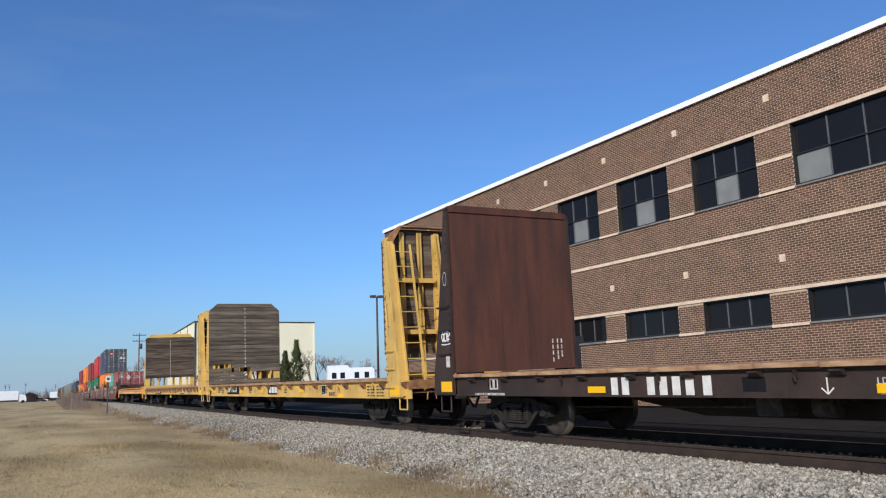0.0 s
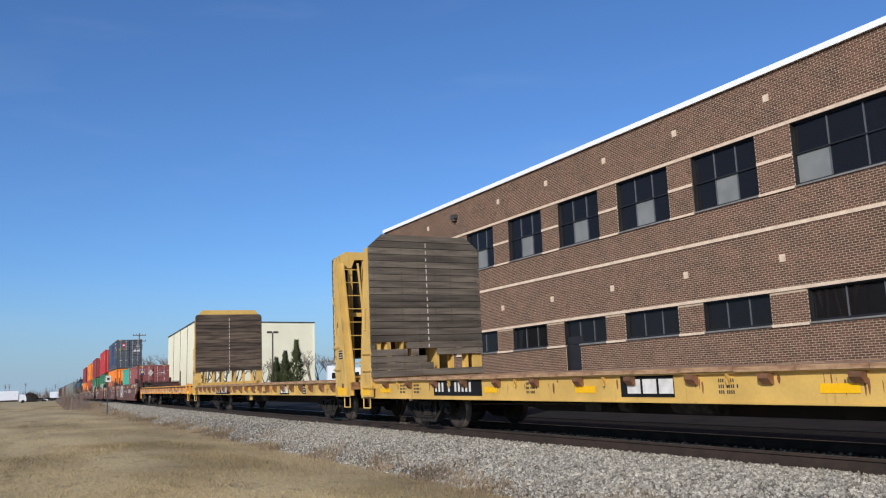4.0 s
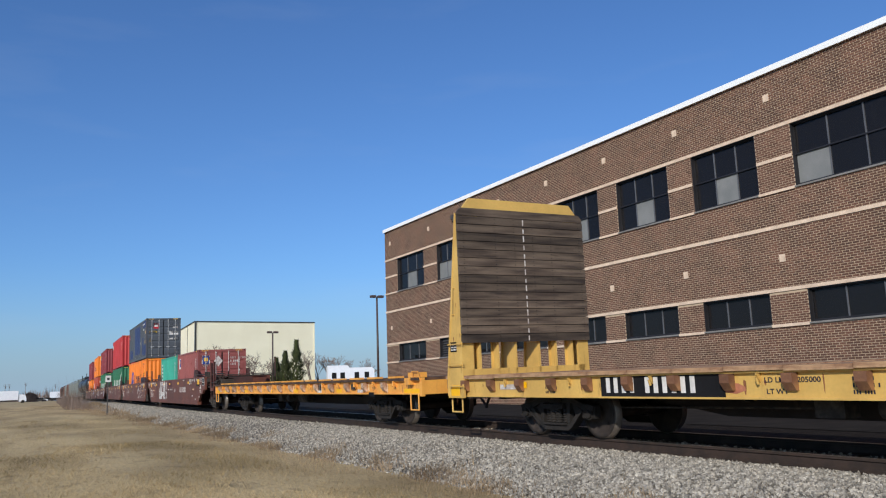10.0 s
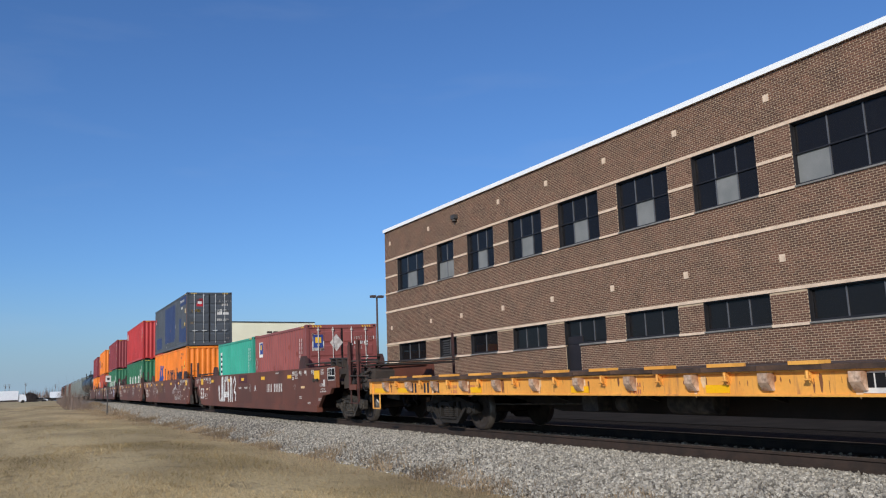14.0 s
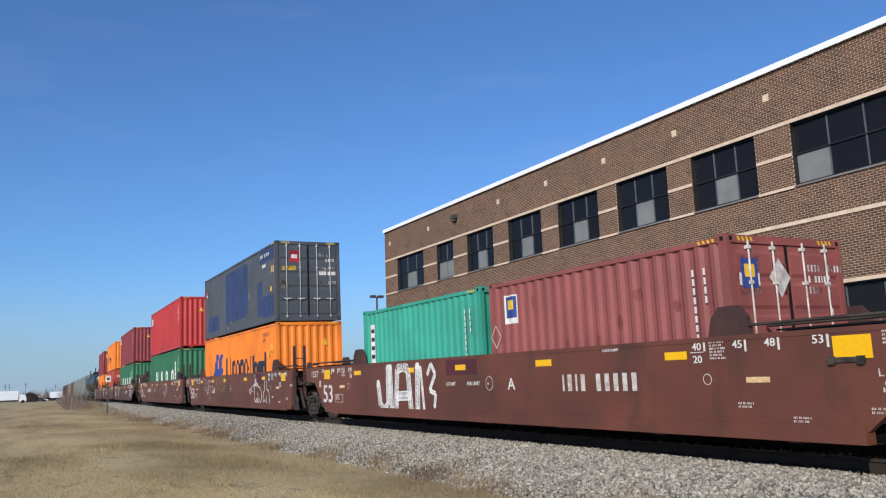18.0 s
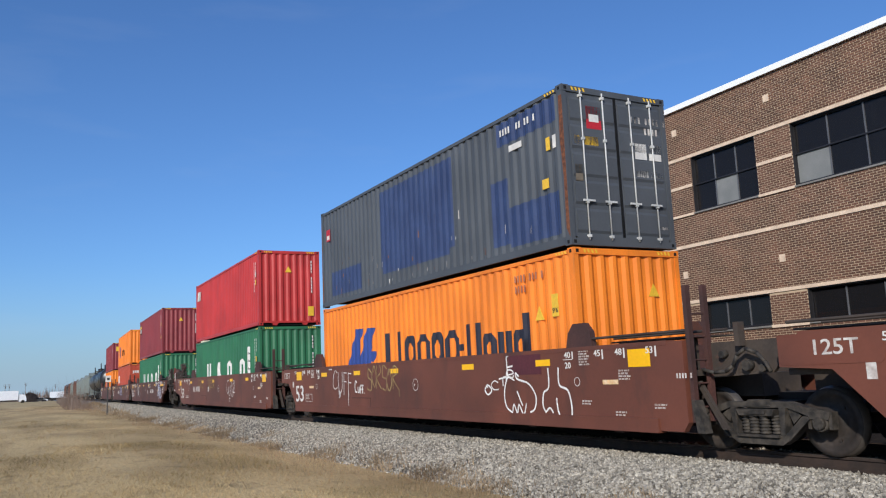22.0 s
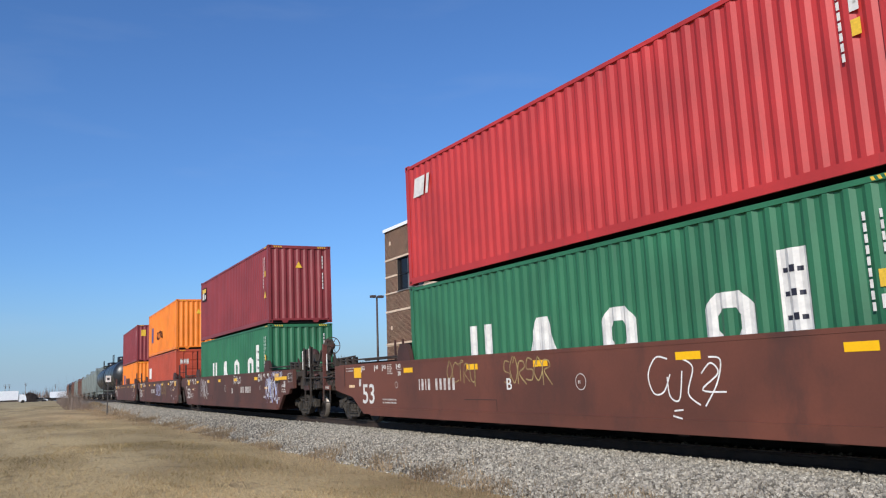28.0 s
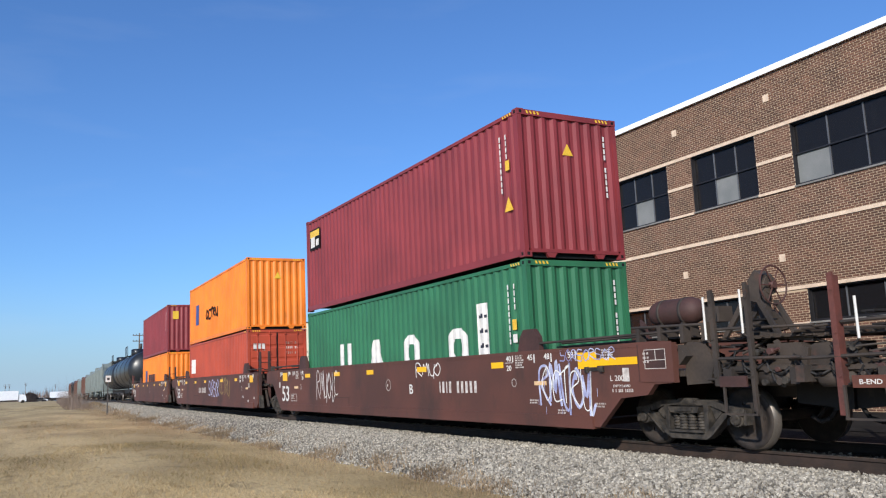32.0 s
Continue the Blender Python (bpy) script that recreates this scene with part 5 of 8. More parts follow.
plate(car, 67.11 - UD, 67.23 - UD, 0.86, 1.02, "black_plate", 1.5140)
plate(car, 64.30 - UD, 64.52 - UD, 0.88, 1.02, "truck", 1.5100, t=0.05)
plate(car, 63.82 - UD, 64.18 - UD, 0.80, 0.88, "white_worn", 1.5100)
for a in (76.4, 75.7, 71.0):
    for k in range(2):
        bars(car, a - UD, 0.79 + 0.1 * k, 0.06, "w wwww", "primer", 1.5070)
lettering(car, "B", 79.7 - UD, 0.80, 0.14, "logo_navy", 1.5070)
sill_stains(car, HD, 7, 60, 0.76)
truck(car, 77.3 - UD)
truck(car, 63.5 - UD)

# ---- well cars ----
FRONT = {"end": [(-8.08, 0.27), (-8.62, 0.72), (-9.2, 0.77), (-9.36, 0.92), (-9.76, 0.94), (-9.76, 1.5)], "vert": [(-8.65, 0.27), (-8.75, 0.40), (-8.75, 1.52)]}
REAR = {"over": [(9.55, 1.5), (9.55, 1.12), (8.85, 1.08), (8.0, 0.27)], "end": [(10.18, 1.5), (10.18, 0.87), (9.8, 0.80), (9.0, 0.69), (8.3, 0.27)]}


def well_car(u, front, rear, label, ahead=0.0, paint="well", back=0.0, marks=0.0):
    car = car_thing("well_car", u, label, "rail car", TRAIN)
    poly = [(a - ahead, b) for a, b in FRONT[front]] + [(a + back, b) for a, b in REAR[rear]]
    x0, x1 = poly[len(FRONT[front]) - 1][0], REAR[rear][0][0] + back
    for s in (-1, 1):
        part("side_wall", prism(B(), poly, "y", *sorted((s * 1.44, s * 1.53))), paint, car)
        part("top_chord", box(B(), x0 + 0.3, x1 - 0.3, *sorted((s * 1.36, s * 1.538)), 1.47, 1.535), paint, car)
        part("bottom_chord", box(B(), -8.2, 7.8, *sorted((s * 1.40, s * 1.565)), 0.24, 0.44), paint, car)
        for q in (-4.6, -0.6, 3.4):
            part("side_post", box(B(), q - 0.05, q + 0.05, *sorted((s * 1.38, s * 1.44)), 0.3, 1.48), paint, car)
    for i in range(7):
        q = -7.2 + 2.3 * i
        part("floor_member", box(B(), q - 0.1, q + 0.1, -1.44, 1.44, 0.2, 0.30), "well_dark", car)
    for x, e in ((x0, front), (x1, rear)):
        s = sign(x)
        part("end_platform", box(B(), *sorted((x, s * 6.9)), -1.36, 1.36, 1.02, 1.10), "well_grime", car)
        part("end_bulkhead", box(B(), *sorted((s * 6.75, s * 6.85)), -1.44, 1.44, 0.3, 1.5), "well_dark", car)
        bm = B()
        box(bm, *sorted((s * 6.9, x)), 0.5, 1.2, 1.56, 1.585)
        for q in range(4):
            w = s * (6.95 + q * 0.78)
            box(bm, w - 0.03, w + 0.03, 1.0, 1.06, 1.1, 1.56)
        for y in (0.5, 1.2):
            cyl(bm, (s * 6.3, y + 0.12, 1.66), (x, y + 0.12, 1.66), 0.022, n=6)
        part("walkway", bm, "well_grime", car, "open-grid end walkway with a handrail")
        for y in (1.30, -1.30):
            g_ = prism(B(), [(s * 5.9, 1.5), (s * 5.98, 1.78), (s * 6.12, 1.93), (s * 6.42, 1.93), (s * 6.56, 1.78), (s * 6.6, 1.5)], "y", y - 0.05, y + 0.05)
            part("container_guide", g_, "well_dark", car)
        if e == "vert":
            bm = B()
            for q in (0.0, 0.33):
                box(bm, x - 0.10, x - 0.03, 1.40 - q, 1.48 - q, 0.40, 2.28)
            for q in range(5):
                cyl(bm, (x - 0.06, 1.10, 0.6 + 0.32 * q), (x - 0.06, 1.45, 0.6 + 0.32 * q), 0.014, n=5)
            part("end_ladder", bm, "well_dark", car)
            part("joint_plate", prism(B(), [(x - 0.02, 0.98), (x - 0.02, 1.47), (x - 1.15, 1.47), (x - 1.25, 1.2), (x - 1.1, 1.04)], "y", 1.02, 1.08), "well_grime", car)
            part("joint_gusset", prism(B(), [(x, 0.95), (x - 0.42, 0.30), (x - 0.34, 0.30), (x + 0.06, 0.92)], "y", 1.20, 1.26), "well_grime", car)
            part("rail_bracket", box(B(), x - 0.7, x - 0.62, 1.08, 1.2, 1.40, 1.72), "well_grime", car)
            bm = B()
            hose = [(0.05, 1.10), (0.25, 1.06), (0.45, 1.07), (0.58, 1.14), (0.66, 1.28), (0.80, 1.36), (0.98, 1.30), (1.10, 1.18), (1.18, 1.05)]
            for (a, za), (b, zb) in zip(hose, hose[1:]):
                cyl(bm, (x - a, 1.22, za), (x - b, 1.22, zb), 0.026, n=7)
            part("air_hose", bm, "truck", car)
            for q, zq, rq in ((0.35, 1.30, 0.05), (0.75, 1.14, 0.07), (1.0, 1.10, 0.05)):
                part("pipe_joint", cyl(B(), (x - q, 1.08, zq), (x - q, 1.18, zq), rq, n=10), "truck", car)
            part("corner_step", prism(B(), [(x - 0.12, 0.26), (x - 0.26, 0.26), (x - 0.13, 0.7), (x - 0.05, 0.7)], "y", 1.36, 1.5), "truck", car)
        if e == "end":
            well_end(car, x, s, {1: "red", 131: "tail", 155: "gear"}.get(int(u) if u > 100 else 1, "red"))
        elif e == "over":
            part("end_panel", prism(B(), [(x - 0.06, 1.14), (x - 0.02, 1.18), (x - 0.02, 1.46), (x - 0.06, 1.50), (x - 1.30, 1.50), (x - 1.34, 1.46), (x - 1.34, 1.18), (x - 1.30, 1.14)], "y", 1.53, 1.537), paint, car)
        if e != "end":
            # articulated joint beam over the shared truck
            part("joint_beam", box(B(), *sorted((x - s * 1.2, x + s * 0.35)), -0.4, 0.4, 0.70, 1.02), "well_grime", car)
        # marks of the well lengths and reflectors
    k = 0.4 if rear == "end" else marks
    fore = -0.38 if front == "vert" else 0.0
    for a, w, h in (((8.44 if rear == "end" else 7.72) + k, 0.46, 0.26), (5.50 + k, 0.45, 0.11), (-7.9 - 0.7 * fore, 0.47, 0.26), (-5.25, 0.42, 0.11), (-2.1 + 1.5 * fore, 0.46, 0.11), (0.75, 0.42, 0.11), (3.05, 0.42, 0.11)):
        plate(car, a - w, a, 1.32 - h / 2 - 0.01, 1.32 + h / 2 - 0.01, "reflector", 1.532, "reflector")
    lettering(car, "53", (7.53 if rear == "end" else 7.43) + k, 0.54, 0.68, "white", 1.532)
    for txt, a in (("53", 7.82 + k), ("48", 7.0 + k), ("45", 6.54 + k), ("45", -6.55 + fore), ("48", -7.05 + fore), ("53", -7.72 + fore)):
        lettering(car, txt, a, 1.37, 0.14, "white", 1.532)
        q = a + (0.12 if a > 0 else -0.14)
        plate(car, q, q + 0.03, 1.32, 1.49, "white", 1.532)
    for a in (5.74 + k, -5.86 + 0.8 * fore):
        lettering(car, "40", a, 1.37, 0.14, "white", 1.532)
        lettering(car, "20", a, 1.20, 0.14, "white", 1.532)
        plate(car, a - 0.12, a + 0.12, 1.337, 1.347, "white", 1.532)
        q = a + (0.13 if a > 0 else -0.15)
        plate(car, q, q + 0.03, 1.35, 1.49, "white", 1.532)
    for a, z, rows in ((-6.2 + fore, 1.45, 6), (6.26 + k, 1.45, 6), (-6.6, 0.66, 2), (-7.52 if fore else -8.62, 1.12 if fore else 1.45, 4), (-8.4 - 0.4 * fore, 0.62, 2), (-7.4, 0.5, 2), (6.71 + k, 0.70, 0 if rear == "end" else 3)):
        for r in range(rows):
            bars(car, a + 0.12, z - 0.042 * r, 0.026, ("www ww wwww w", "ww wwww www", "wwww w ww wwww")[r % 3], "white_worn", 1.532)
    if rear != "end":
        frm = plate(car, 6.33 + k, 6.90 + k, 0.540, 0.552, "white_worn", 1.532, "notice_frame")
        plate(frm, 6.33 + k, 6.90 + k, 0.750, 0.762, "white_worn", 1.532, "frame_line")
        plate(frm, 6.33 + k, 6.342 + k, 0.552, 0.750, "white_worn", 1.532, "frame_line")
        plate(frm, 6.888 + k, 6.90 + k, 0.552, 0.750, "white_worn", 1.532, "frame_line")
    plate(car, 8.0 + k, 8.12 + k, 0.96, 1.14, "white_worn", 1.532, "tag_plate")
    for a in ((8.43 if rear == "end" else 6.18) + k, -7.0 + fore):
        plate(car, a, a + 0.36, 0.93, 1.0, "pale_wear", 1.532, "faded_label")
    for a in (5.92 + k, -6.0 + fore):
        ring = [(a + 0.07 * math.cos(q * 0.4), 0.98 + 0.07 * math.sin(q * 0.4)) for q in range(17)]
        part("round_mark", strip_mesh(ring, 0.012, 1.5335, "round_mark", "white_worn"), "", car)
    ring = [(-0.54 + 0.13 * math.cos(q * 0.4), 0.98 + 0.13 * math.sin(q * 0.4)) for q in range(17)]
    part("round_mark", strip_mesh(ring, 0.014, 1.5335, "round_mark", "white_worn"), "", car)
    bars(car, -0.48, 0.95, 0.05, "wn", "white_worn", 1.532)
    part("panel_seam", box(box(B(), 2.0, 3.2, 1.53, 1.534, 0.66, 0.675), 2.0, 2.015, 1.53, 1.534, 0.4, 0.66), "well_dark", car)
    return car


def well_end(car, x, s, style):
    """Platform, railings and pipes over an end truck; style: red corner posts, tail, or the end with the hand brake."""
    r = random.Random(int(abs(x) * 100) + s)

    def bx(name, d0, d1, y0, y1, z0, z1, paint, parent=car, label=""):
        return part(name, box(B(), *sorted((x + s * d0, x + s * d1)), y0, y1, z0, z1), paint, parent, label)

    def rod(name, a, b, rad, paint="well_grime", n=6):
        return part(name, cyl(B(), (x + s * a[0], a[1], a[2]), (x + s * b[0], b[1], b[2]), rad, n=n), paint, car)

    # square end panel with a seam round it
    panel = bx("end_panel", -0.68, 0.0, 1.53, 1.541, 0.95, 1.52, "well" if style != "gear" else "well_old")
    bx("panel_hinge", -0.70, -0.68, 1.53, 1.545, 0.97, 1.50, "well_dark", panel)
    if style != "tail":
        big = style == "red"
        d0, d1, z0, z1 = (-0.67, -0.07, 1.14, 1.49) if big else (-0.56, -0.13, 1.14, 1.42)
        fr = bx("data_frame", d0, d1, 1.541, 1.543, z0, z1, "black_plate" if big else "well_dark")
        line = 0.02 if big else 0.010
        a, b = sorted((x + s * d0, x + s * d1))
        for z in (z0, z0 + 0.12, z1 - line):
            part("frame_line", box(B(), a, b, 1.543, 1.546, z, z + line), "white" if big else "white_worn", fr)
        for q in (a, (a + b) / 2 - 0.02, b - line):
            part("frame_line", box(B(), q, q + line, 1.543, 1.546, z0 if q != (a + b) / 2 - 0.02 else z0 + 0.12, z1), "white" if big else "white_worn", fr)
        for k in range(3):
            bars(fr, (a + b) / 2 + 0.24, z1 - 0.07 - 0.06 * k, 0.028, "www ww", "white_worn", 1.5431)
        lettering(car, "L 200-5", x - s * 1.14, 0.98, 0.12, "white_worn", 1.5320)
        lettering(car, "EMPTY LOAD", x - s * 1.10, 0.885, 0.055, "white_worn", 1.5320)
        bars(car, x - s * 1.10 + 0.22, 0.81, 0.05, "w w www wwwww", "white_worn", 1.5320)
        plate(car, *sorted((x - s * 0.92, x - s * 1.06)), 0.97, 1.17, "white_worn", 1.532, "tag_plate")
        part("tie_down", box(box(box(B(), *sorted((x - s * 1.48, x - s * 1.92)), 1.53, 1.55, 1.14, 1.20), *sorted((x - s * 1.48, x - s * 1.56)), 1.53, 1.575, 1.12, 1.21), *sorted((x - s * 1.84, x - s * 1.92)), 1.53, 1.575, 1.12, 1.21), "truck", car)
    # frame
    bx("end_sill", 0, 1.95, -0.5, 0.5, 0.70, 1.02, "well_grime")
    coupler(car, x + s * 1.85, s)
    bx("cross_sill", 0.72, 0.86, -1.40, 1.36, 0.86, 1.10, "well_grime")
    bx("cross_sill", 1.85, 1.97, -1.38, 1.38, 0.92, 1.12, "well_grime")
    part("side_beam", prism(B(), [(x, 0.90), (x + s * 1.95, 0.98), (x + s * 1.95, 1.10), (x + s * 0.9, 1.16), (x, 1.32)], "y", 0.98, 1.08), "well_grime", car)
    part("end_plate", prism(B(), [(x, 0.90), (x, 1.50), (x + s * 0.40, 1.46), (x + s * 0.52, 1.2), (x + s * 0.44, 0.92)], "y", 1.24, 1.30), "well_grime", car)
    part("end_rib", prism(B(), [(x + s * 0.02, 1.46), (x + s * 0.02, 1.18), (x + s * 0.16, 1.30)], "y", 1.30, 1.44), "well_grime", car)
    # inclined tread between the platform and the beam
    tread = part("tread_stringer", prism(B(), [(x + s * 0.5, 1.08), (x + s * 0.56, 1.08), (x + s * 0.98, 1.74), (x + s * 0.92, 1.74)], "y", 0.62, 0.66), "well_grime", car)
    for k in range(9):
        d = 0.5 + 0.055 * k
        part("tread", prism(B(), [(x + s * d, 1.08 + 0.08 * k), (x + s * (d + 0.16), 1.08 + 0.08 * k), (x + s * (d + 0.16), 1.105 + 0.08 * k), (x + s * d, 1.105 + 0.08 * k)], "y", 0.66, 1.16), "black", tread)
    # walkway with its grid bars
    walk_ = bx("deck_grid", -0.1, 1.95, -1.2, 1.14, 1.475, 1.49, "well_grime")
    for k in range(14):
        d = -0.1 + 0.15 * k
        part("grid_bar", box(B(), *sorted((x + s * d, x + s * (d + 0.02))), -1.2, 1.2, 1.49, 1.52), "well_grime", walk_)
    # corner posts
    for d, top_ in ((0.60, 2.16), (1.20, 2.20)):
        paint = {"red": "post_red", "gear": "well_grime"}.get(style, "post_red" if d > 1 else "well_grime")
        if style == "tail" and d < 1:
            continue
        d += 0.06 if style == "tail" else 0.0
        w = 0.055 if d < 1 or style == "tail" else 0.04
        post = part("corner_post", prism(B(), [(x + s * d, 0.56 if d > 1 else 0.88), (x + s * (d + w * 1.6), 0.56 if d > 1 else 0.88), (x + s * (d + w * 1.2), top_), (x + s * d, top_)], "y", 1.36, 1.40), paint, car)
        part("post_flange", prism(B(), [(x + s * d, 0.9), (x + s * (d + 0.012), 0.9), (x + s * (d + 0.012), top_ - 0.03), (x + s * d, top_ - 0.03)], "y", 1.28, 1.36), paint, post)
        for z in (1.0, 1.5, 2.0):
            part("post_bolt", cyl(B(), (x + s * (d + 0.03), 1.40, z), (x + s * (d + 0.03), 1.412, z), 0.016, n=6), paint, post)
        if style == "red":
            part("grab_rod", cyl(B(), (x + s * (d - 0.07), 1.38, 1.55), (x + s * (d - 0.07), 1.38, 2.08), 0.012, n=6), paint, post)
    for d, z0, z1 in {"gear": ((0.50, 1.50, 2.08), (1.13, 1.55, 2.12)), "tail": ((1.02, 1.42, 1.90),)}.get(style, ()):
        rod("grab_pole", (d, 1.38, z0), (d, 1.38, z1), 0.016, "white")
        rod("pole_foot", (d, 1.38, z0), (d + 0.08, 1.36, z0 - 0.06), 0.014)
    part("corner_post", box(B(), *sorted((x + s * 1.5, x + s * 1.55)), -1.38, -1.32, 0.75, 2.3), "well_dark", car)
    # rails and pipes along the side
    rod("handrail", (0.6, 1.38, 1.24), (1.95, 1.38, 1.22), 0.022)
    rod("handrail", (0.6, 1.34, 1.63), (1.25, 1.34, 1.62), 0.022)
    rod("handrail", (1.2, 1.1, 1.62), (1.95, 1.1, 1.60), 0.02)
    rod("handrail", (1.92, -1.3, 1.56), (1.92, 1.3, 1.56), 0.02)
    rod("handrail", (-1.0, 1.34, 1.76), (0.42, 1.30, 1.72), 0.022)
    for d in (-0.9, -0.45, 0.0, 0.4):
        bx("rail_bracket", d, d + 0.07, 1.22, 1.36, 1.49, 1.74, "well_grime")
    for y, z in ((1.28, 1.05), (1.22, 1.00), (1.30, 0.97)):
        rod("brake_pipe", (0.4, y, z), (1.75, y - 0.05, z + 0.02), 0.018)
    bx("lever_guide", 0.62, 1.75, 1.24, 1.30, 1.075, 1.13, "well_grime")
    bx("step_panel", 0.70, 1.14, 1.39, 1.42, 0.87, 1.01, "well" if style != "gear" else "well_dark")
    if style == "tail":
        lettering(car, "B-END", x + s * 0.92, 0.91, 0.08, "white", 1.4200)
    # sill step hanging from the side
    bm = B()
    for d in (0.74, 1.24):
        box(bm, *sorted((x + s * d, x + s * (d + 0.03))), 1.385, 1.415, 0.52, 0.90)
    box(bm, *sorted((x + s * 0.74, x + s * 1.27)), 1.385, 1.425, 0.51, 0.535)
    part("sill_step", bm, "well_grime" if style != "red" else "well_dark", car)
    # valves, cylinders and levers over the truck
    part("brake_box", prism(B(), [(x + s * 1.28, 1.12), (x + s * 1.85, 1.12), (x + s * 1.9, 1.32), (x + s * 1.74, 1.40), (x + s * 1.30, 1.40)], "y", 0.62, 1.16), "well_grime", car)
    part("air_cylinder", lathe(B(), [(x + s * 1.2, 0.02), (x + s * 1.22, 0.11), (x + s * 1.65, 0.11), (x + s * 1.70, 0.07), (x + s * 1.72, 0.02)], "x", 14, (0, 1.18, 0.98)), "well_grime", car)
    part("brake_lever", prism(B(), [(x + s * 0.1, 0.92), (x + s * 0.16, 0.92), (x + s * 0.55, 1.42), (x + s * 0.47, 1.42)], "y", 1.16, 1.19), "well_grime", car)
    part("brake_lever", prism(B(), [(x + s * 1.85, 0.90), (x + s * 1.92, 0.92), (x + s * 1.45, 1.45), (x + s * 1.38, 1.43)], "y", 1.12, 1.15), "well_grime", car)
    part("draft_gusset", prism(B(), [(x + s * 1.2, 0.62), (x + s * 2.0, 0.55), (x + s * 2.02, 0.92), (x + s * 1.2, 0.92)], "y", 0.5, 0.56), "black", car)
    for k in range(8):
        d, z = r.uniform(0.62, 1.8), r.uniform(0.90, 1.34)
        rad = r.uniform(0.02, 0.05)
        bm = cyl(B(), (x + s * d, 1.2, z), (x + s * d, 1.33, z), rad, n=8)
        cyl(bm, (x + s * d, 1.26, z), (x + s * (d + 0.1), 1.26, z + 0.03), rad * 0.5, n=6)
        part("pipe_joint", bm, ("well_grime", "truck", "well_dark")[k % 3], car)
    for k in range(5):
        d = r.uniform(0.55, 1.5)
        pts = [(d, 1.30, r.uniform(1.0, 1.3))]
        for i in range(6):
            pts.append((pts[-1][0] + r.uniform(0.03, 0.11), 1.30 + r.uniform(-0.04, 0.04), pts[-1][2] - 0.10 + 0.045 * i))
        bm = B()
        for a, b in zip(pts, pts[1:]):
            cyl(bm, (x + s * a[0], a[1], a[2]), (x + s * b[0], b[1], b[2]), 0.016, n=6)
        part("air_hose", bm, "black", car)
    for k in range(8):
        d0, y0, z0 = r.uniform(0.2, 1.5), r.uniform(0.5, 1.2), r.uniform(1.0, 1.42)
        rod("brake_rod", (d0, y0, z0), (d0 + r.uniform(0.2, 0.6), y0 + r.uniform(-0.25, 0.25), z0 + r.uniform(-0.2, 0.2)), 0.012 + 0.012 * r.random())
    for k in range(7):
        d0, y0, z0 = r.uniform(0.1, 1.7), r.uniform(0.7, 1.22), r.uniform(0.9, 1.3)
        d1, hh = r.uniform(0.06, 0.2), r.uniform(0.06, 0.2)
        part("bracket", prism(B(), [(x + s * d0, z0), (x + s * (d0 + d1), z0), (x + s * (d0 + d1), z0 + hh * 0.5), (x + s * d0, z0 + hh)], "y", y0, y0 + 0.06), "well_grime" if k % 3 else "well_dark", car)
    bm = B()
    hose = [(1.85, 0.42, 0.85), (2.0, 0.45, 0.62), (2.12, 0.46, 0.45), (2.28, 0.44, 0.40), (2.42, 0.42, 0.46)]
    for a, b in zip(hose, hose[1:]):
        cyl(bm, (x + s * a[0], a[1], a[2]), (x + s * b[0], b[1], b[2]), 0.03, n=7)
    part("air_hose", bm, "underframe", car)
    if style == "gear":
        brake_gear(car, x, s)


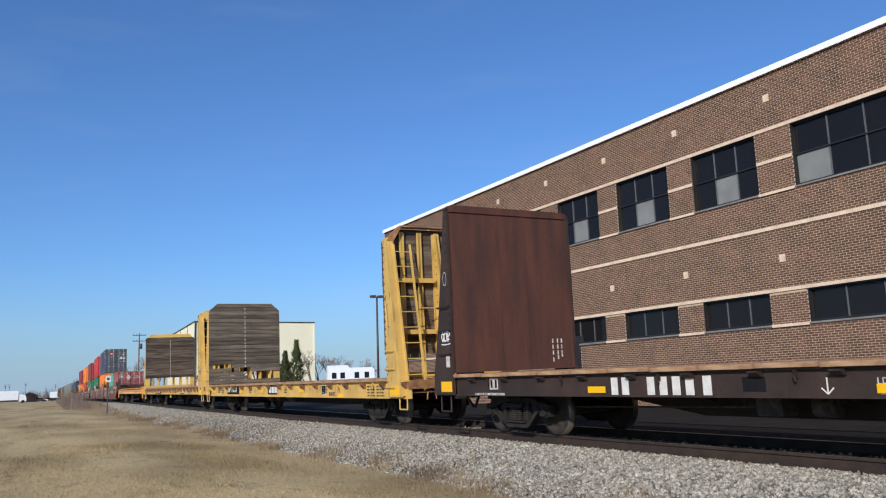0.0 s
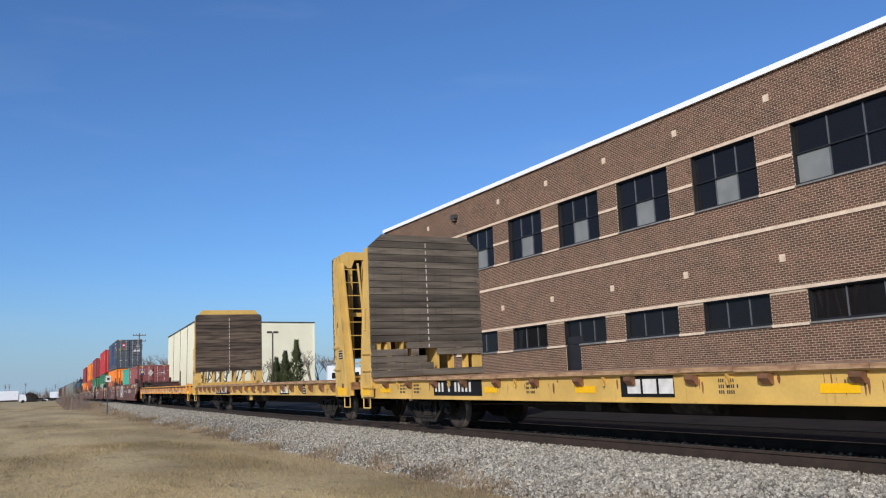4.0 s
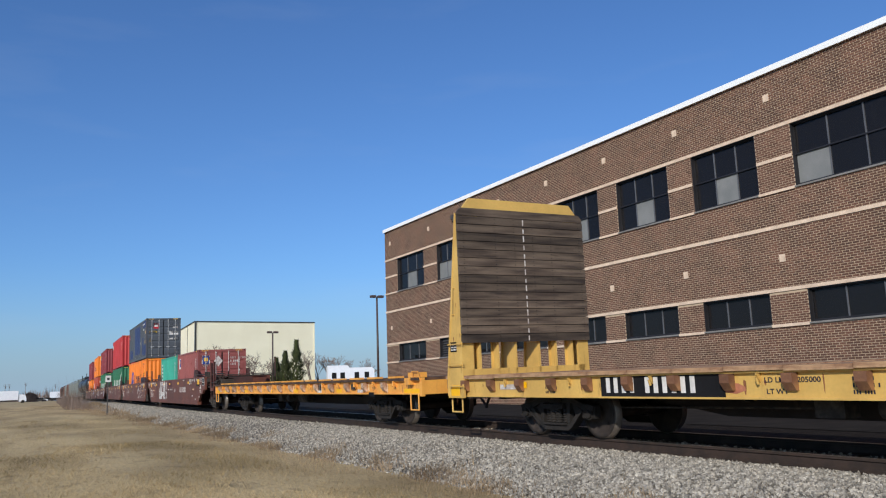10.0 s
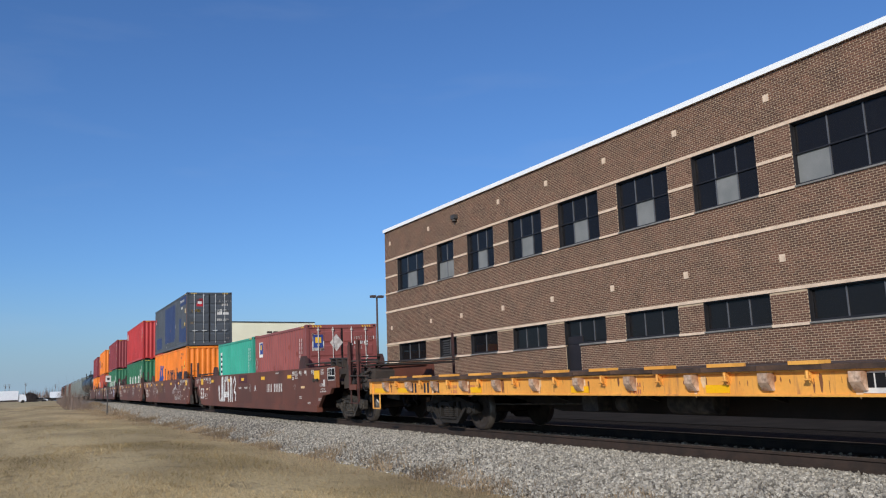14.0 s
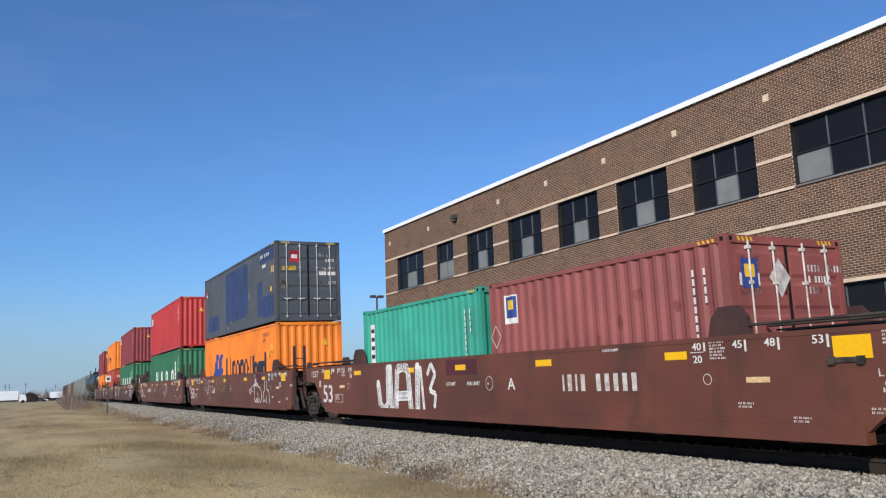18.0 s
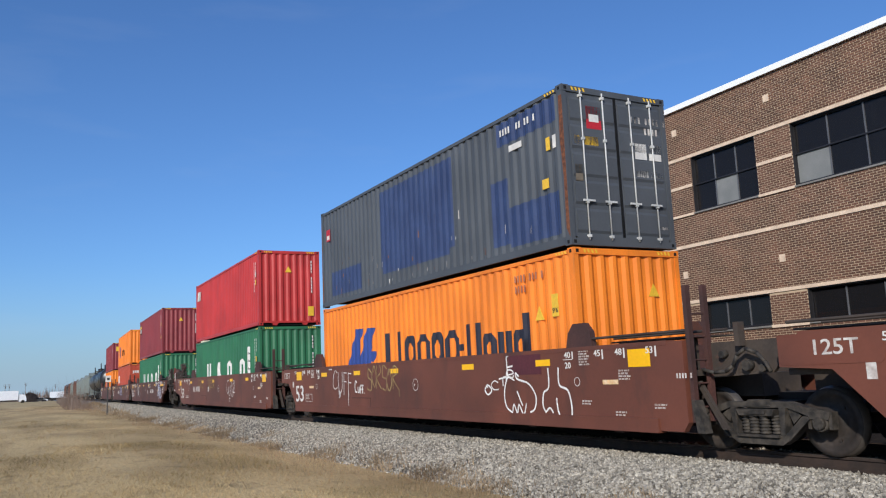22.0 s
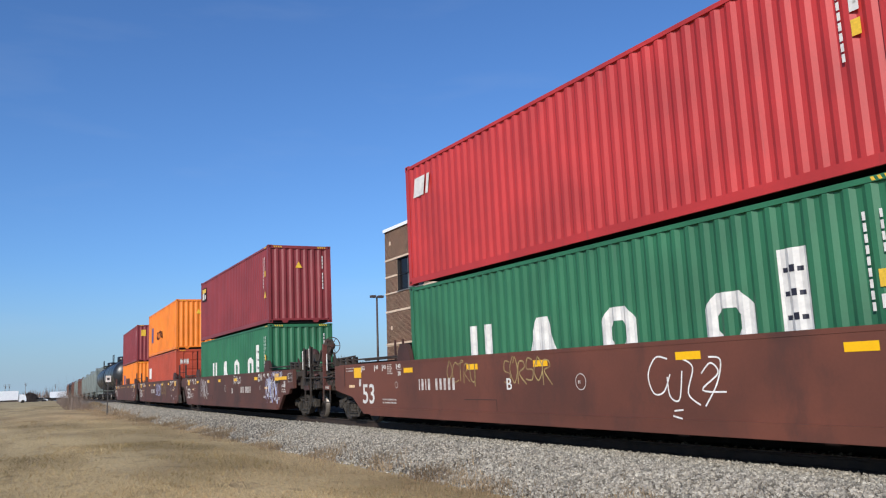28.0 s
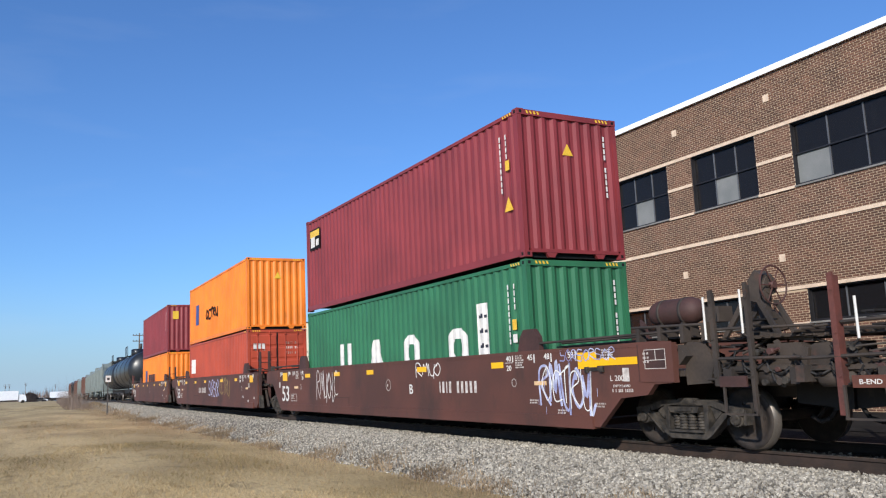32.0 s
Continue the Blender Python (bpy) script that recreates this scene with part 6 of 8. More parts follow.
def brake_gear(car, x, s):
    st = part("brake_stand", prism(B(), [(x + s * 0.84, 1.05), (x + s * 1.02, 1.05), (x + s * 0.98, 2.30), (x + s * 0.86, 2.30)], "y", 0.62, 0.72), "well_grime", car, "hand-brake stand with a spoked wheel")
    part("gear_case", prism(B(), [(x + s * 0.72, 2.02), (x + s * 0.92, 1.96), (x + s * 0.98, 2.34), (x + s * 0.86, 2.42), (x + s * 0.74, 2.30)], "y", 0.52, 0.74), "well_grime", st)
    part("case_cover", cyl(B(), (x + s * 0.93, 0.60, 2.2), (x + s * 1.0, 0.60, 2.2), 0.13, n=14), "well_grime", st)
    c = (x + s * 1.04, 0.60, 2.20)
    n = 24
    rim = [(c[0], c[1] + 0.265 * math.cos(6.2832 * i / n), c[2] + 0.265 * math.sin(6.2832 * i / n)) for i in range(n)]
    bm = B()
    for i in range(n):
        cyl(bm, rim[i], rim[(i + 1) % n], 0.013, n=5)
    for i in range(0, n, 4):
        cyl(bm, c, rim[i], 0.009, n=5)
    cyl(bm, (c[0] - s * 0.1, c[1], c[2]), (c[0] + s * 0.03, c[1], c[2]), 0.05, n=8)
    part("brake_wheel", bm, "well_dark", st)
    for y in (0.50, 0.84):
        part("stand_leg", prism(B(), [(x + s * 0.30, 1.49), (x + s * 0.38, 1.49), (x + s * 0.84, 2.04), (x + s * 0.78, 2.10)], "y", y, y + 0.05), "well_grime", car)
        part("stand_leg", prism(B(), [(x + s * 1.24, 1.49), (x + s * 1.32, 1.49), (x + s * 1.02, 2.0), (x + s * 0.96, 2.0)], "y", y, y + 0.05), "well_grime", car)
    part("stand_plate", prism(B(), [(x + s * 0.50, 1.49), (x + s * 1.16, 1.49), (x + s * 1.05, 1.72), (x + s * 0.62, 1.72)], "y", 0.70, 0.74), "well_grime", car)
    part("bell_crank", prism(B(), [(x + s * 0.84, 1.55), (x + s * 1.14, 1.60), (x + s * 1.10, 1.74), (x + s * 0.90, 1.88)], "y", 0.44, 0.54), "well_grime", car)
    bm = B()
    for k in range(12):
        z = 1.95 - 0.06 * k
        cyl(bm, (x + s * (0.94 + 0.02 * k), 0.50 + 0.02 * (k % 2), z), (x + s * (0.96 + 0.02 * k), 0.52 - 0.02 * (k % 2), z - 0.06), 0.013, n=5)
    part("brake_chain", bm, "well_dark", car)
    part("cross_shaft", cyl(B(), (x + s * 1.1, 0.2, 1.60), (x + s * 1.75, 1.1, 1.35), 0.03, n=7), "well_grime", car)
    part("lever_bar", prism(B(), [(x + s * 1.1, 1.50), (x + s * 1.9, 1.40), (x + s * 1.9, 1.45), (x + s * 1.12, 1.57)], "y", 1.0, 1.05), "well_grime", car)
    prof = [(-1.14, 0.02), (-1.12, 0.10), (-1.06, 0.17), (-0.96, 0.205), (-0.30, 0.205), (-0.20, 0.17), (-0.14, 0.10), (-0.12, 0.02)]
    tank = part("air_reservoir", lathe(B(), [(x - s * (-a), rr) for a, rr in prof], "x", 20, (0, 0.75, 1.97)), "well_dark", car, "brown air reservoir")
    for d in (-0.86, -0.42):
        part("reservoir_strap", lathe(B(), [(x + s * d, 0.207), (x + s * d, 0.214), (x + s * (d + 0.05), 0.214), (x + s * (d + 0.05), 0.207)], "x", 20, (0, 0.75, 1.97)), "well_grime", tank)
        part("reservoir_bracket", prism(B(), [(x + s * (d - 0.04), 1.49), (x + s * (d + 0.10), 1.49), (x + s * (d + 0.05), 1.80), (x + s * d, 1.80)], "y", 0.6, 0.9), "well_grime", tank)
    part("reservoir_end", prism(B(), [(x - s * 1.16, 1.49), (x - s * 0.98, 1.49), (x - s * 1.06, 1.82), (x - s * 1.16, 1.90)], "y", 0.98, 1.02), "well_dark", tank)
    part("air_valve", box(B(), *sorted((x + s * 0.05, x + s * 0.32)), 0.62, 0.9, 1.76, 1.98), "well_grime", car)


UW = (92.5, 112.6, 131.85, 155.72, 175.25, 195.25)
W1 = well_car(UW[0], "end", "over", "oxide-brown well car unit sprayed with white graffiti", back=0.3, marks=0.62)
W2 = well_car(UW[1], "vert", "over", "oxide-brown well car unit with white scrawled graffiti", back=-0.3)
W3 = well_car(UW[2], "vert", "end", "oxide-brown well car unit with a looping white tag")
W4 = well_car(UW[3], "end", "over", "oxide-brown well car unit with pale blue graffiti", 0.26, "well_old")
W5 = well_car(UW[4], "vert", "over", "oxide-brown well car unit with faded markings", 0.0, "well_old")
W6 = well_car(UW[5], "vert", "end", "oxide-brown well car unit at the tail of its set", 0.0, "well_old")
truck(W1, 83.0 - UW[0], steel="truck")
truck(W1, 103.12 - UW[0], steel="truck")
truck(W2, 122.4 - UW[1], steel="truck")
truck(W3, 141.9 - UW[2], steel="truck")
truck(W4, 146.0 - UW[3], steel="truck")
truck(W4, 165.5 - UW[3], steel="truck")
truck(W5, 185.2 - UW[4], False, steel="truck")
truck(W6, 205.2 - UW[5], False, steel="truck")
bars(W1, -2.84, 0.83, 0.27, "nwnw wwwww", "white_worn", 1.532)
bars(W3, 5.16, 0.86, 0.24, "nwnw wwwww", "white_worn", 1.532)
bars(W4, -3.14, 0.80, 0.23, "nwnw wwwww", "white_worn", 1.532)
bars(W5, 2.0, 0.80, 0.24, "nwnw wwwww", "white_worn", 1.532)
bars(W2, -8.6, 1.0, 0.07, "wwww w", "white_worn", 1.532)
for k, txt in enumerate(("NON-INTERCHANGE CAR", "SEE EQUIPMENT REGISTER")):
    lettering(W3, txt, 6.72, 0.62 - 0.075 * k, 0.055, "white_worn", 1.532)
for k, txt in enumerate(("1 INCH H.F. COMP. SHOES", "NO. 24 BRAKE BEAMS")):
    lettering(W3, txt, 9.12, 1.42 - 0.07 * k, 0.042, "white_worn", 1.532)
lettering(W1, "A", -1.3, 0.86, 0.3, "white", 1.532)
lettering(W3, "B", 1.55, 0.86, 0.3, "white", 1.532)
lettering(W4, "B", -1.77, 0.78, 0.3, "white", 1.532)
lettering(W1, "LOAD LIMIT", -4.1, 1.43, 0.06, "white", 1.532)
lettering(W1, "LD LMT", 0.95, 0.95, 0.1, "white", 1.532)
lettering(W1, "PER UNIT", 0.05, 0.95, 0.1, "white", 1.532)
lettering(W2, "PER UNIT", 4.75, 1.43, 0.05, "white", 1.532)
lettering(W2, "125T", 8.66, 1.25, 0.25, "white_worn", 1.537)
lettering(W1, "125T", 9.10, 1.25, 0.25, "white_worn", 1.537)
plate(W1, -0.1, 1.15, 1.16, 1.5, "purple", 1.5305, "repaint_patch")
plate(W2, -5.4, -4.4, 1.12, 1.5, "purple", 1.5305, "repaint_patch")
plate(W4, -9.3, -8.36, 1.22, 1.33, "reflector", 1.533, "reflector")
# graffiti
STROKES = ([(4.60, 1.02), (4.5, 0.5), (4.3, 0.38), (4.05, 0.5), (4.02, 1.4)], [(3.86, 0.36), (3.9, 1.42)], [(3.62, 0.36), (3.5, 1.34), (3.2, 1.4), (2.95, 1.34), (2.82, 0.36)], [(3.55, 0.72), (2.9, 0.74)],
           [(2.5, 0.38), (2.45, 1.4)], [(2.3, 1.36), (2.18, 0.4)], [(1.98, 1.2), (1.8, 1.42), (1.62, 1.2), (1.9, 0.85), (1.62, 0.78), (1.7, 0.5)])


def ribbon(bm, a, b, width, y):
    d = Vector((b[0] - a[0], b[1] - a[1]))
    if d.length < 1e-4:
        return
    n = Vector((-d.y, d.x)).normalized() * width / 2
    bm.faces.new([bm.verts.new((p[0] + q * n.x, y, p[1] + q * n.y)) for p, q in ((a, 1), (a, -1), (b, -1), (b, 1))])


def hatched(parent, pts, width, y, seed):
    """A sprayed letter limb: two outlines with quick zigzag filling."""
    r = random.Random(seed)
    bm = B()
    last = None
    for p in (pts[0], pts[-1]):
        bm.faces.new([bm.verts.new((p[0] + 0.5 * width * math.cos(q * 0.5236), y - 0.0003, p[1] + 0.5 * width * math.sin(q * 0.5236))) for q in range(12)])
    for a, b in zip(pts, pts[1:]):
        d = Vector((b[0] - a[0], b[1] - a[1]))
        n = Vector((-d.y, d.x)).normalized() * width / 2
        for q in (1, -1):
            ribbon(bm, (a[0] + q * n.x, a[1] + q * n.y), (b[0] + q * n.x, b[1] + q * n.y), 0.034, y + 0.0004)
        count = max(2, int(d.length / 0.013))
        for i in range(count):
            f_, q = (i + r.random() * 0.5) / count, (1 if i % 2 else -1)
            p = (a[0] + d.x * f_ + q * n.x * r.uniform(0.75, 1.08), a[1] + d.y * f_ + q * n.y * r.uniform(0.75, 1.08))
            if last:
                ribbon(bm, last, p, 0.012, y)
            last = p
    part("spray_stroke", bm, "graffiti", parent)


def curl(parent, x0, x1, z0, z1, strokes, width, material="graffiti", y=1.534):
    """Thin sprayed lines; stroke points run 0 to 1 towards the head of the train and up."""
    for k, st in enumerate(strokes):
        fine = []
        for a, b, c, d in zip([st[0]] + st, st, st[1:], st[2:] + [st[-1]]):
            for i in range(5):
                f_ = i / 5
                fine.append(tuple(0.5 * (2 * b[j] + (c[j] - a[j]) * f_ + (2 * a[j] - 5 * b[j] + 4 * c[j] - d[j]) * f_ ** 2 + (3 * b[j] - a[j] - 3 * c[j] + d[j]) * f_ ** 3) for j in (0, 1)))
        fine.append(st[-1])
        part("spray_stroke", strip_mesh([(x1 + (x0 - x1) * a, z0 + (z1 - z0) * b) for a, b in fine], width, y + 0.0006 * k, "spray_stroke", material), "", parent)


FORMS = ([(0.1, 0.0), (0.15, 0.9), (0.6, 1.0), (0.8, 0.7), (0.2, 0.5), (0.9, 0.0)], [(0.9, 0.85), (0.5, 1.0), (0.1, 0.6), (0.3, 0.1), (0.9, 0.15)], [(0.1, 0.1), (0.3, 0.95), (0.55, 0.35), (0.75, 1.0), (0.95, 0.0)],
         [(0.85, 0.9), (0.3, 1.0), (0.2, 0.6), (0.8, 0.45), (0.7, 0.05), (0.1, 0.1)], [(0.1, 1.0), (0.3, 0.1), (0.8, 0.1), (0.9, 0.95), (0.75, -0.25)], [(0.0, 0.8), (0.95, 0.95), (0.5, 0.9), (0.45, 0.0)],
         [(0.5, 1.0), (0.1, 0.5), (0.5, 0.05), (0.9, 0.5), (0.55, 0.98), (0.4, 0.7)], [(0.2, 0.0), (0.25, 1.0), (0.2, 0.5), (0.8, 0.6), (0.75, 1.0), (0.85, 0.0)], [(0.1, 0.9), (0.4, 0.3), (0.6, 1.1), (0.5, -0.1), (0.95, 0.2)])


def tag(parent, x0, x1, z0, z1, seed, material="graffiti", count=5, width=0.022, y=1.534, rise=0.0, drips=0):
    """A sprayed scrawl of overlapping letter-like forms from x1 (tail) to x0 (head)."""
    r = random.Random(seed)
    w = (x1 - x0) / (count - 0.3)
    for k in range(count):
        a = x1 - w * 0.85 * k + w * r.uniform(-0.08, 0.08)
        up = rise * k / count
        hgt = (z1 - z0 - abs(rise)) * r.uniform(0.8, 1.0)
        lo = z0 + up + r.uniform(0.0, 0.08) * (z1 - z0)
        form = FORMS[(seed * 3 + k * (2 + seed % 3)) % len(FORMS)]
        curl(parent, a - w * 1.05, a, lo, lo + hgt, [[(p + r.uniform(-0.06, 0.06), q + r.uniform(-0.06, 0.06)) for p, q in form]], width * r.uniform(0.85, 1.25), material, y + 0.0007 * k)
    for k in range(drips):
        a, z = r.uniform(x0, x1), r.uniform(z0, z0 + 0.5 * (z1 - z0))
        part("spray_drip", strip_mesh([(a, z), (a + 0.004, z - r.uniform(0.08, 0.22))], 0.010, y + 0.006, "spray_drip", material), "", parent)


for k, st in enumerate(STROKES):
    hatched(W1, st, 0.19 if k < 5 else 0.07, 1.534 + 0.001 * k, k)
curl(W2, 3.24, 4.56, 0.62, 1.40, [[(0.24, 0.92), (0.12, 1.0), (0.02, 0.8), (0.0, 0.5), (0.1, 0.36), (0.24, 0.42)], [(0.30, 0.95), (0.30, 0.5), (0.38, 0.22), (0.5, 0.4), (0.52, 0.95)], [(0.62, 0.92), (0.60, 0.16)], [(0.6, 0.92), (0.78, 0.9)], [(0.6, 0.62), (0.74, 0.6)], [(0.86, 0.9), (0.84, -0.2)], [(0.84, 0.9), (1.02, 0.86)], [(0.85, 0.58), (1.0, 0.56)], [(0.36, 0.3), (0.355, 0.04)], [(0.41, 0.26), (0.405, 0.1)], [(0.33, 0.3), (0.33, 0.16)]], 0.021)
curl(W2, 2.36, 2.99, 0.78, 1.10, [[(0.22, 0.85), (0.06, 1.0), (0.0, 0.5), (0.06, 0.12), (0.24, 0.15)], [(0.32, 0.55), (0.34, 0.12), (0.48, 0.15), (0.5, 0.55)], [(0.6, 0.0), (0.6, 0.6), (0.72, 0.62)], [(0.6, 0.34), (0.7, 0.34)], [(0.8, 0.0), (0.8, 0.6), (0.9, 0.62)], [(0.8, 0.34), (0.88, 0.34)], [(0.93, 0.05), (0.95, 0.05)], [(0.99, 0.05), (1.0, 0.05)]], 0.036)
tag(W2, 0.2, 2.2, 0.84, 1.46, 4, "graffiti_olive", 6, 0.03, drips=4)
curl(W2, -5.2, -4.2, 0.42, 1.50, [[(0.12, 0.95), (0.2, 0.98), (0.3, 0.9), (0.32, 0.62), (0.12, 0.6), (0.0, 0.35), (0.05, 0.12), (0.25, 0.02)], [(0.12, 0.95), (0.14, 0.62)], [(0.5, 0.62), (0.4, 0.68), (0.45, 0.58), (0.8, 0.5), (1.0, 0.3), (0.95, 0.1), (0.8, 0.04)], [(0.42, 0.38), (0.58, 0.14)], [(0.25, 0.05), (0.3, 0.16), (0.4, 0.02), (0.46, 0.16), (0.6, 0.0), (0.7, 0.18)], [(0.12, 0.78), (0.32, 0.8)]], 0.034)
curl(W2, -6.2, -5.4, 0.38, 1.22, [[(0.25, 1.0), (0.24, 0.62), (0.05, 0.5), (0.0, 0.25), (0.1, 0.1)], [(0.62, 1.0), (0.62, 0.66), (0.9, 0.55), (1.0, 0.25), (0.98, 0.0)], [(0.5, 0.4), (0.52, 0.2), (0.58, 0.05)], [(0.1, 0.12), (0.25, 0.2), (0.36, 0.1)]], 0.036)
tag(W2, -4.6, -3.5, 0.75, 1.25, 2, "graffiti", 4, 0.026, rise=0.3)
curl(W3, -3.55, -2.1, 0.45, 1.32, [[(0.28, 0.95), (0.12, 0.98), (0.0, 0.7), (0.06, 0.4), (0.2, 0.42), (0.3, 0.7)], [(0.26, 0.66), (0.28, 0.35), (0.4, 0.3), (0.46, 0.75)], [(0.46, 0.95), (0.6, 0.8), (0.52, 0.4), (0.66, 0.22)], [(0.7, 0.7), (0.82, 0.86), (0.9, 0.7), (0.7, 0.45), (0.98, 0.42)], [(0.8, 0.95), (0.94, 0.9), (0.88, 0.55), (0.72, 0.2)], [(0.32, 0.12), (0.44, 0.14)], [(0.3, 0.04), (0.42, 0.0)]], 0.024)
tag(W3, 2.6, 3.9, 1.0, 1.46, 5, "graffiti_olive", 5, 0.026)
tag(W3, 0.1, 1.75, 0.95, 1.46, 7, "graffiti_olive", 6, 0.026)
tag(W4, -8.42, -6.75, 0.55, 1.44, 3, "graffiti_blue", 5, 0.05, rise=-0.12, drips=5)
tag(W4, -8.30, -6.85, 0.62, 1.40, 8, "graffiti", 5, 0.022, y=1.540, rise=-0.12)
tag(W4, -9.0, -7.4, 1.30, 1.50, 1, "graffiti_blue", 9, 0.016, y=1.538)
tag(W4, 2.6, 4.5, 0.6, 1.42, 6, "graffiti", 6, 0.022)
tag(W4, -3.3, -2.0, 1.15, 1.48, 9, "graffiti", 4, 0.03)
tag(W5, -2.6, -0.2, 0.6, 1.35, 10, "graffiti_blue", 6, 0.05)
tag(W5, -4.6, -2.4, 0.7, 1.4, 11, "graffiti_olive", 5, 0.05)

sheet, x = CHALK
tag(sheet, x - 0.02, x + 0.36, 1.84, 2.06, 8, "graffiti", 4, 0.030, 1.6222)
curl(sheet, x + 0.0, x + 0.36, 1.76, 1.82, [[(0.0, 0.6), (0.5, 0.4), (1.0, 0.7)]], 0.018, "graffiti", 1.6224)

# ---- containers ----
PIT, DEP = 0.278, 0.036


PROFILE = ((0.0, 0.0), (0.070, 0.0), (0.138, DEP), (0.210, DEP), (PIT, 0.0))


def corr_depth(x):
    """How far the pressed sheet lies below its outer face at x."""
    q = x % PIT
    for (a, da), (b, db) in zip(PROFILE, PROFILE[1:]):
        if a <= q <= b:
            return da + (db - da) * (q - a) / (b - a)
    return 0.0


def corr_knots(x0, x1):
    """Corners of the pressed sheet between x0 and x1: (x, depth below the outer face)."""
    ks = [x0]
    k = math.floor(x0 / PIT)
    while k * PIT < x1:
        ks += [k * PIT + a for a, _ in PROFILE[:-1] if x0 + 1e-4 < k * PIT + a < x1 - 1e-4]
        k += 1
    ks.append(x1)
    return [(x, corr_depth(x)) for x in ks]


def pressed(x0, x1, z0, z1, y, out=0.0, face="side", sgn=1):
    """A pressed sheet; y: its outer face; out: how far it lies proud of that."""
    bm = B()
    prev = None
    for x, d in corr_knots(x0, x1):
        w = y + sgn * (out - d)
        cur = [bm.verts.new((x, w, z) if face == "side" else (w, x, z)) for z in (z0, z1)]
        if prev:
            bm.faces.new((prev[0], cur[0], cur[1], prev[1]))
        prev = cur
    return bm


CW, BOXES = 1.219, {}


def container(u0, z0, length, height, paint, label, doors=False, rod="chrome", group="containers on the train"):
    hl = length / 2
    box_ = thing("container", label, "container", group, m=car_pose(u0 + hl) @ pose(0, 0, z0))
    ROLLING.append((box_, u0 + hl))
    LIFT[box_.name] = z0
    for s in (-1, 1):
        part("side_panel", pressed(-hl + 0.16, hl - 0.16, 0.16, height - 0.1, s * (CW - 0.012), 0, "side", s), paint, box_)
        part("top_rail", box(B(), -hl + 0.16, hl - 0.16, *sorted((s * (CW - 0.06), s * CW)), height - 0.1, height - 0.03), paint, box_)
        part("bottom_rail", box(B(), -hl + 0.16, hl - 0.16, *sorted((s * (CW - 0.05), s * CW)), 0.02, 0.16), paint, box_)
        for e in (-1, 1):
            post = part("corner_post", box(B(), *sorted((e * (hl - 0.16), e * (hl - 0.008))), *sorted((s * (CW - 0.10), s * (CW - 0.004))), 0.118, height - 0.118), paint, box_)
            for zc in (0.0, height - 0.118):
                part("corner_casting", box(B(), *sorted((e * (hl - 0.178), e * hl)), *sorted((s * (CW - 0.16), s * CW)), zc, zc + 0.118), paint, post)
            # Thin black plates paint in the shade of the casting's openings.
            bm = B()
            for zc in (0.03, height - 0.09):
                box(bm, *sorted((e * (hl - 0.12), e * (hl - 0.06))), *sorted((s * CW, s * (CW + 0.002))), zc, zc + 0.06)
                box(bm, *sorted((e * hl, e * (hl + 0.002))), *sorted((s * (CW - 0.11), s * (CW - 0.05))), zc, zc + 0.06)
            part("casting_hole", bm, "black_plate", post)
    roof = B()
    prev = None
    for x, d in corr_knots(-hl + 0.1, hl - 0.1):
        cur = [roof.verts.new((x, y, height - 0.02 - d * 0.5)) for y in (-CW + 0.05, CW - 0.05)]
        if prev:
            roof.faces.new((prev[0], prev[1], cur[1], cur[0]))
        prev = cur
    part("roof", roof, paint, box_)
    part("floor", box(B(), -hl + 0.16, hl - 0.16, -CW + 0.05, CW - 0.05, 0.1, 0.15), "underframe", box_)
    part("end_panel", pressed(-CW + 0.1, CW - 0.1, 0.16, height - 0.12, hl - 0.02, 0, "end", 1), paint, box_)
    f = -hl
    part("header", box(B(), f + 0.004, f + 0.09, -CW + 0.16, CW - 0.16, height - 0.12, height - 0.01), paint, box_)
    if doors:
        part("sill", box(B(), f + 0.004, f + 0.09, -CW + 0.16, CW - 0.16, 0.0, 0.16), paint, box_)
    else:
        part("sill", box(B(), f + 0.004, f + 0.09, -CW + 0.16, CW - 0.16, 0.09, 0.16), paint, box_)
        # Black plate stands in for the shade inside the recess.
        part("tunnel_shade", box(B(), f + 0.09, f + 0.12, -CW + 0.16, CW - 0.16, 0.0, 0.12), "black_plate", box_)
        for s in (-1, 1):
            part("tunnel_foot", prism(B(), [(s * 0.72, 0.09), (s * 0.46, 0.09), (s * 0.53, 0.0), (s * 0.66, 0.0)], "x", f + 0.01, f + 0.08), paint, box_)
    if doors:
        for s in (-1, 1):
            d = part("door", box(B(), f + 0.03, f + 0.07, *sorted((s * 0.01, s * (CW - 0.1))), 0.16, height - 0.12), paint, box_)
            for k in range(5):
                z = 0.2 + (height - 0.36) * k / 5
                z1 = z + (height - 0.36) / 5 - 0.05
                bm = prism(B(), [(f + 0.03, z + 0.02), (f + 0.008, z + 0.07), (f + 0.008, z1 - 0.05), (f + 0.03, z1)], "y", *sorted((s * 0.06, s * (CW - 0.16))))
                part("door_panel", bm, paint, d)
            part("door_gasket", box(B(), f + 0.024, f + 0.032, *sorted((s * 0.004, s * 0.03)), 0.17, height - 0.13), "black_plate", d)
            for q in (0.32, 0.82):
                bar = part("lock_rod", cyl(B(), (f - 0.012, s * q, 0.1), (f - 0.012, s * q, height - 0.08), 0.014, n=8), rod, d)
                for z in (0.14, 0.75, 1.9, height - 0.2):
                    part("rod_keeper", box(B(), f - 0.035, f + 0.03, s * q - 0.03, s * q + 0.03, z, z + 0.05), rod, d)
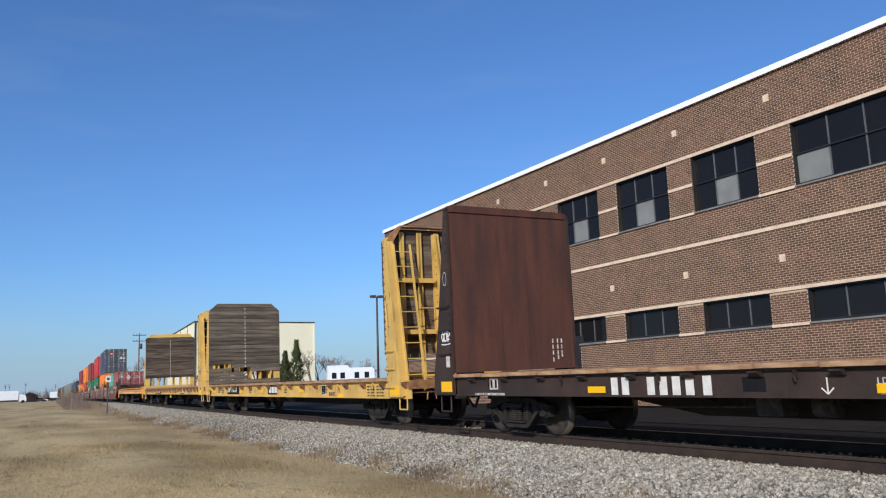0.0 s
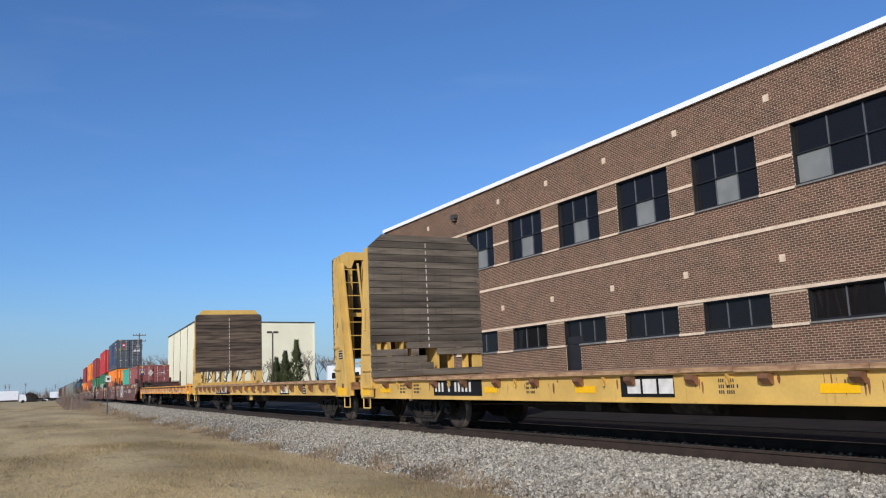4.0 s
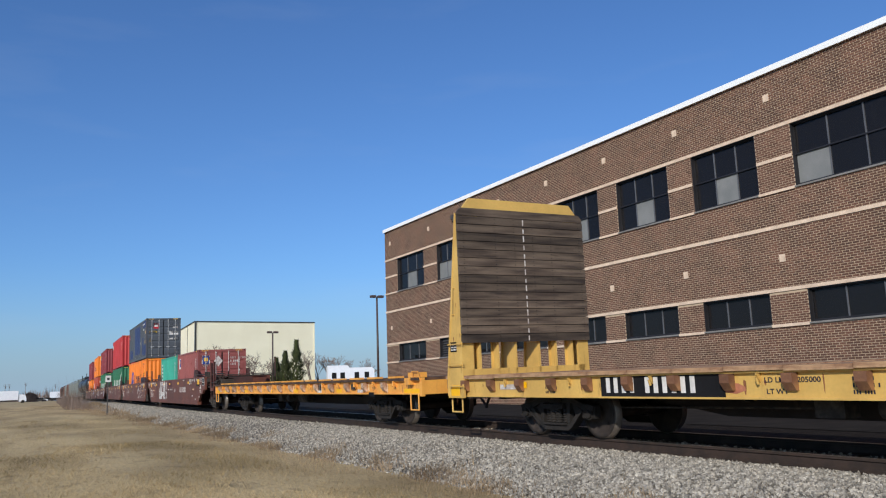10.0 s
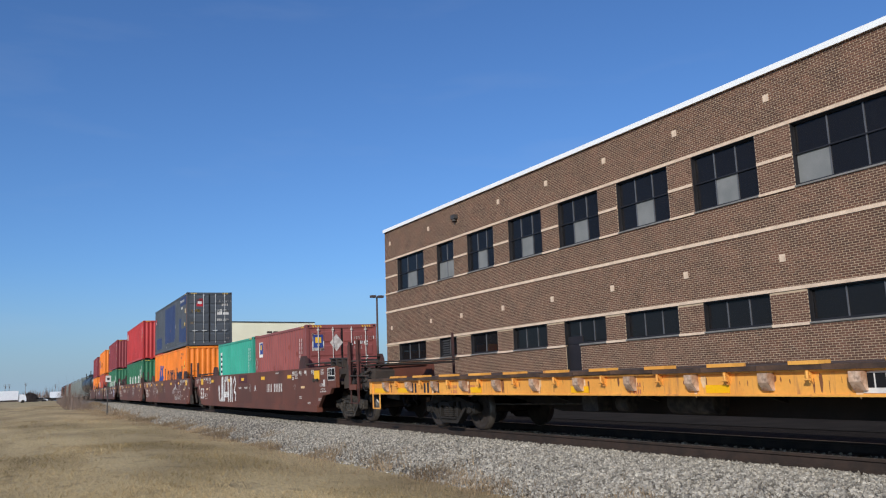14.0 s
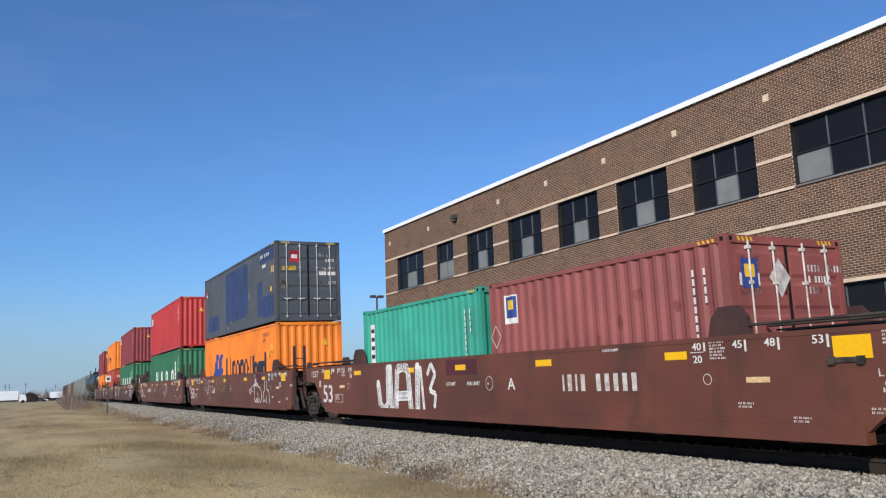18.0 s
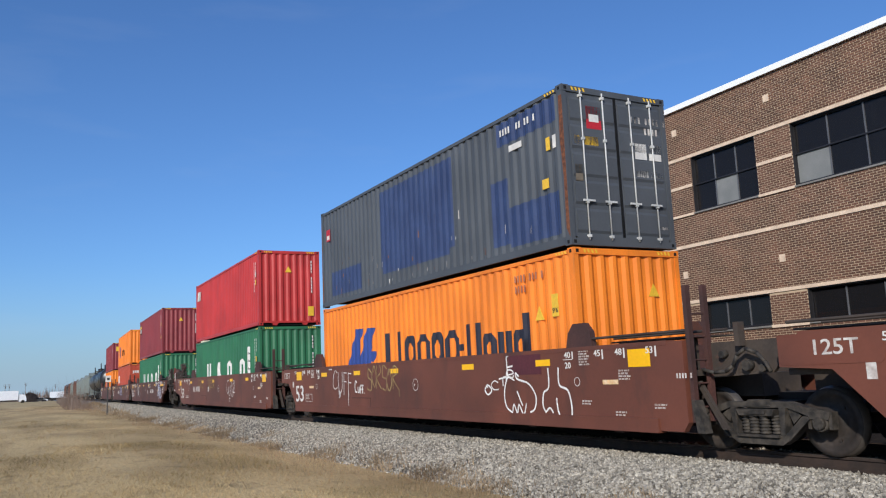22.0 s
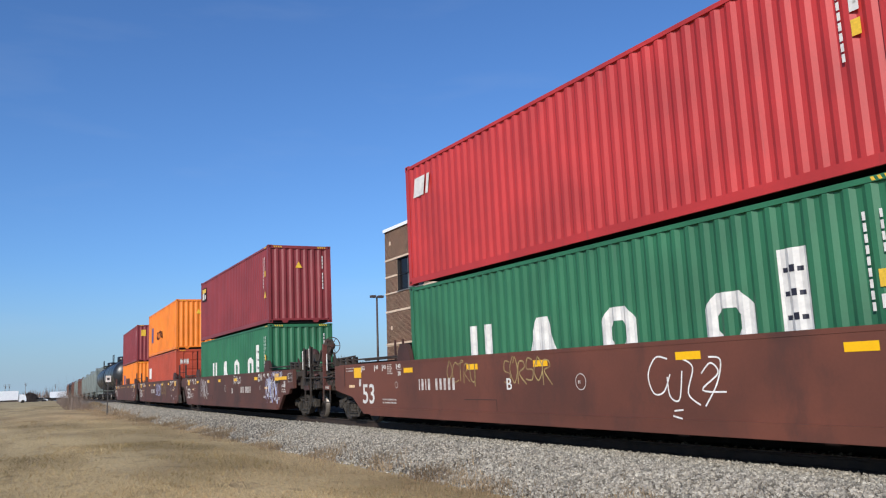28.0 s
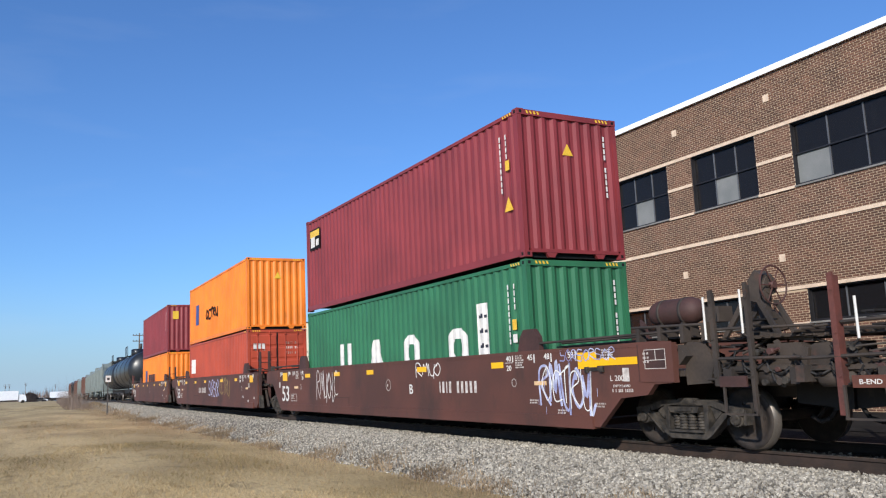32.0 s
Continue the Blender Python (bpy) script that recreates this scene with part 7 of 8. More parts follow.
                part("rod_handle", box(B(), f - 0.04, f - 0.02, *sorted((s * (q + 0.10), s * (q - 0.16))), 0.78, 0.815), rod, d)
    else:
        part("end_panel", pressed(-CW + 0.1, CW - 0.1, 0.16, height - 0.12, f + 0.02, 0, "end", -1), paint, box_)
    for s in (-1, 1):
        for k in range(4):
            q = s * (CW - 0.24 - 0.085 * k)
            part("warning_stripe", prism(B(), [(q - 0.032, height - 0.09), (q + 0.008, height - 0.09), (q + 0.032, height - 0.03), (q - 0.008, height - 0.03)], "x", f, f + 0.004), "hazard", box_)
    for k in range(4):
        q = f + 0.24 + 0.085 * k
        part("warning_stripe", prism(B(), [(q - 0.032, height - 0.09), (q + 0.008, height - 0.09), (q + 0.032, height - 0.04), (q - 0.008, height - 0.04)], "y", CW, CW + 0.003), "hazard", box_)
    return box_


LIFT = {}


def decal(c, x0, x1, z0, z1, material, name="logo_block", out=0.004):
    return part(name, pressed(x0, x1, z0, z1, CW - 0.012, out, "side", 1), material, c)


def decal_poly(c, poly, material, name="logo_block", out=0.004):
    """A convex painted shape of (x, z) corners that follows the pressed side sheet."""
    xs_ = [p[0] for p in poly]
    knots = sorted(set([x for x, _ in corr_knots(min(xs_), max(xs_))] + xs_))
    knots = [x for i, x in enumerate(knots) if i == 0 or x - knots[i - 1] > 1e-4]
    bm, prev = B(), None
    for x in knots:
        zs = []
        for (xa, za), (xb, zb) in zip(poly, poly[1:] + poly[:1]):
            if min(xa, xb) - 1e-6 <= x <= max(xa, xb) + 1e-6:
                zs += [za, zb] if abs(xb - xa) < 1e-6 else [za + (zb - za) * (x - xa) / (xb - xa)]
        w = CW - 0.012 + out - corr_depth(x)
        cur = [bm.verts.new((x, w, min(zs))), bm.verts.new((x, w, max(zs)))]
        if prev:
            bm.faces.new((prev[0], cur[0], cur[1], prev[1]))
        prev = cur
    return part(name, bm, material, c)


def ring_shape(c, x, z, w, h, t, material, out=0.004):
    """A rounded hollow block: x its leading edge, w wide, h high, t thick."""
    o = [(x - q * w, z + k * h) for q, k in ((0.25, 0), (0.75, 0), (1, 0.25), (1, 0.75), (0.75, 1), (0.25, 1), (0, 0.75), (0, 0.25))]
    cx, cz = x - w / 2, z + h / 2
    i_ = [(cx + (a - cx) * (1 - 2 * t / w), cz + (b - cz) * (1 - 2 * t / h)) for a, b in o]
    for k in range(8):
        q = (k + 1) % 8
        decal_poly(c, [o[k], o[q], i_[q], i_[k]], material, "logo_block", out + 0.0004 * (k % 2))


def tri(c, y, z, h, face, x):
    """A yellow warning triangle."""
    if face == "end":
        part("warning_triangle", prism(B(), [(y - h * 0.55, z), (y + h * 0.55, z), (y, z + h)], "x", x - 0.004, x), "hazard", c)
    else:
        part("warning_triangle", prism(B(), [(x - h * 0.55, z), (x + h * 0.55, z), (x, z + h)], "y", y, y + 0.004), "hazard", c)


def codes(c, f, h, material="white"):
    """Rows of plain bars where the container codes stand."""
    for k in range(10):
        if k != 4:
            plate(c, -CW + 0.32, -CW + 0.36, h - 0.47 - 0.13 * k, h - 0.37 - 0.13 * k, material, f + 0.012, "code_bar", face="end")
    for k in range(9):
        plate(c, f + 0.64, f + 0.68, h - 0.52 - 0.13 * k, h - 0.42 - 0.13 * k, material, CW, "code_bar")
    for k in range(4):
        plate(c, f + 0.43, f + 0.465, h - 0.52 - 0.13 * k, h - 0.42 - 0.13 * k, material, CW, "code_bar")


L20, L40, HC, H86 = 6.058, 12.192, 2.896, 2.591
c = container(86.25, 0.34, L20, H86, "c_fesco", "faded brick-red twenty-foot container with rust stains", True, "white_worn")
f = -L20 / 2
decal(c, 2.1, 2.5, 1.75, 2.3, "white", "logo_panel")
decal(c, 2.14, 2.46, 1.86, 2.27, "logo_blue", "logo_panel", 0.008)
decal(c, 2.2, 2.42, 2.02, 2.2, "hazard", "logo_block", 0.012)
plate(c, 0.62, 1.02, 1.75, 2.3, "white", f + 0.012, "logo_panel", face="end")
plate(c, 0.66, 0.98, 1.85, 2.26, "logo_blue", f + 0.007, "logo_panel", face="end")
plate(c, 0.72, 0.92, 2.0, 2.18, "hazard", f + 0.003, "logo_block", face="end")
plate(c, 0.05, 0.34, 1.75, 2.2, "c_fesco", f + 0.012, "placard", face="end")
part("placard", prism(B(), [(0.2, 1.72), (0.42, 2.0), (0.2, 2.28), (-0.02, 2.0)], "x", f + 0.004, f + 0.008), "white_worn", c)
ring = [(2.83, 1.3), (2.65, 1.52), (2.83, 1.74), (3.0, 1.52), (2.83, 1.3)]
part("placard", strip_mesh(ring, 0.03, CW + 0.002, "placard", "white_worn"), "", c)
for k in range(3):
    bars(c, -0.42, 2.1 - 0.16 * k, 0.1, ("wwww wwwwwn", "w wwnw", "wwww")[k], "white", f + 0.012, face="end")
codes(c, f, H86)
for xa, za, w, h in ((-1.2, 1.95, 0.26, 0.20), (-0.75, 1.55, 0.18, 0.30), (-2.0, 1.7, 0.14, 0.2), (0.6, 1.25, 0.10, 0.3), (-0.2, 1.3, 0.12, 0.2), (1.6, 2.1, 0.06, 0.3)):
    decal_poly(c, [(xa - w / 2, za), (xa - w * 0.2, za + h * 0.45), (xa + w * 0.4, za + h * 0.3), (xa + w / 2, za - h * 0.1), (xa + w * 0.1, za - h / 2), (xa - w * 0.35, za - h * 0.35)], "rust_bloom", "rust_stain", 0.003)
c = container(92.62, 0.34, L20, H86, "c_teal", "sun-faded teal twenty-foot container")
f = -L20 / 2
decal(c, 2.3, 2.62, 1.02, 2.2, "white", "logo_panel")
for k in range(5):
    decal(c, 2.40, 2.52, 1.10 + 0.22 * k, 1.20 + 0.22 * k, "logo_navy", "logo_block", 0.008)
codes(c, f, H86)
c = container(106.47, 0.36, L40, HC, "c_orange", "bright orange forty-foot container with a dark logotype")
f = -L40 / 2
decal_poly(c, [(4.45, 0.85), (3.66, 2.14), (3.16, 2.13), (3.60, 1.42), (3.44, 1.2), (3.40, 0.85)], "logo_blue", "logo_mark")
decal_poly(c, [(3.44, 0.85), (3.44, 1.25), (2.95, 2.12), (2.40, 2.10), (2.69, 1.50), (2.75, 0.85)], "logo_blue", "logo_mark", 0.005)
decal_poly(c, [(2.80, 1.24), (2.72, 1.50), (2.30, 1.48), (2.50, 1.22)], "logo_blue", "logo_mark", 0.006)
LOGO_T, LOGO_Z = 0.20, 0.98
for x0 in (1.74, 1.06):
    decal_poly(c, [(x0, LOGO_Z), (x0, LOGO_Z + 0.92), (x0 - 0.22, LOGO_Z + 0.92), (x0 - 0.22, LOGO_Z)], "logo_navy")
for x0 in (0.66, -0.02, -0.70, -1.38):
    ring_shape(c, x0, LOGO_Z, 0.60, 0.78, 0.17, "logo_navy")
decal_poly(c, [(-1.98, 1.30), (-1.98, 1.44), (-2.20, 1.44), (-2.20, 1.30)], "logo_navy")
for x0, z1 in ((-2.28, 1.84), (-2.66, 1.84), (-4.42, 1.90)):
    decal_poly(c, [(x0, LOGO_Z), (x0, z1), (x0 - 0.20, z1), (x0 - 0.20, LOGO_Z)], "logo_navy")
ring_shape(c, -2.92, LOGO_Z, 0.52, 0.62, 0.17, "logo_navy")
for x0 in (-3.52, -3.80):
    decal_poly(c, [(x0, LOGO_Z), (x0, 1.60), (x0 - 0.18, 1.60), (x0 - 0.18, LOGO_Z)], "logo_navy")
ring_shape(c, -4.04, LOGO_Z, 0.50, 0.62, 0.17, "logo_navy")
tri(c, CW, 1.72, 0.26, "side", f + 1.1)
plate(c, f + 0.52, f + 0.72, 1.75, 2.15, "hazard", CW, "height_label", "yellow height label")
lettering(c, "9'6", f + 0.62, 1.82, 0.12, "logo_navy", CW + 0.004)
tri(c, -0.55, 2.05, 0.24, "end", f + 0.02)
bars(c, f + 1.85, 2.48, 0.13, "wwww www w", "primer", CW)
bars(c, f + 1.85, 2.28, 0.13, "wwww", "primer", CW)
c = container(106.5, 3.30, L40, HC, "c_slate", "slate-grey forty-foot container with blue repainted patches", True, "rod_pale")
f = -L40 / 2
for x0, x1, z0, z1 in ((-2.0, 1.85, 0.62, 2.62), (-1.75, 1.70, 0.48, 0.62), (3.1, 5.3, 0.28, 0.98), (-4.2, -3.6, 0.32, 1.62), (-5.82, -4.2, 0.24, 1.02), (-5.85, -3.9, 2.3, 2.76)):
    decal(c, x0, x1, z0, z1, "patch_blue", "repainted_patch", 0.003)
rs = random.Random(61)
for k in range(34):
    a, z = rs.uniform(-5.5, 5.6), 0.2 + 1.0 * rs.random() ** 1.6
    w, h = 0.008 + 0.02 * rs.random(), 0.04 + 0.16 * rs.random()
    decal(c, a, a + w, z, z + h, "white_worn" if k % 3 else "rust_stain", "scuff", 0.0045)
bars(c, -4.05, 2.48, 0.13, "wwww  ww ww w", "white", CW)
plate(c, -4.78, -4.34, 2.10, 2.22, "white", CW, "size_label")
plate(c, -5.66, -5.54, 1.80, 2.04, "hazard", CW, "label")
plate(c, -5.84, -5.74, 1.80, 2.04, "white", CW, "label")
plate(c, -5.56, -5.36, 1.12, 1.30, "hazard", CW, "label")
part("post_rust", prism(B(), [(f + 0.03, 0.14), (f + 0.12, 0.3), (f + 0.10, 1.2), (f + 0.14, 1.9), (f + 0.11, 2.7), (f + 0.02, 2.7)], "y", CW - 0.004, CW - 0.001), "corner_rust", c)
part("post_rust", prism(B(), [(f + L40 - 0.10, 0.14), (f + L40 - 0.02, 0.14), (f + L40 - 0.02, 2.6), (f + L40 - 0.07, 2.4), (f + L40 - 0.05, 1.3), (f + L40 - 0.11, 0.7)], "y", CW - 0.004, CW - 0.001), "corner_rust", c)
plate(c, 5.35, 5.65, 1.95, 2.3, "logo_red", CW, "logo_mark")
plate(c, 5.4, 5.6, 2.0, 2.12, "white", CW + 0.004, "logo_mark")
plate(c, 0.36, 0.70, 2.12, 2.55, "logo_red", f + 0.012, "logo_mark", face="end")
plate(c, 0.42, 0.64, 2.26, 2.40, "white", f + 0.008, "logo_mark", face="end")
for y0, y1, z0, z1, mt in ((0.46, 0.78, 1.82, 1.98, "hazard"), (0.88, 1.0, 1.82, 1.98, "hazard"), (0.86, 1.02, 1.15, 1.45, "plank"), (-0.40, -0.68, 1.66, 1.96, "white"), (-0.74, -1.04, 1.66, 1.96, "white"), (-0.40, -0.68, 1.32, 1.44, "white"), (-0.74, -1.04, 1.32, 1.44, "white"), (-0.9, -1.06, 0.35, 0.40, "white_worn")):
    plate(c, *sorted((y0, y1)), z0, z1, mt, f + 0.012, "door_label", face="end")
for k in range(2):
    bars(c, -0.35, 2.35 - 0.2 * k, 0.12, ("www wwww w", "    wwww")[k], "white_worn", f + 0.012, face="end")


def white_caps(c, x, z0, z1):
    """The row of large white logo shapes on the side: two uprights, a trapezium and two rounded rings."""
    for q in (0.0, 0.58):
        decal_poly(c, [(x - q, z0 + 0.15), (x - q, z1), (x - q - 0.25, z1), (x - q - 0.25, z0 + 0.15)], "white")
    decal_poly(c, [(1.42, z0), (1.08, z1), (0.76, z1), (0.42, z0)], "white")
    ring_shape(c, -0.72, z0, 0.80, z1 - z0, 0.22, "white")
    ring_shape(c, -2.92, z0, 0.86, z1 - z0, 0.22, "white")


for u0, paint_top, label_top in ((125.72, "c_red", "bright red forty-foot container"), (149.57, "c_maroon", "dull maroon forty-foot container")):
    c = container(u0, 0.36, L40, HC, "c_green", "deep green forty-foot container with white logo blocks")
    f = -L40 / 2
    white_caps(c, 3.45, 0.95, 1.78)
    decal(c, -4.63, -4.20, 1.15, 2.22, "white", "logo_panel")
    for k in range(3):
        for q in range(3):
            decal(c, -4.56 + 0.11 * q, -4.48 + 0.11 * q, 1.32 + 0.30 * k, 1.38 + 0.30 * k + 0.03 * (q % 2), "logo_navy", "logo_script", 0.008)
    codes(c, f, HC)
    plate(c, f + 0.42, f + 0.56, 1.6, 1.8, "hazard", CW, "label")
    plate(c, f + 0.42, f + 0.56, 1.36, 1.52, "white", CW, "label")
    c = container(u0, 3.30, L40, HC, paint_top, label_top + " stacked on a green one")
    codes(c, f, HC)
    if paint_top == "c_red":
        for (a, b, z, q) in ((5.7, 5.42, 2.05, 2.5), (5.42, 5.2, 2.05, 2.5), (5.1, 4.98, 2.05, 2.5)):
            part("logo_block", prism(B(), [(a, z), (a - 0.1, q), (b - 0.1, q), (b, z)], "y", CW, CW + 0.004), "white", c)
        plate(c, -0.95, -0.72, 0.35, 0.72, "hazard", f + 0.012, "label", face="end")
        for z in (1.6, 1.9):
            plate(c, f + 0.4, f + 0.52, z, z + 0.2, "hazard" if z < 1.8 else "white", CW, "label")
    else:
        plate(c, 4.85, 5.75, 1.9, 2.55, "black_plate", CW, "logo_panel")
        plate(c, 4.9, 5.7, 2.3, 2.5, "hazard", CW + 0.004, "logo_block")
        plate(c, 5.3, 5.65, 1.98, 2.3, "white", CW + 0.004, "logo_block")
        plate(c, 4.95, 5.2, 2.0, 2.2, "white", CW + 0.004, "logo_block")
        tri(c, CW, 0.95, 0.28, "side", f + 0.45)
        plate(c, f + 0.36, f + 0.5, 1.75, 1.95, "hazard", CW, "label")
    tri(c, 0.05, 2.05, 0.24, "end", f + 0.02)
c = container(169.15, 0.36, L40, HC, "c_rust", "rust-orange forty-foot container with white door marks", True, "c_rust")
f = -L40 / 2
for k in range(3):
    plate(c, 0.98 - 0.17 * k - 0.13, 0.98 - 0.17 * k, 2.05, 2.35, "white", f + 0.012, "logo_block", face="end")
for k in range(3):
    bars(c, -0.35, 2.3 - 0.2 * k, 0.1, "wwww ww", "white", f + 0.012, face="end")
decal(c, 4.6, 5.6, 1.4, 2.1, "white", "logo_panel")
c = container(169.15, 3.28, L40, HC, "c_orange", "orange forty-foot container with dark hand-painted marks")
part("logo_mark", prism(B(), [(4.4, 0.9), (4.3, 1.9), (3.6, 1.9), (3.7, 0.9)], "y", CW, CW + 0.004), "logo_blue", c)
tag(c, -1.0, 2.0, 0.95, 1.55, 5, "black_plate", 5, 0.10, CW + 0.003, rise=0.1)
tri(c, -0.05, 2.05, 0.28, "end", f + 0.02)
c = container(189.0, 0.36, L40, HC, "c_orange", "orange forty-foot container partly hidden in its well")
part("logo_mark", prism(B(), [(4.4, 0.9), (4.3, 2.0), (3.4, 2.0), (3.5, 0.9)], "y", CW, CW + 0.004), "logo_blue", c)
bars(c, 2.6, 1.2, 0.5, "wwwwwwwww", "logo_navy", CW)
c = container(189.0, 3.28, L40, HC, "c_maroon", "maroon forty-foot container on the last well unit")
plate(c, 0.55, 0.9, 2.0, 2.5, "hazard", f + 0.012, "label", face="end")
codes(c, f, HC)


# ---- tank and hopper cars at the tail ----
def tank_car(u, half):
    car = car_thing("tank_car", u, "glossy black tank car with a top platform", "rail car", TRAIN)
    prof = [(-half, 0.02), (-half + 0.08, 0.6), (-half + 0.25, 1.1), (-half + 0.55, 1.45), (-half + 0.75, 1.5), (half - 0.75, 1.5), (half - 0.55, 1.45), (half - 0.25, 1.1), (half - 0.08, 0.6), (half, 0.02)]
    part("tank", lathe(B(), prof, "x", 28, (0, 0, 2.75)), "tank", car)
    for x in (-half * 0.55, 0, half * 0.55):
        part("tank_band", lathe(B(), [(x - 0.06, 1.505), (x - 0.06, 1.525), (x + 0.06, 1.525), (x + 0.06, 1.505)], "x", 28, (0, 0, 2.75)), "black", car)
    part("dome", lathe(B(), [(4.1, 0.55), (4.75, 0.55), (4.82, 0.4), (4.84, 0.05)], "z", 16), "tank", car)
    bm = B()
    for y in (-0.95, 0.95):
        for x in (-1.1, 0, 1.1):
            cyl(bm, (x, y, 4.0), (x, y, 5.0), 0.025, n=6)
        cyl(bm, (-1.1, y, 5.0), (1.1, y, 5.0), 0.025, n=6)
    box(bm, -1.15, 1.15, -1.0, 1.0, 4.12, 4.16)
    part("platform", bm, "black", car)
    part("underframe", box(box(B(), -half - 0.5, half + 0.5, -0.35, 0.35, 0.75, 1.15), -half - 0.5, -half + 0.6, -1.4, 1.4, 0.95, 1.12), "black", car)
    bm = B()
    for y in (-1.4, 1.4):
        for s in (-1, 1):
            for z in (0.5, 0.8, 1.1, 1.5, 1.9):
                cyl(bm, (s * (half - 0.2), y, z), (s * (half + 0.25), y, z), 0.02, n=5)
            for q in (-0.2, 0.25):
                cyl(bm, (s * (half + q), y, 0.45), (s * (half + q), y, 2.0), 0.02, n=5)
    part("ladder", bm, "black", car)
    truck(car, -half + 1.3, False)
    truck(car, half - 1.3, False)
    coupler(car, -half - 0.5, -1)
    coupler(car, half + 0.5, 1)


def hopper_car(u, half, paint, label, name="hopper_car"):
    car = car_thing(name, u, label, "rail car", TRAIN)
    body = [(-1.5, 1.15), (-1.6, 1.5), (-1.6, 3.9), (-1.2, 4.4), (-0.5, 4.65), (0.5, 4.65), (1.2, 4.4), (1.6, 3.9), (1.6, 1.5), (1.5, 1.15)]
    part("body", prism(B(), body, "x", -half + 1.3, half - 1.3), paint, car)
    for s in (-1, 1):
        part("slope_sheet", prism(B(), [(s * (half - 1.3), 1.2), (s * (half - 1.3), 4.5), (s * (half - 0.5), 4.4), (s * (half - 0.5), 4.0), (s * (half - 1.1), 1.2)], "y", -1.5, 1.5), paint, car)
        bm = B()
        for x in (half - 0.4, half - 0.1):
            cyl(bm, (s * x, 1.45, 0.7), (s * x, 1.45, 4.4), 0.025, n=5)
        for k in range(9):
            cyl(bm, (s * (half - 0.4), 1.45, 0.9 + 0.4 * k), (s * (half - 0.1), 1.45, 0.9 + 0.4 * k), 0.018, n=5)
        part("ladder", bm, paint, car)
        part("end_sill", box(B(), *sorted((s * (half - 1.4), s * half)), -1.45, 1.45, 0.85, 1.1), paint, car)
    for k in range(9):
        x = -half + 1.6 + (2 * half - 3.2) * k / 8
        part("side_rib", box(box(B(), x - 0.04, x + 0.04, 1.6, 1.66, 1.2, 3.9), x - 0.04, x + 0.04, -1.66, -1.6, 1.2, 3.9), paint, car)
    for k in range(3):
        x = -half + 3.4 + (2 * half - 6.8) * k / 2
        part("outlet", prism(B(), [(x - 1.6, 1.2), (x + 1.6, 1.2), (x + 0.5, 0.45), (x - 0.5, 0.45)], "y", -1.0, 1.0), paint, car)
    part("roof_walk", box(B(), -half + 0.6, half - 0.6, -0.4, 0.4, 4.72, 4.78), "chrome", car)
    truck(car, -half + 1.9, False)
    truck(car, half - 1.9, False)


tank_car(217.3, 8.2)
tank_car(235.2, 8.2)
u = 253.5
for k, (pn, lb) in enumerate((("hopper", "pale grey covered hopper car"), ("hopper", "pale grey covered hopper car"), ("hopper", "pale grey covered hopper car"), ("boxcar", "dull brown hopper car"), ("hopper", "pale grey covered hopper car"), ("boxcar", "dull brown hopper car"), ("tank", "dark grime-covered hopper car"), ("boxcar", "dull brown hopper car"))):
    hopper_car(u, 8.9, pn, lb)
    u += 18.6

# ---- beyond the track: warehouse, poles, trees, vehicles ----
def at_bearing(az, dist):
    return math.sin(radians(az)) * dist, math.cos(radians(az)) * dist


GZ = 0.5
hall = thing("warehouse", "large cream metal-clad warehouse with a flat roof", "building", m=pose(26.2, 115.0, GZ))
part("wall_front", box(B(), 0.0, 17.6, 0, 0.3, 0, 10.6), "cream", hall)
part("wall_side", prism(B(), [(0.0, 0), (18.0, 0), (18.0, 9.6), (0.0, 10.6)], "x", 0.0, 0.3), "cream", hall)
part("wall_rear", box(box(B(), 0.3, 17.6, 17.7, 18.0, 0, 9.6), 17.3, 17.6, 0.3, 17.7, 0, 9.6), "cream", hall)
part("roof", box(B(), 0.3, 17.3, 0.3, 17.7, 9.4, 9.55), "trim_dark", hall)
part("roof_trim", box(B(), -0.1, 17.7, -0.1, 0.15, 10.6, 10.74), "trim_dark", hall)
part("roof_trim", prism(B(), [(0.15, 10.6), (18.0, 9.6), (18.0, 9.76), (0.15, 10.74)], "x", -0.1, 0.12), "trim_dark", hall)
part("corner_trim", box(B(), 17.5, 17.66, -0.05, 0.1, 0, 10.6), "cream", hall)
part("corner_trim", box(B(), -0.06, 0.06, -0.05, 0.1, 0, 10.6), "mullion", hall)
for k in range(3):
    part("panel_joint", box(B(), -0.04, 0.0, 4.5 + 4.6 * k, 4.60 + 4.6 * k, 0, 10.3 - 0.25 * k), "trim_dark", hall)
bm = B()
for k in range(44):
    box(bm, 0.2 + 0.4 * k, 0.24 + 0.4 * k, -0.006, 0.0, 0.0, 10.6)
part("cladding_ribs", bm, "cream", hall)


def light_pole(x, y, h, heads=2):
    p = thing("street_lamp", "slim bronze car-park lamp post with flat heads", "street lamp", "lamp posts", m=pose(x, y, GZ))
    part("pole", cyl(B(), (0, 0, 0), (0, 0, h), 0.11, 0.08, n=10), "pole", p)
    part("base", cyl(B(), (0, 0, 0), (0, 0, 0.6), 0.28, n=12), "asphalt", p)
    for s in ((-1, 1) if heads == 2 else (1,)):
        part("lamp_head", box(B(), *sorted((s * 0.12, s * 0.6)), -0.2, 0.2, h - 0.05, h + 0.16), "pole", p)


px, py = at_bearing(25.27, 72)
light_pole(px, py, 8.65)
px, py = at_bearing(18.0, 92)
light_pole(px, py, 7.1)


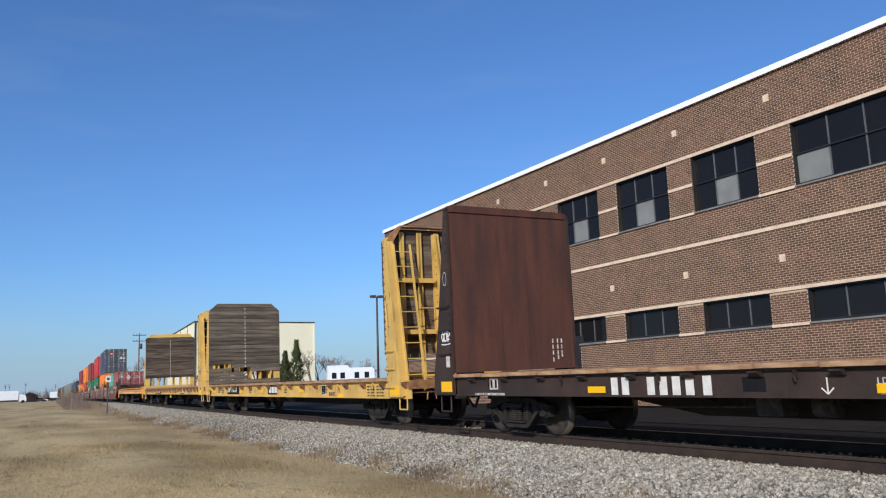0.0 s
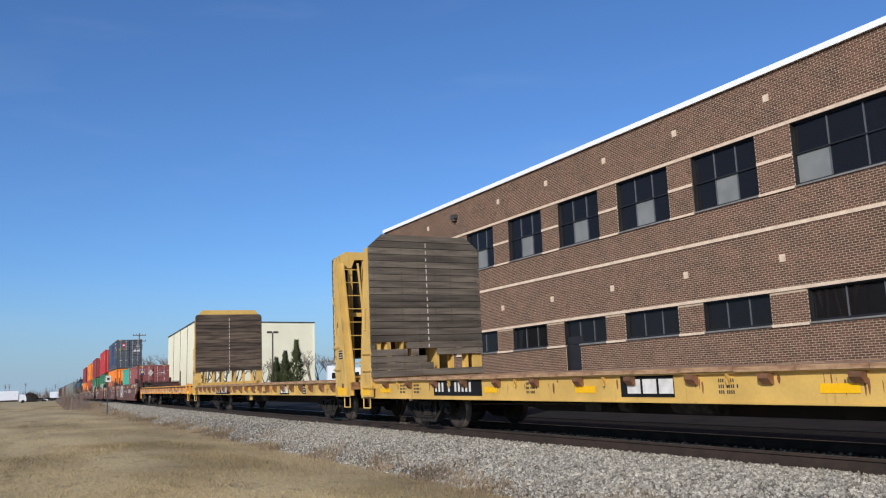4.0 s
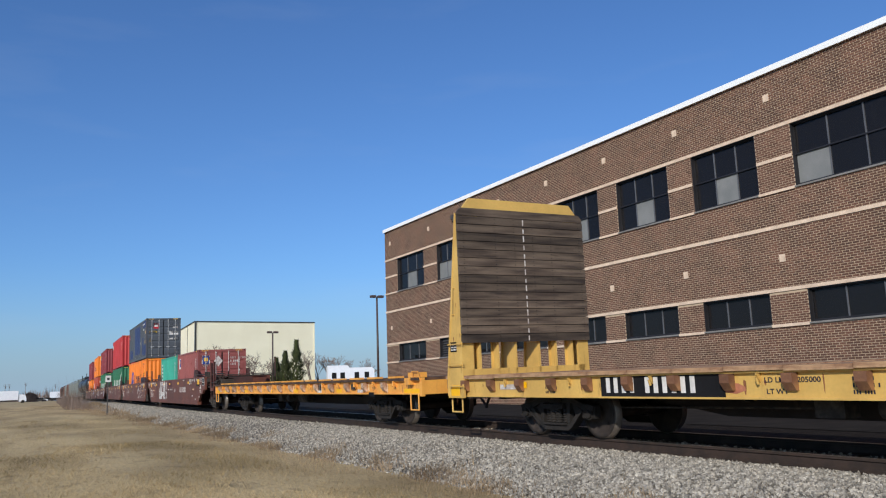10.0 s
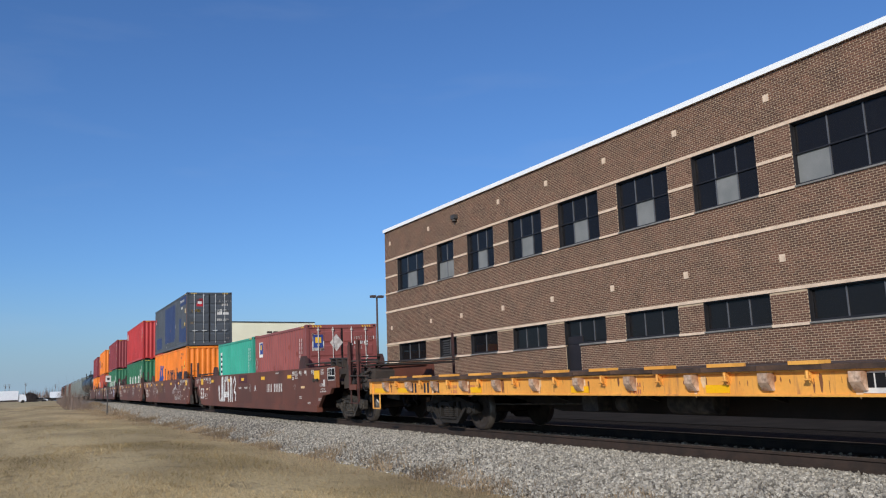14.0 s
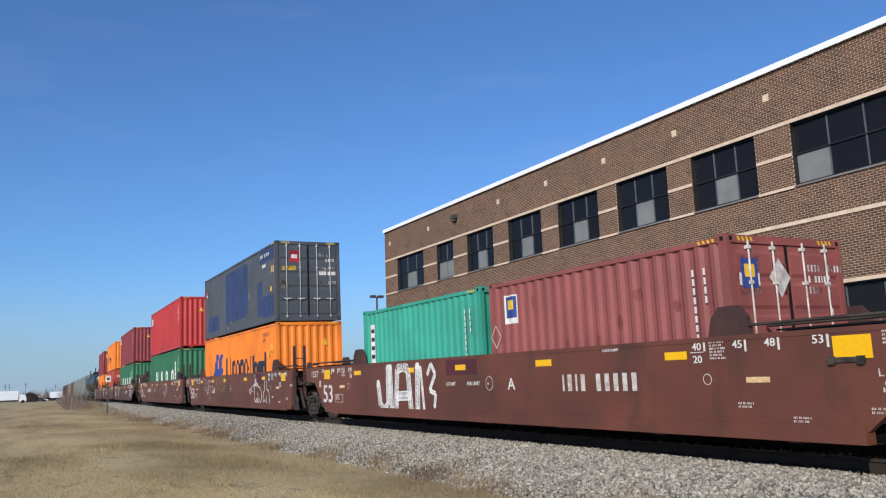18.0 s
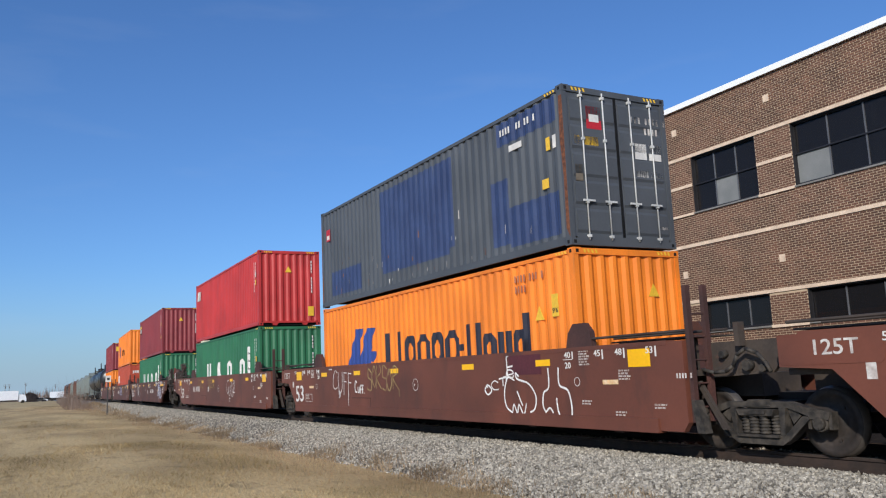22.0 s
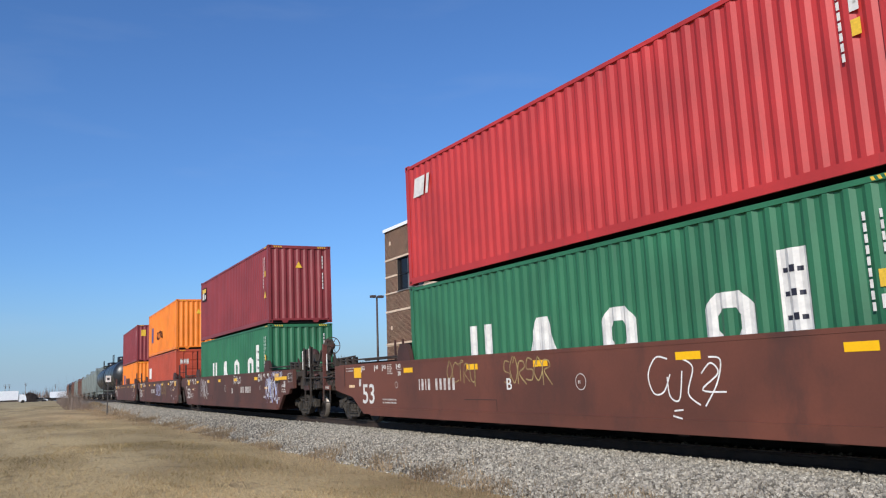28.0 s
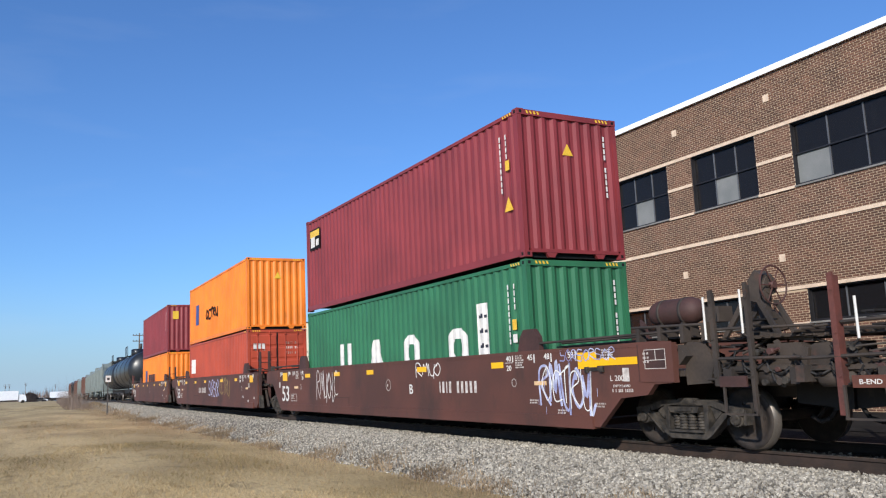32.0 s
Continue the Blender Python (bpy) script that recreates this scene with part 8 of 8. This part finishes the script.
def bare_tree(x, y, h, seed, spread=0.5):
    r = random.Random(seed)
    t = thing("bare_tree", "leafless grey-brown deciduous tree", "tree", "bare trees", m=pose(x, y, GZ - 0.1))
    trunk, twigs = B(), B()
    def grow(p, d, length, rad, depth):
        q = p + d * length
        cyl(trunk if depth < 2 else twigs, p, q, rad, rad * 0.66, n=5 if depth < 2 else 3, caps=False)
        if depth == 5:
            return
        for k in range(3 if depth < 4 else 4):
            ax = Vector((r.uniform(-1, 1), r.uniform(-1, 1), r.uniform(-0.2, 0.5)))
            nd = (d + ax * spread * (1.0 + 0.15 * depth)).normalized()
            nd.z = max(nd.z, 0.05)
            grow(p + d * length * r.uniform(0.6, 1.0), nd.normalized(), length * r.uniform(0.58, 0.8), max(rad * 0.58, 0.012), depth + 1)
    grow(Vector((0, 0, 0)), Vector((0, 0, 1)), h * 0.28, h * 0.015, 0)
    part("trunk", trunk, "bark", t)
    part("crown", twigs, "twig", t)
    return t


def conifer(x, y, h, w, seed):
    r = np.random.default_rng(seed)
    t = thing("evergreen_tree", "narrow dark green columnar evergreen", "tree", "evergreens by the warehouse", m=pose(x, y, GZ))
    part("trunk", cyl(B(), (0, 0, 0), (0, 0, h * 0.9), 0.12, 0.03, n=7), "bark", t)
    v, f = [], []
    for k in range(2600):
        z = h * (0.04 + 0.96 * r.random() ** 1.15)
        rad = w / 2 * min(1, (1 - z / h) * 1.7 + 0.04) * (0.55 + 0.5 * r.random() ** 0.5) * (0.85 + 0.2 * math.sin(z * 5 + seed))
        a = r.random() * 6.283
        c = np.array([math.cos(a) * rad, math.sin(a) * rad, z])
        o = np.array([math.cos(a), math.sin(a), 1.1 + 0.5 * r.random()]) * (0.14 + 0.16 * r.random())
        side = np.array([-math.sin(a), math.cos(a), 0.2 * r.normal()]) * 0.06
        n = len(v)
        v += [tuple(c - side), tuple(c + side), tuple(c + o)]
        f.append((n, n + 1, n + 2))
    part("crown", grid_mesh("crown", v, f, "needle"), "", t)


for az, d, h, w, sd in ((19.62, 101, 6.6, 2.3, 1), (18.85, 102, 5.3, 2.0, 2), (18.25, 103, 4.6, 1.8, 3)):
    px, py = at_bearing(az, d)
    conifer(px, py, h, w, sd)
for az, d, h, sd in ((14.2, 98, 9.2, 1), (15.6, 100, 8.4, 2), (16.9, 97, 7.4, 3), (14.9, 96, 7.8, 21), (13.7, 101, 7.6, 22), (17.5, 104, 6.8, 31), (20.6, 120, 8.2, 32), (21.1, 140, 10.5, 4), (21.8, 150, 9.6, 33), (22.3, 165, 10.0, 5), (23.2, 170, 8.8, 34), (24.1, 160, 9.0, 6), (13.2, 99, 5.4, 7), (10.6, 175, 13.5, 8), (9.9, 185, 13.0, 9), (9.0, 200, 12.5, 10), (11.4, 180, 12.0, 11), (24.7, 155, 7.6, 12)):
    px, py = at_bearing(az, d)
    bare_tree(px, py, h, sd, 0.75 if d < 110 else 0.5)

px, py = at_bearing(21.75, 98)
rv = thing("camper_trailer", "white camper with dark windows parked in the lot", "camper", m=pose(px, py, GZ, 0, 0, -18))
part("body", prism(B(), [(0, 0.7), (5.6, 0.7), (5.6, 2.9), (5.3, 3.15), (2.6, 3.15), (2.4, 3.45), (0.1, 3.45), (0, 3.3)], "y", 0, 2.3), "vehicle_white", rv)
for a in (0.5, 1.5, 3.2, 4.4):
    part("window", box(B(), a, a + 0.55, -0.012, 0.02, 1.9, 2.6), "black_plate", rv)
part("chassis", box(B(), 0.1, 5.5, 0.1, 2.2, 0.45, 0.7), "underframe", rv)
for a in (1.6, 2.5):
    part("wheel", cyl(B(), (a, 0.05, 0.36), (a, 0.3, 0.36), 0.36, n=14), "tyre", rv)
    part("wheel", cyl(B(), (a, 2.0, 0.36), (a, 2.25, 0.36), 0.36, n=14), "tyre", rv)
for k, (az, d) in enumerate(((15.0, 108), (16.4, 106), (23.6, 108))):
    px, py = at_bearing(az, d)
    c = thing("parked_car", "pale parked car in the lot", "car", "parked cars", m=pose(px, py, GZ, 0, 0, -15))
    part("body", prism(B(), [(-2.2, 0.3), (2.2, 0.3), (2.25, 0.75), (1.4, 0.9), (0.8, 1.42), (-1.3, 1.45), (-2.1, 0.95), (-2.25, 0.7)], "y", -0.85, 0.85), "vehicle_white", c)
    part("window", prism(B(), [(1.25, 0.93), (0.75, 1.36), (-1.2, 1.38), (-1.8, 0.97)], "y", -0.86, -0.855), "black_plate", c)
    for a in (-1.4, 1.4):
        part("wheel", cyl(B(), (a, -0.88, 0.33), (a, -0.66, 0.33), 0.33, n=14), "tyre", c)

# sign beside the line
sx, sy = 7.75, 59.0
sg = thing("track_sign", "white square sign on a dark steel post beside the track", "sign", m=pose(sx, sy, terrain(sx, sy)))
part("post", box(B(), -0.035, 0.035, -0.04, 0.04, 0, 2.6), "trim_dark", sg)
part("board", box(B(), -0.17, 0.17, -0.08, -0.045, 2.18, 2.6), "white", sg)
part("symbol", box(B(), -0.08, 0.08, -0.088, -0.081, 2.3, 2.46), "trim_dark", sg)


def utility_pole(az, d, h):
    x, y = at_bearing(az, d)
    p = thing("utility_pole", "weathered timber utility pole with crossarms", "utility pole", "utility poles", m=pose(x, y, 0))
    part("pole", cyl(B(), (0, 0, 0), (0, 0, h), 0.16, 0.11, n=8), "bark", p)
    for z in (h - 0.5, h - 1.6):
        part("crossarm", box(B(), -1.2, 1.2, -0.06, 0.06, z, z + 0.14), "bark", p)
        bm = B()
        for q in (-1.1, -0.5, 0.5, 1.1):
            cyl(bm, (q, 0, z + 0.14), (q, 0, z + 0.34), 0.05, n=6)
        part("insulators", bm, "trim_dark", p)
    part("transformer", cyl(B(), (0.35, 0, h - 3.0), (0.35, 0, h - 2.0), 0.25, n=10), "trim_dark", p)


utility_pole(9.31, 165, 13.0)
utility_pole(4.4, 760, 13.0)
utility_pole(1.6, 700, 13.0)
utility_pole(0.9, 820, 13.0)
utility_pole(1.82, 720, 13.4)
utility_pole(2.72, 760, 15.0)

# trucks on the far road
def trailer(az, d, length, h, yaw, label):
    x, y = at_bearing(az, d)
    t = thing("box_truck", label, "truck", "trucks on the far road", m=pose(x, y, terrain(x, y) - 0.05, 0, 0, yaw))
    part("body", box(B(), -length, 0, 0, 2.5, 1.0, h), "vehicle_white", t)
    part("chassis", box(B(), -length + 0.3, -0.2, 0.2, 2.3, 0.6, 1.0), "underframe", t)
    part("cab", prism(B(), [(0.3, 0.5), (2.4, 0.5), (2.4, 1.5), (2.0, 2.7), (0.3, 2.8)], "y", 0.15, 2.35), "vehicle_white", t)
    for a in (-length + 1.0, -length + 2.2, 1.4):
        for q in (0.0, 2.2):
            part("wheel", cyl(B(), (a, q, 0.5), (a, q + 0.3, 0.5), 0.5, n=12), "tyre", t)
    return t


t = trailer(2.35, 300, 14.0, 3.95, 4, "white box truck with a faint side mark on the far road")
part("logo_block", box(B(), -11.5, -9.6, -0.012, 0.0, 2.4, 3.2), "logo_blue", t)
trailer(5.35, 420, 9.0, 3.8, 0, "white trailer parked far across the field")
for k, (az, d) in enumerate(((3.45, 330), (3.62, 345), (4.0, 360))):
    px, py = at_bearing(az, d)
    c = thing("parked_car", "distant parked car across the field", "car", "parked cars", m=pose(px, py, terrain(px, py), 0, 0, 10))
    part("body", prism(B(), [(-2.2, 0.3), (2.2, 0.3), (2.25, 0.75), (1.4, 0.9), (0.8, 1.42), (-1.3, 1.45), (-2.1, 0.95), (-2.25, 0.7)], "y", -0.85, 0.85), ("trim_dark", "vehicle_white", "truck")[k], c)
    part("window", prism(B(), [(1.25, 0.93), (0.75, 1.36), (-1.2, 1.38), (-1.8, 0.97)], "y", -0.86, -0.855), "black_plate", c)
    for a in (-1.4, 1.4):
        part("wheel", cyl(B(), (a, -0.88, 0.33), (a, -0.66, 0.33), 0.33, n=14), "tyre", c)

# far woods, a low band of bare twigs along the horizon
pts, hts, wid = [], [], []
for _ in range(15000):
    az = -16 + 46 * rng.random()
    d = 480 + 260 * rng.random()
    x, y = at_bearing(az, d)
    clump = 0.5 + 0.5 * noise.noise((az * 1.1, 3.0, 0))
    pts.append((x, y, 0.0))
    hts.append((1.5 + 6.5 * rng.random() ** 1.3) * (0.35 + 0.9 * clump) * (1.0 if az > 0.4 else 0.8))
    wid.append(0.28 + 0.3 * rng.random())
blades("far_woods", pts, hts, wid, 0.22, "twig", "hazy line of distant leafless trees", "woods")
# Added twigs out of view behind the camera, reflected dark in lower windows.
pts, hts, wid = [], [], []
for _ in range(16000):
    az = 175 + 120 * rng.random()
    d = 120 + 60 * rng.random()
    x, y = at_bearing(az, d)
    pts.append((x, y, 0.0))
    hts.append((4 + 9 * rng.random() ** 0.7) * (0.75 + 0.4 * noise.noise((az * 0.15, 8.0, 0))))
    wid.append(0.5 + 0.5 * rng.random())
blades("woods_behind", pts, hts, wid, 0.2, "twig", "added unseen band of twigs that darkens the lower windows' reflections", "woods")
v, f = [], []
cx, cy = at_bearing(2.98, 330)
for k in range(5200):
    a, q, zz = rng.random() * 6.283, rng.random() ** 0.5, rng.random()
    rad = 2.0 * q * math.sqrt(max(1 - (zz * 1.02 - 0.15) ** 2, 0.05))
    p = (cx + math.cos(a) * rad * 1.5, cy + math.sin(a) * rad, 0.1 + 3.3 * zz * (1 - 0.25 * q) + terrain(cx, cy))
    o, w = (rng.normal() * 0.22, rng.normal() * 0.22, 0.35 + 0.3 * rng.random()), 0.03 + 0.03 * rng.random()
    n = len(v)
    v += [(p[0] - w, p[1], p[2]), (p[0] + w, p[1], p[2]), (p[0] + o[0], p[1] + o[1], p[2] + o[2])]
    f.append((n, n + 1, n + 2))
thing("thicket", "dark leafless thicket beside the far road", "bush", kind="stuff", data=grid_mesh("thicket", v, f, "thicket"))
bm_az = ((2.95, 330, 5.2), (3.3, 335, 4.4), (2.75, 332, 4.2))
for k, (az, d, h) in enumerate(bm_az):
    px, py = at_bearing(az, d)
    bare_tree(px, py, h, 50 + k, 0.8)


# ---- what moves ----
def motions():
    for ob, u in ROLLING:
        up = pose(0, 0, LIFT.get(ob.name, 0.0))
        walk(ob, [(t, car_pose(u + run(t)) @ up) for t in range(0, 33)])
    spins = [(k / 10, run(k / 10) / 0.42) for k in range(0, 321)]
    for ob, m in WHEELSETS:
        walk(ob, [(t, m @ Matrix.Rotation(a, 4, "Y")) for t, a in spins])


motions()
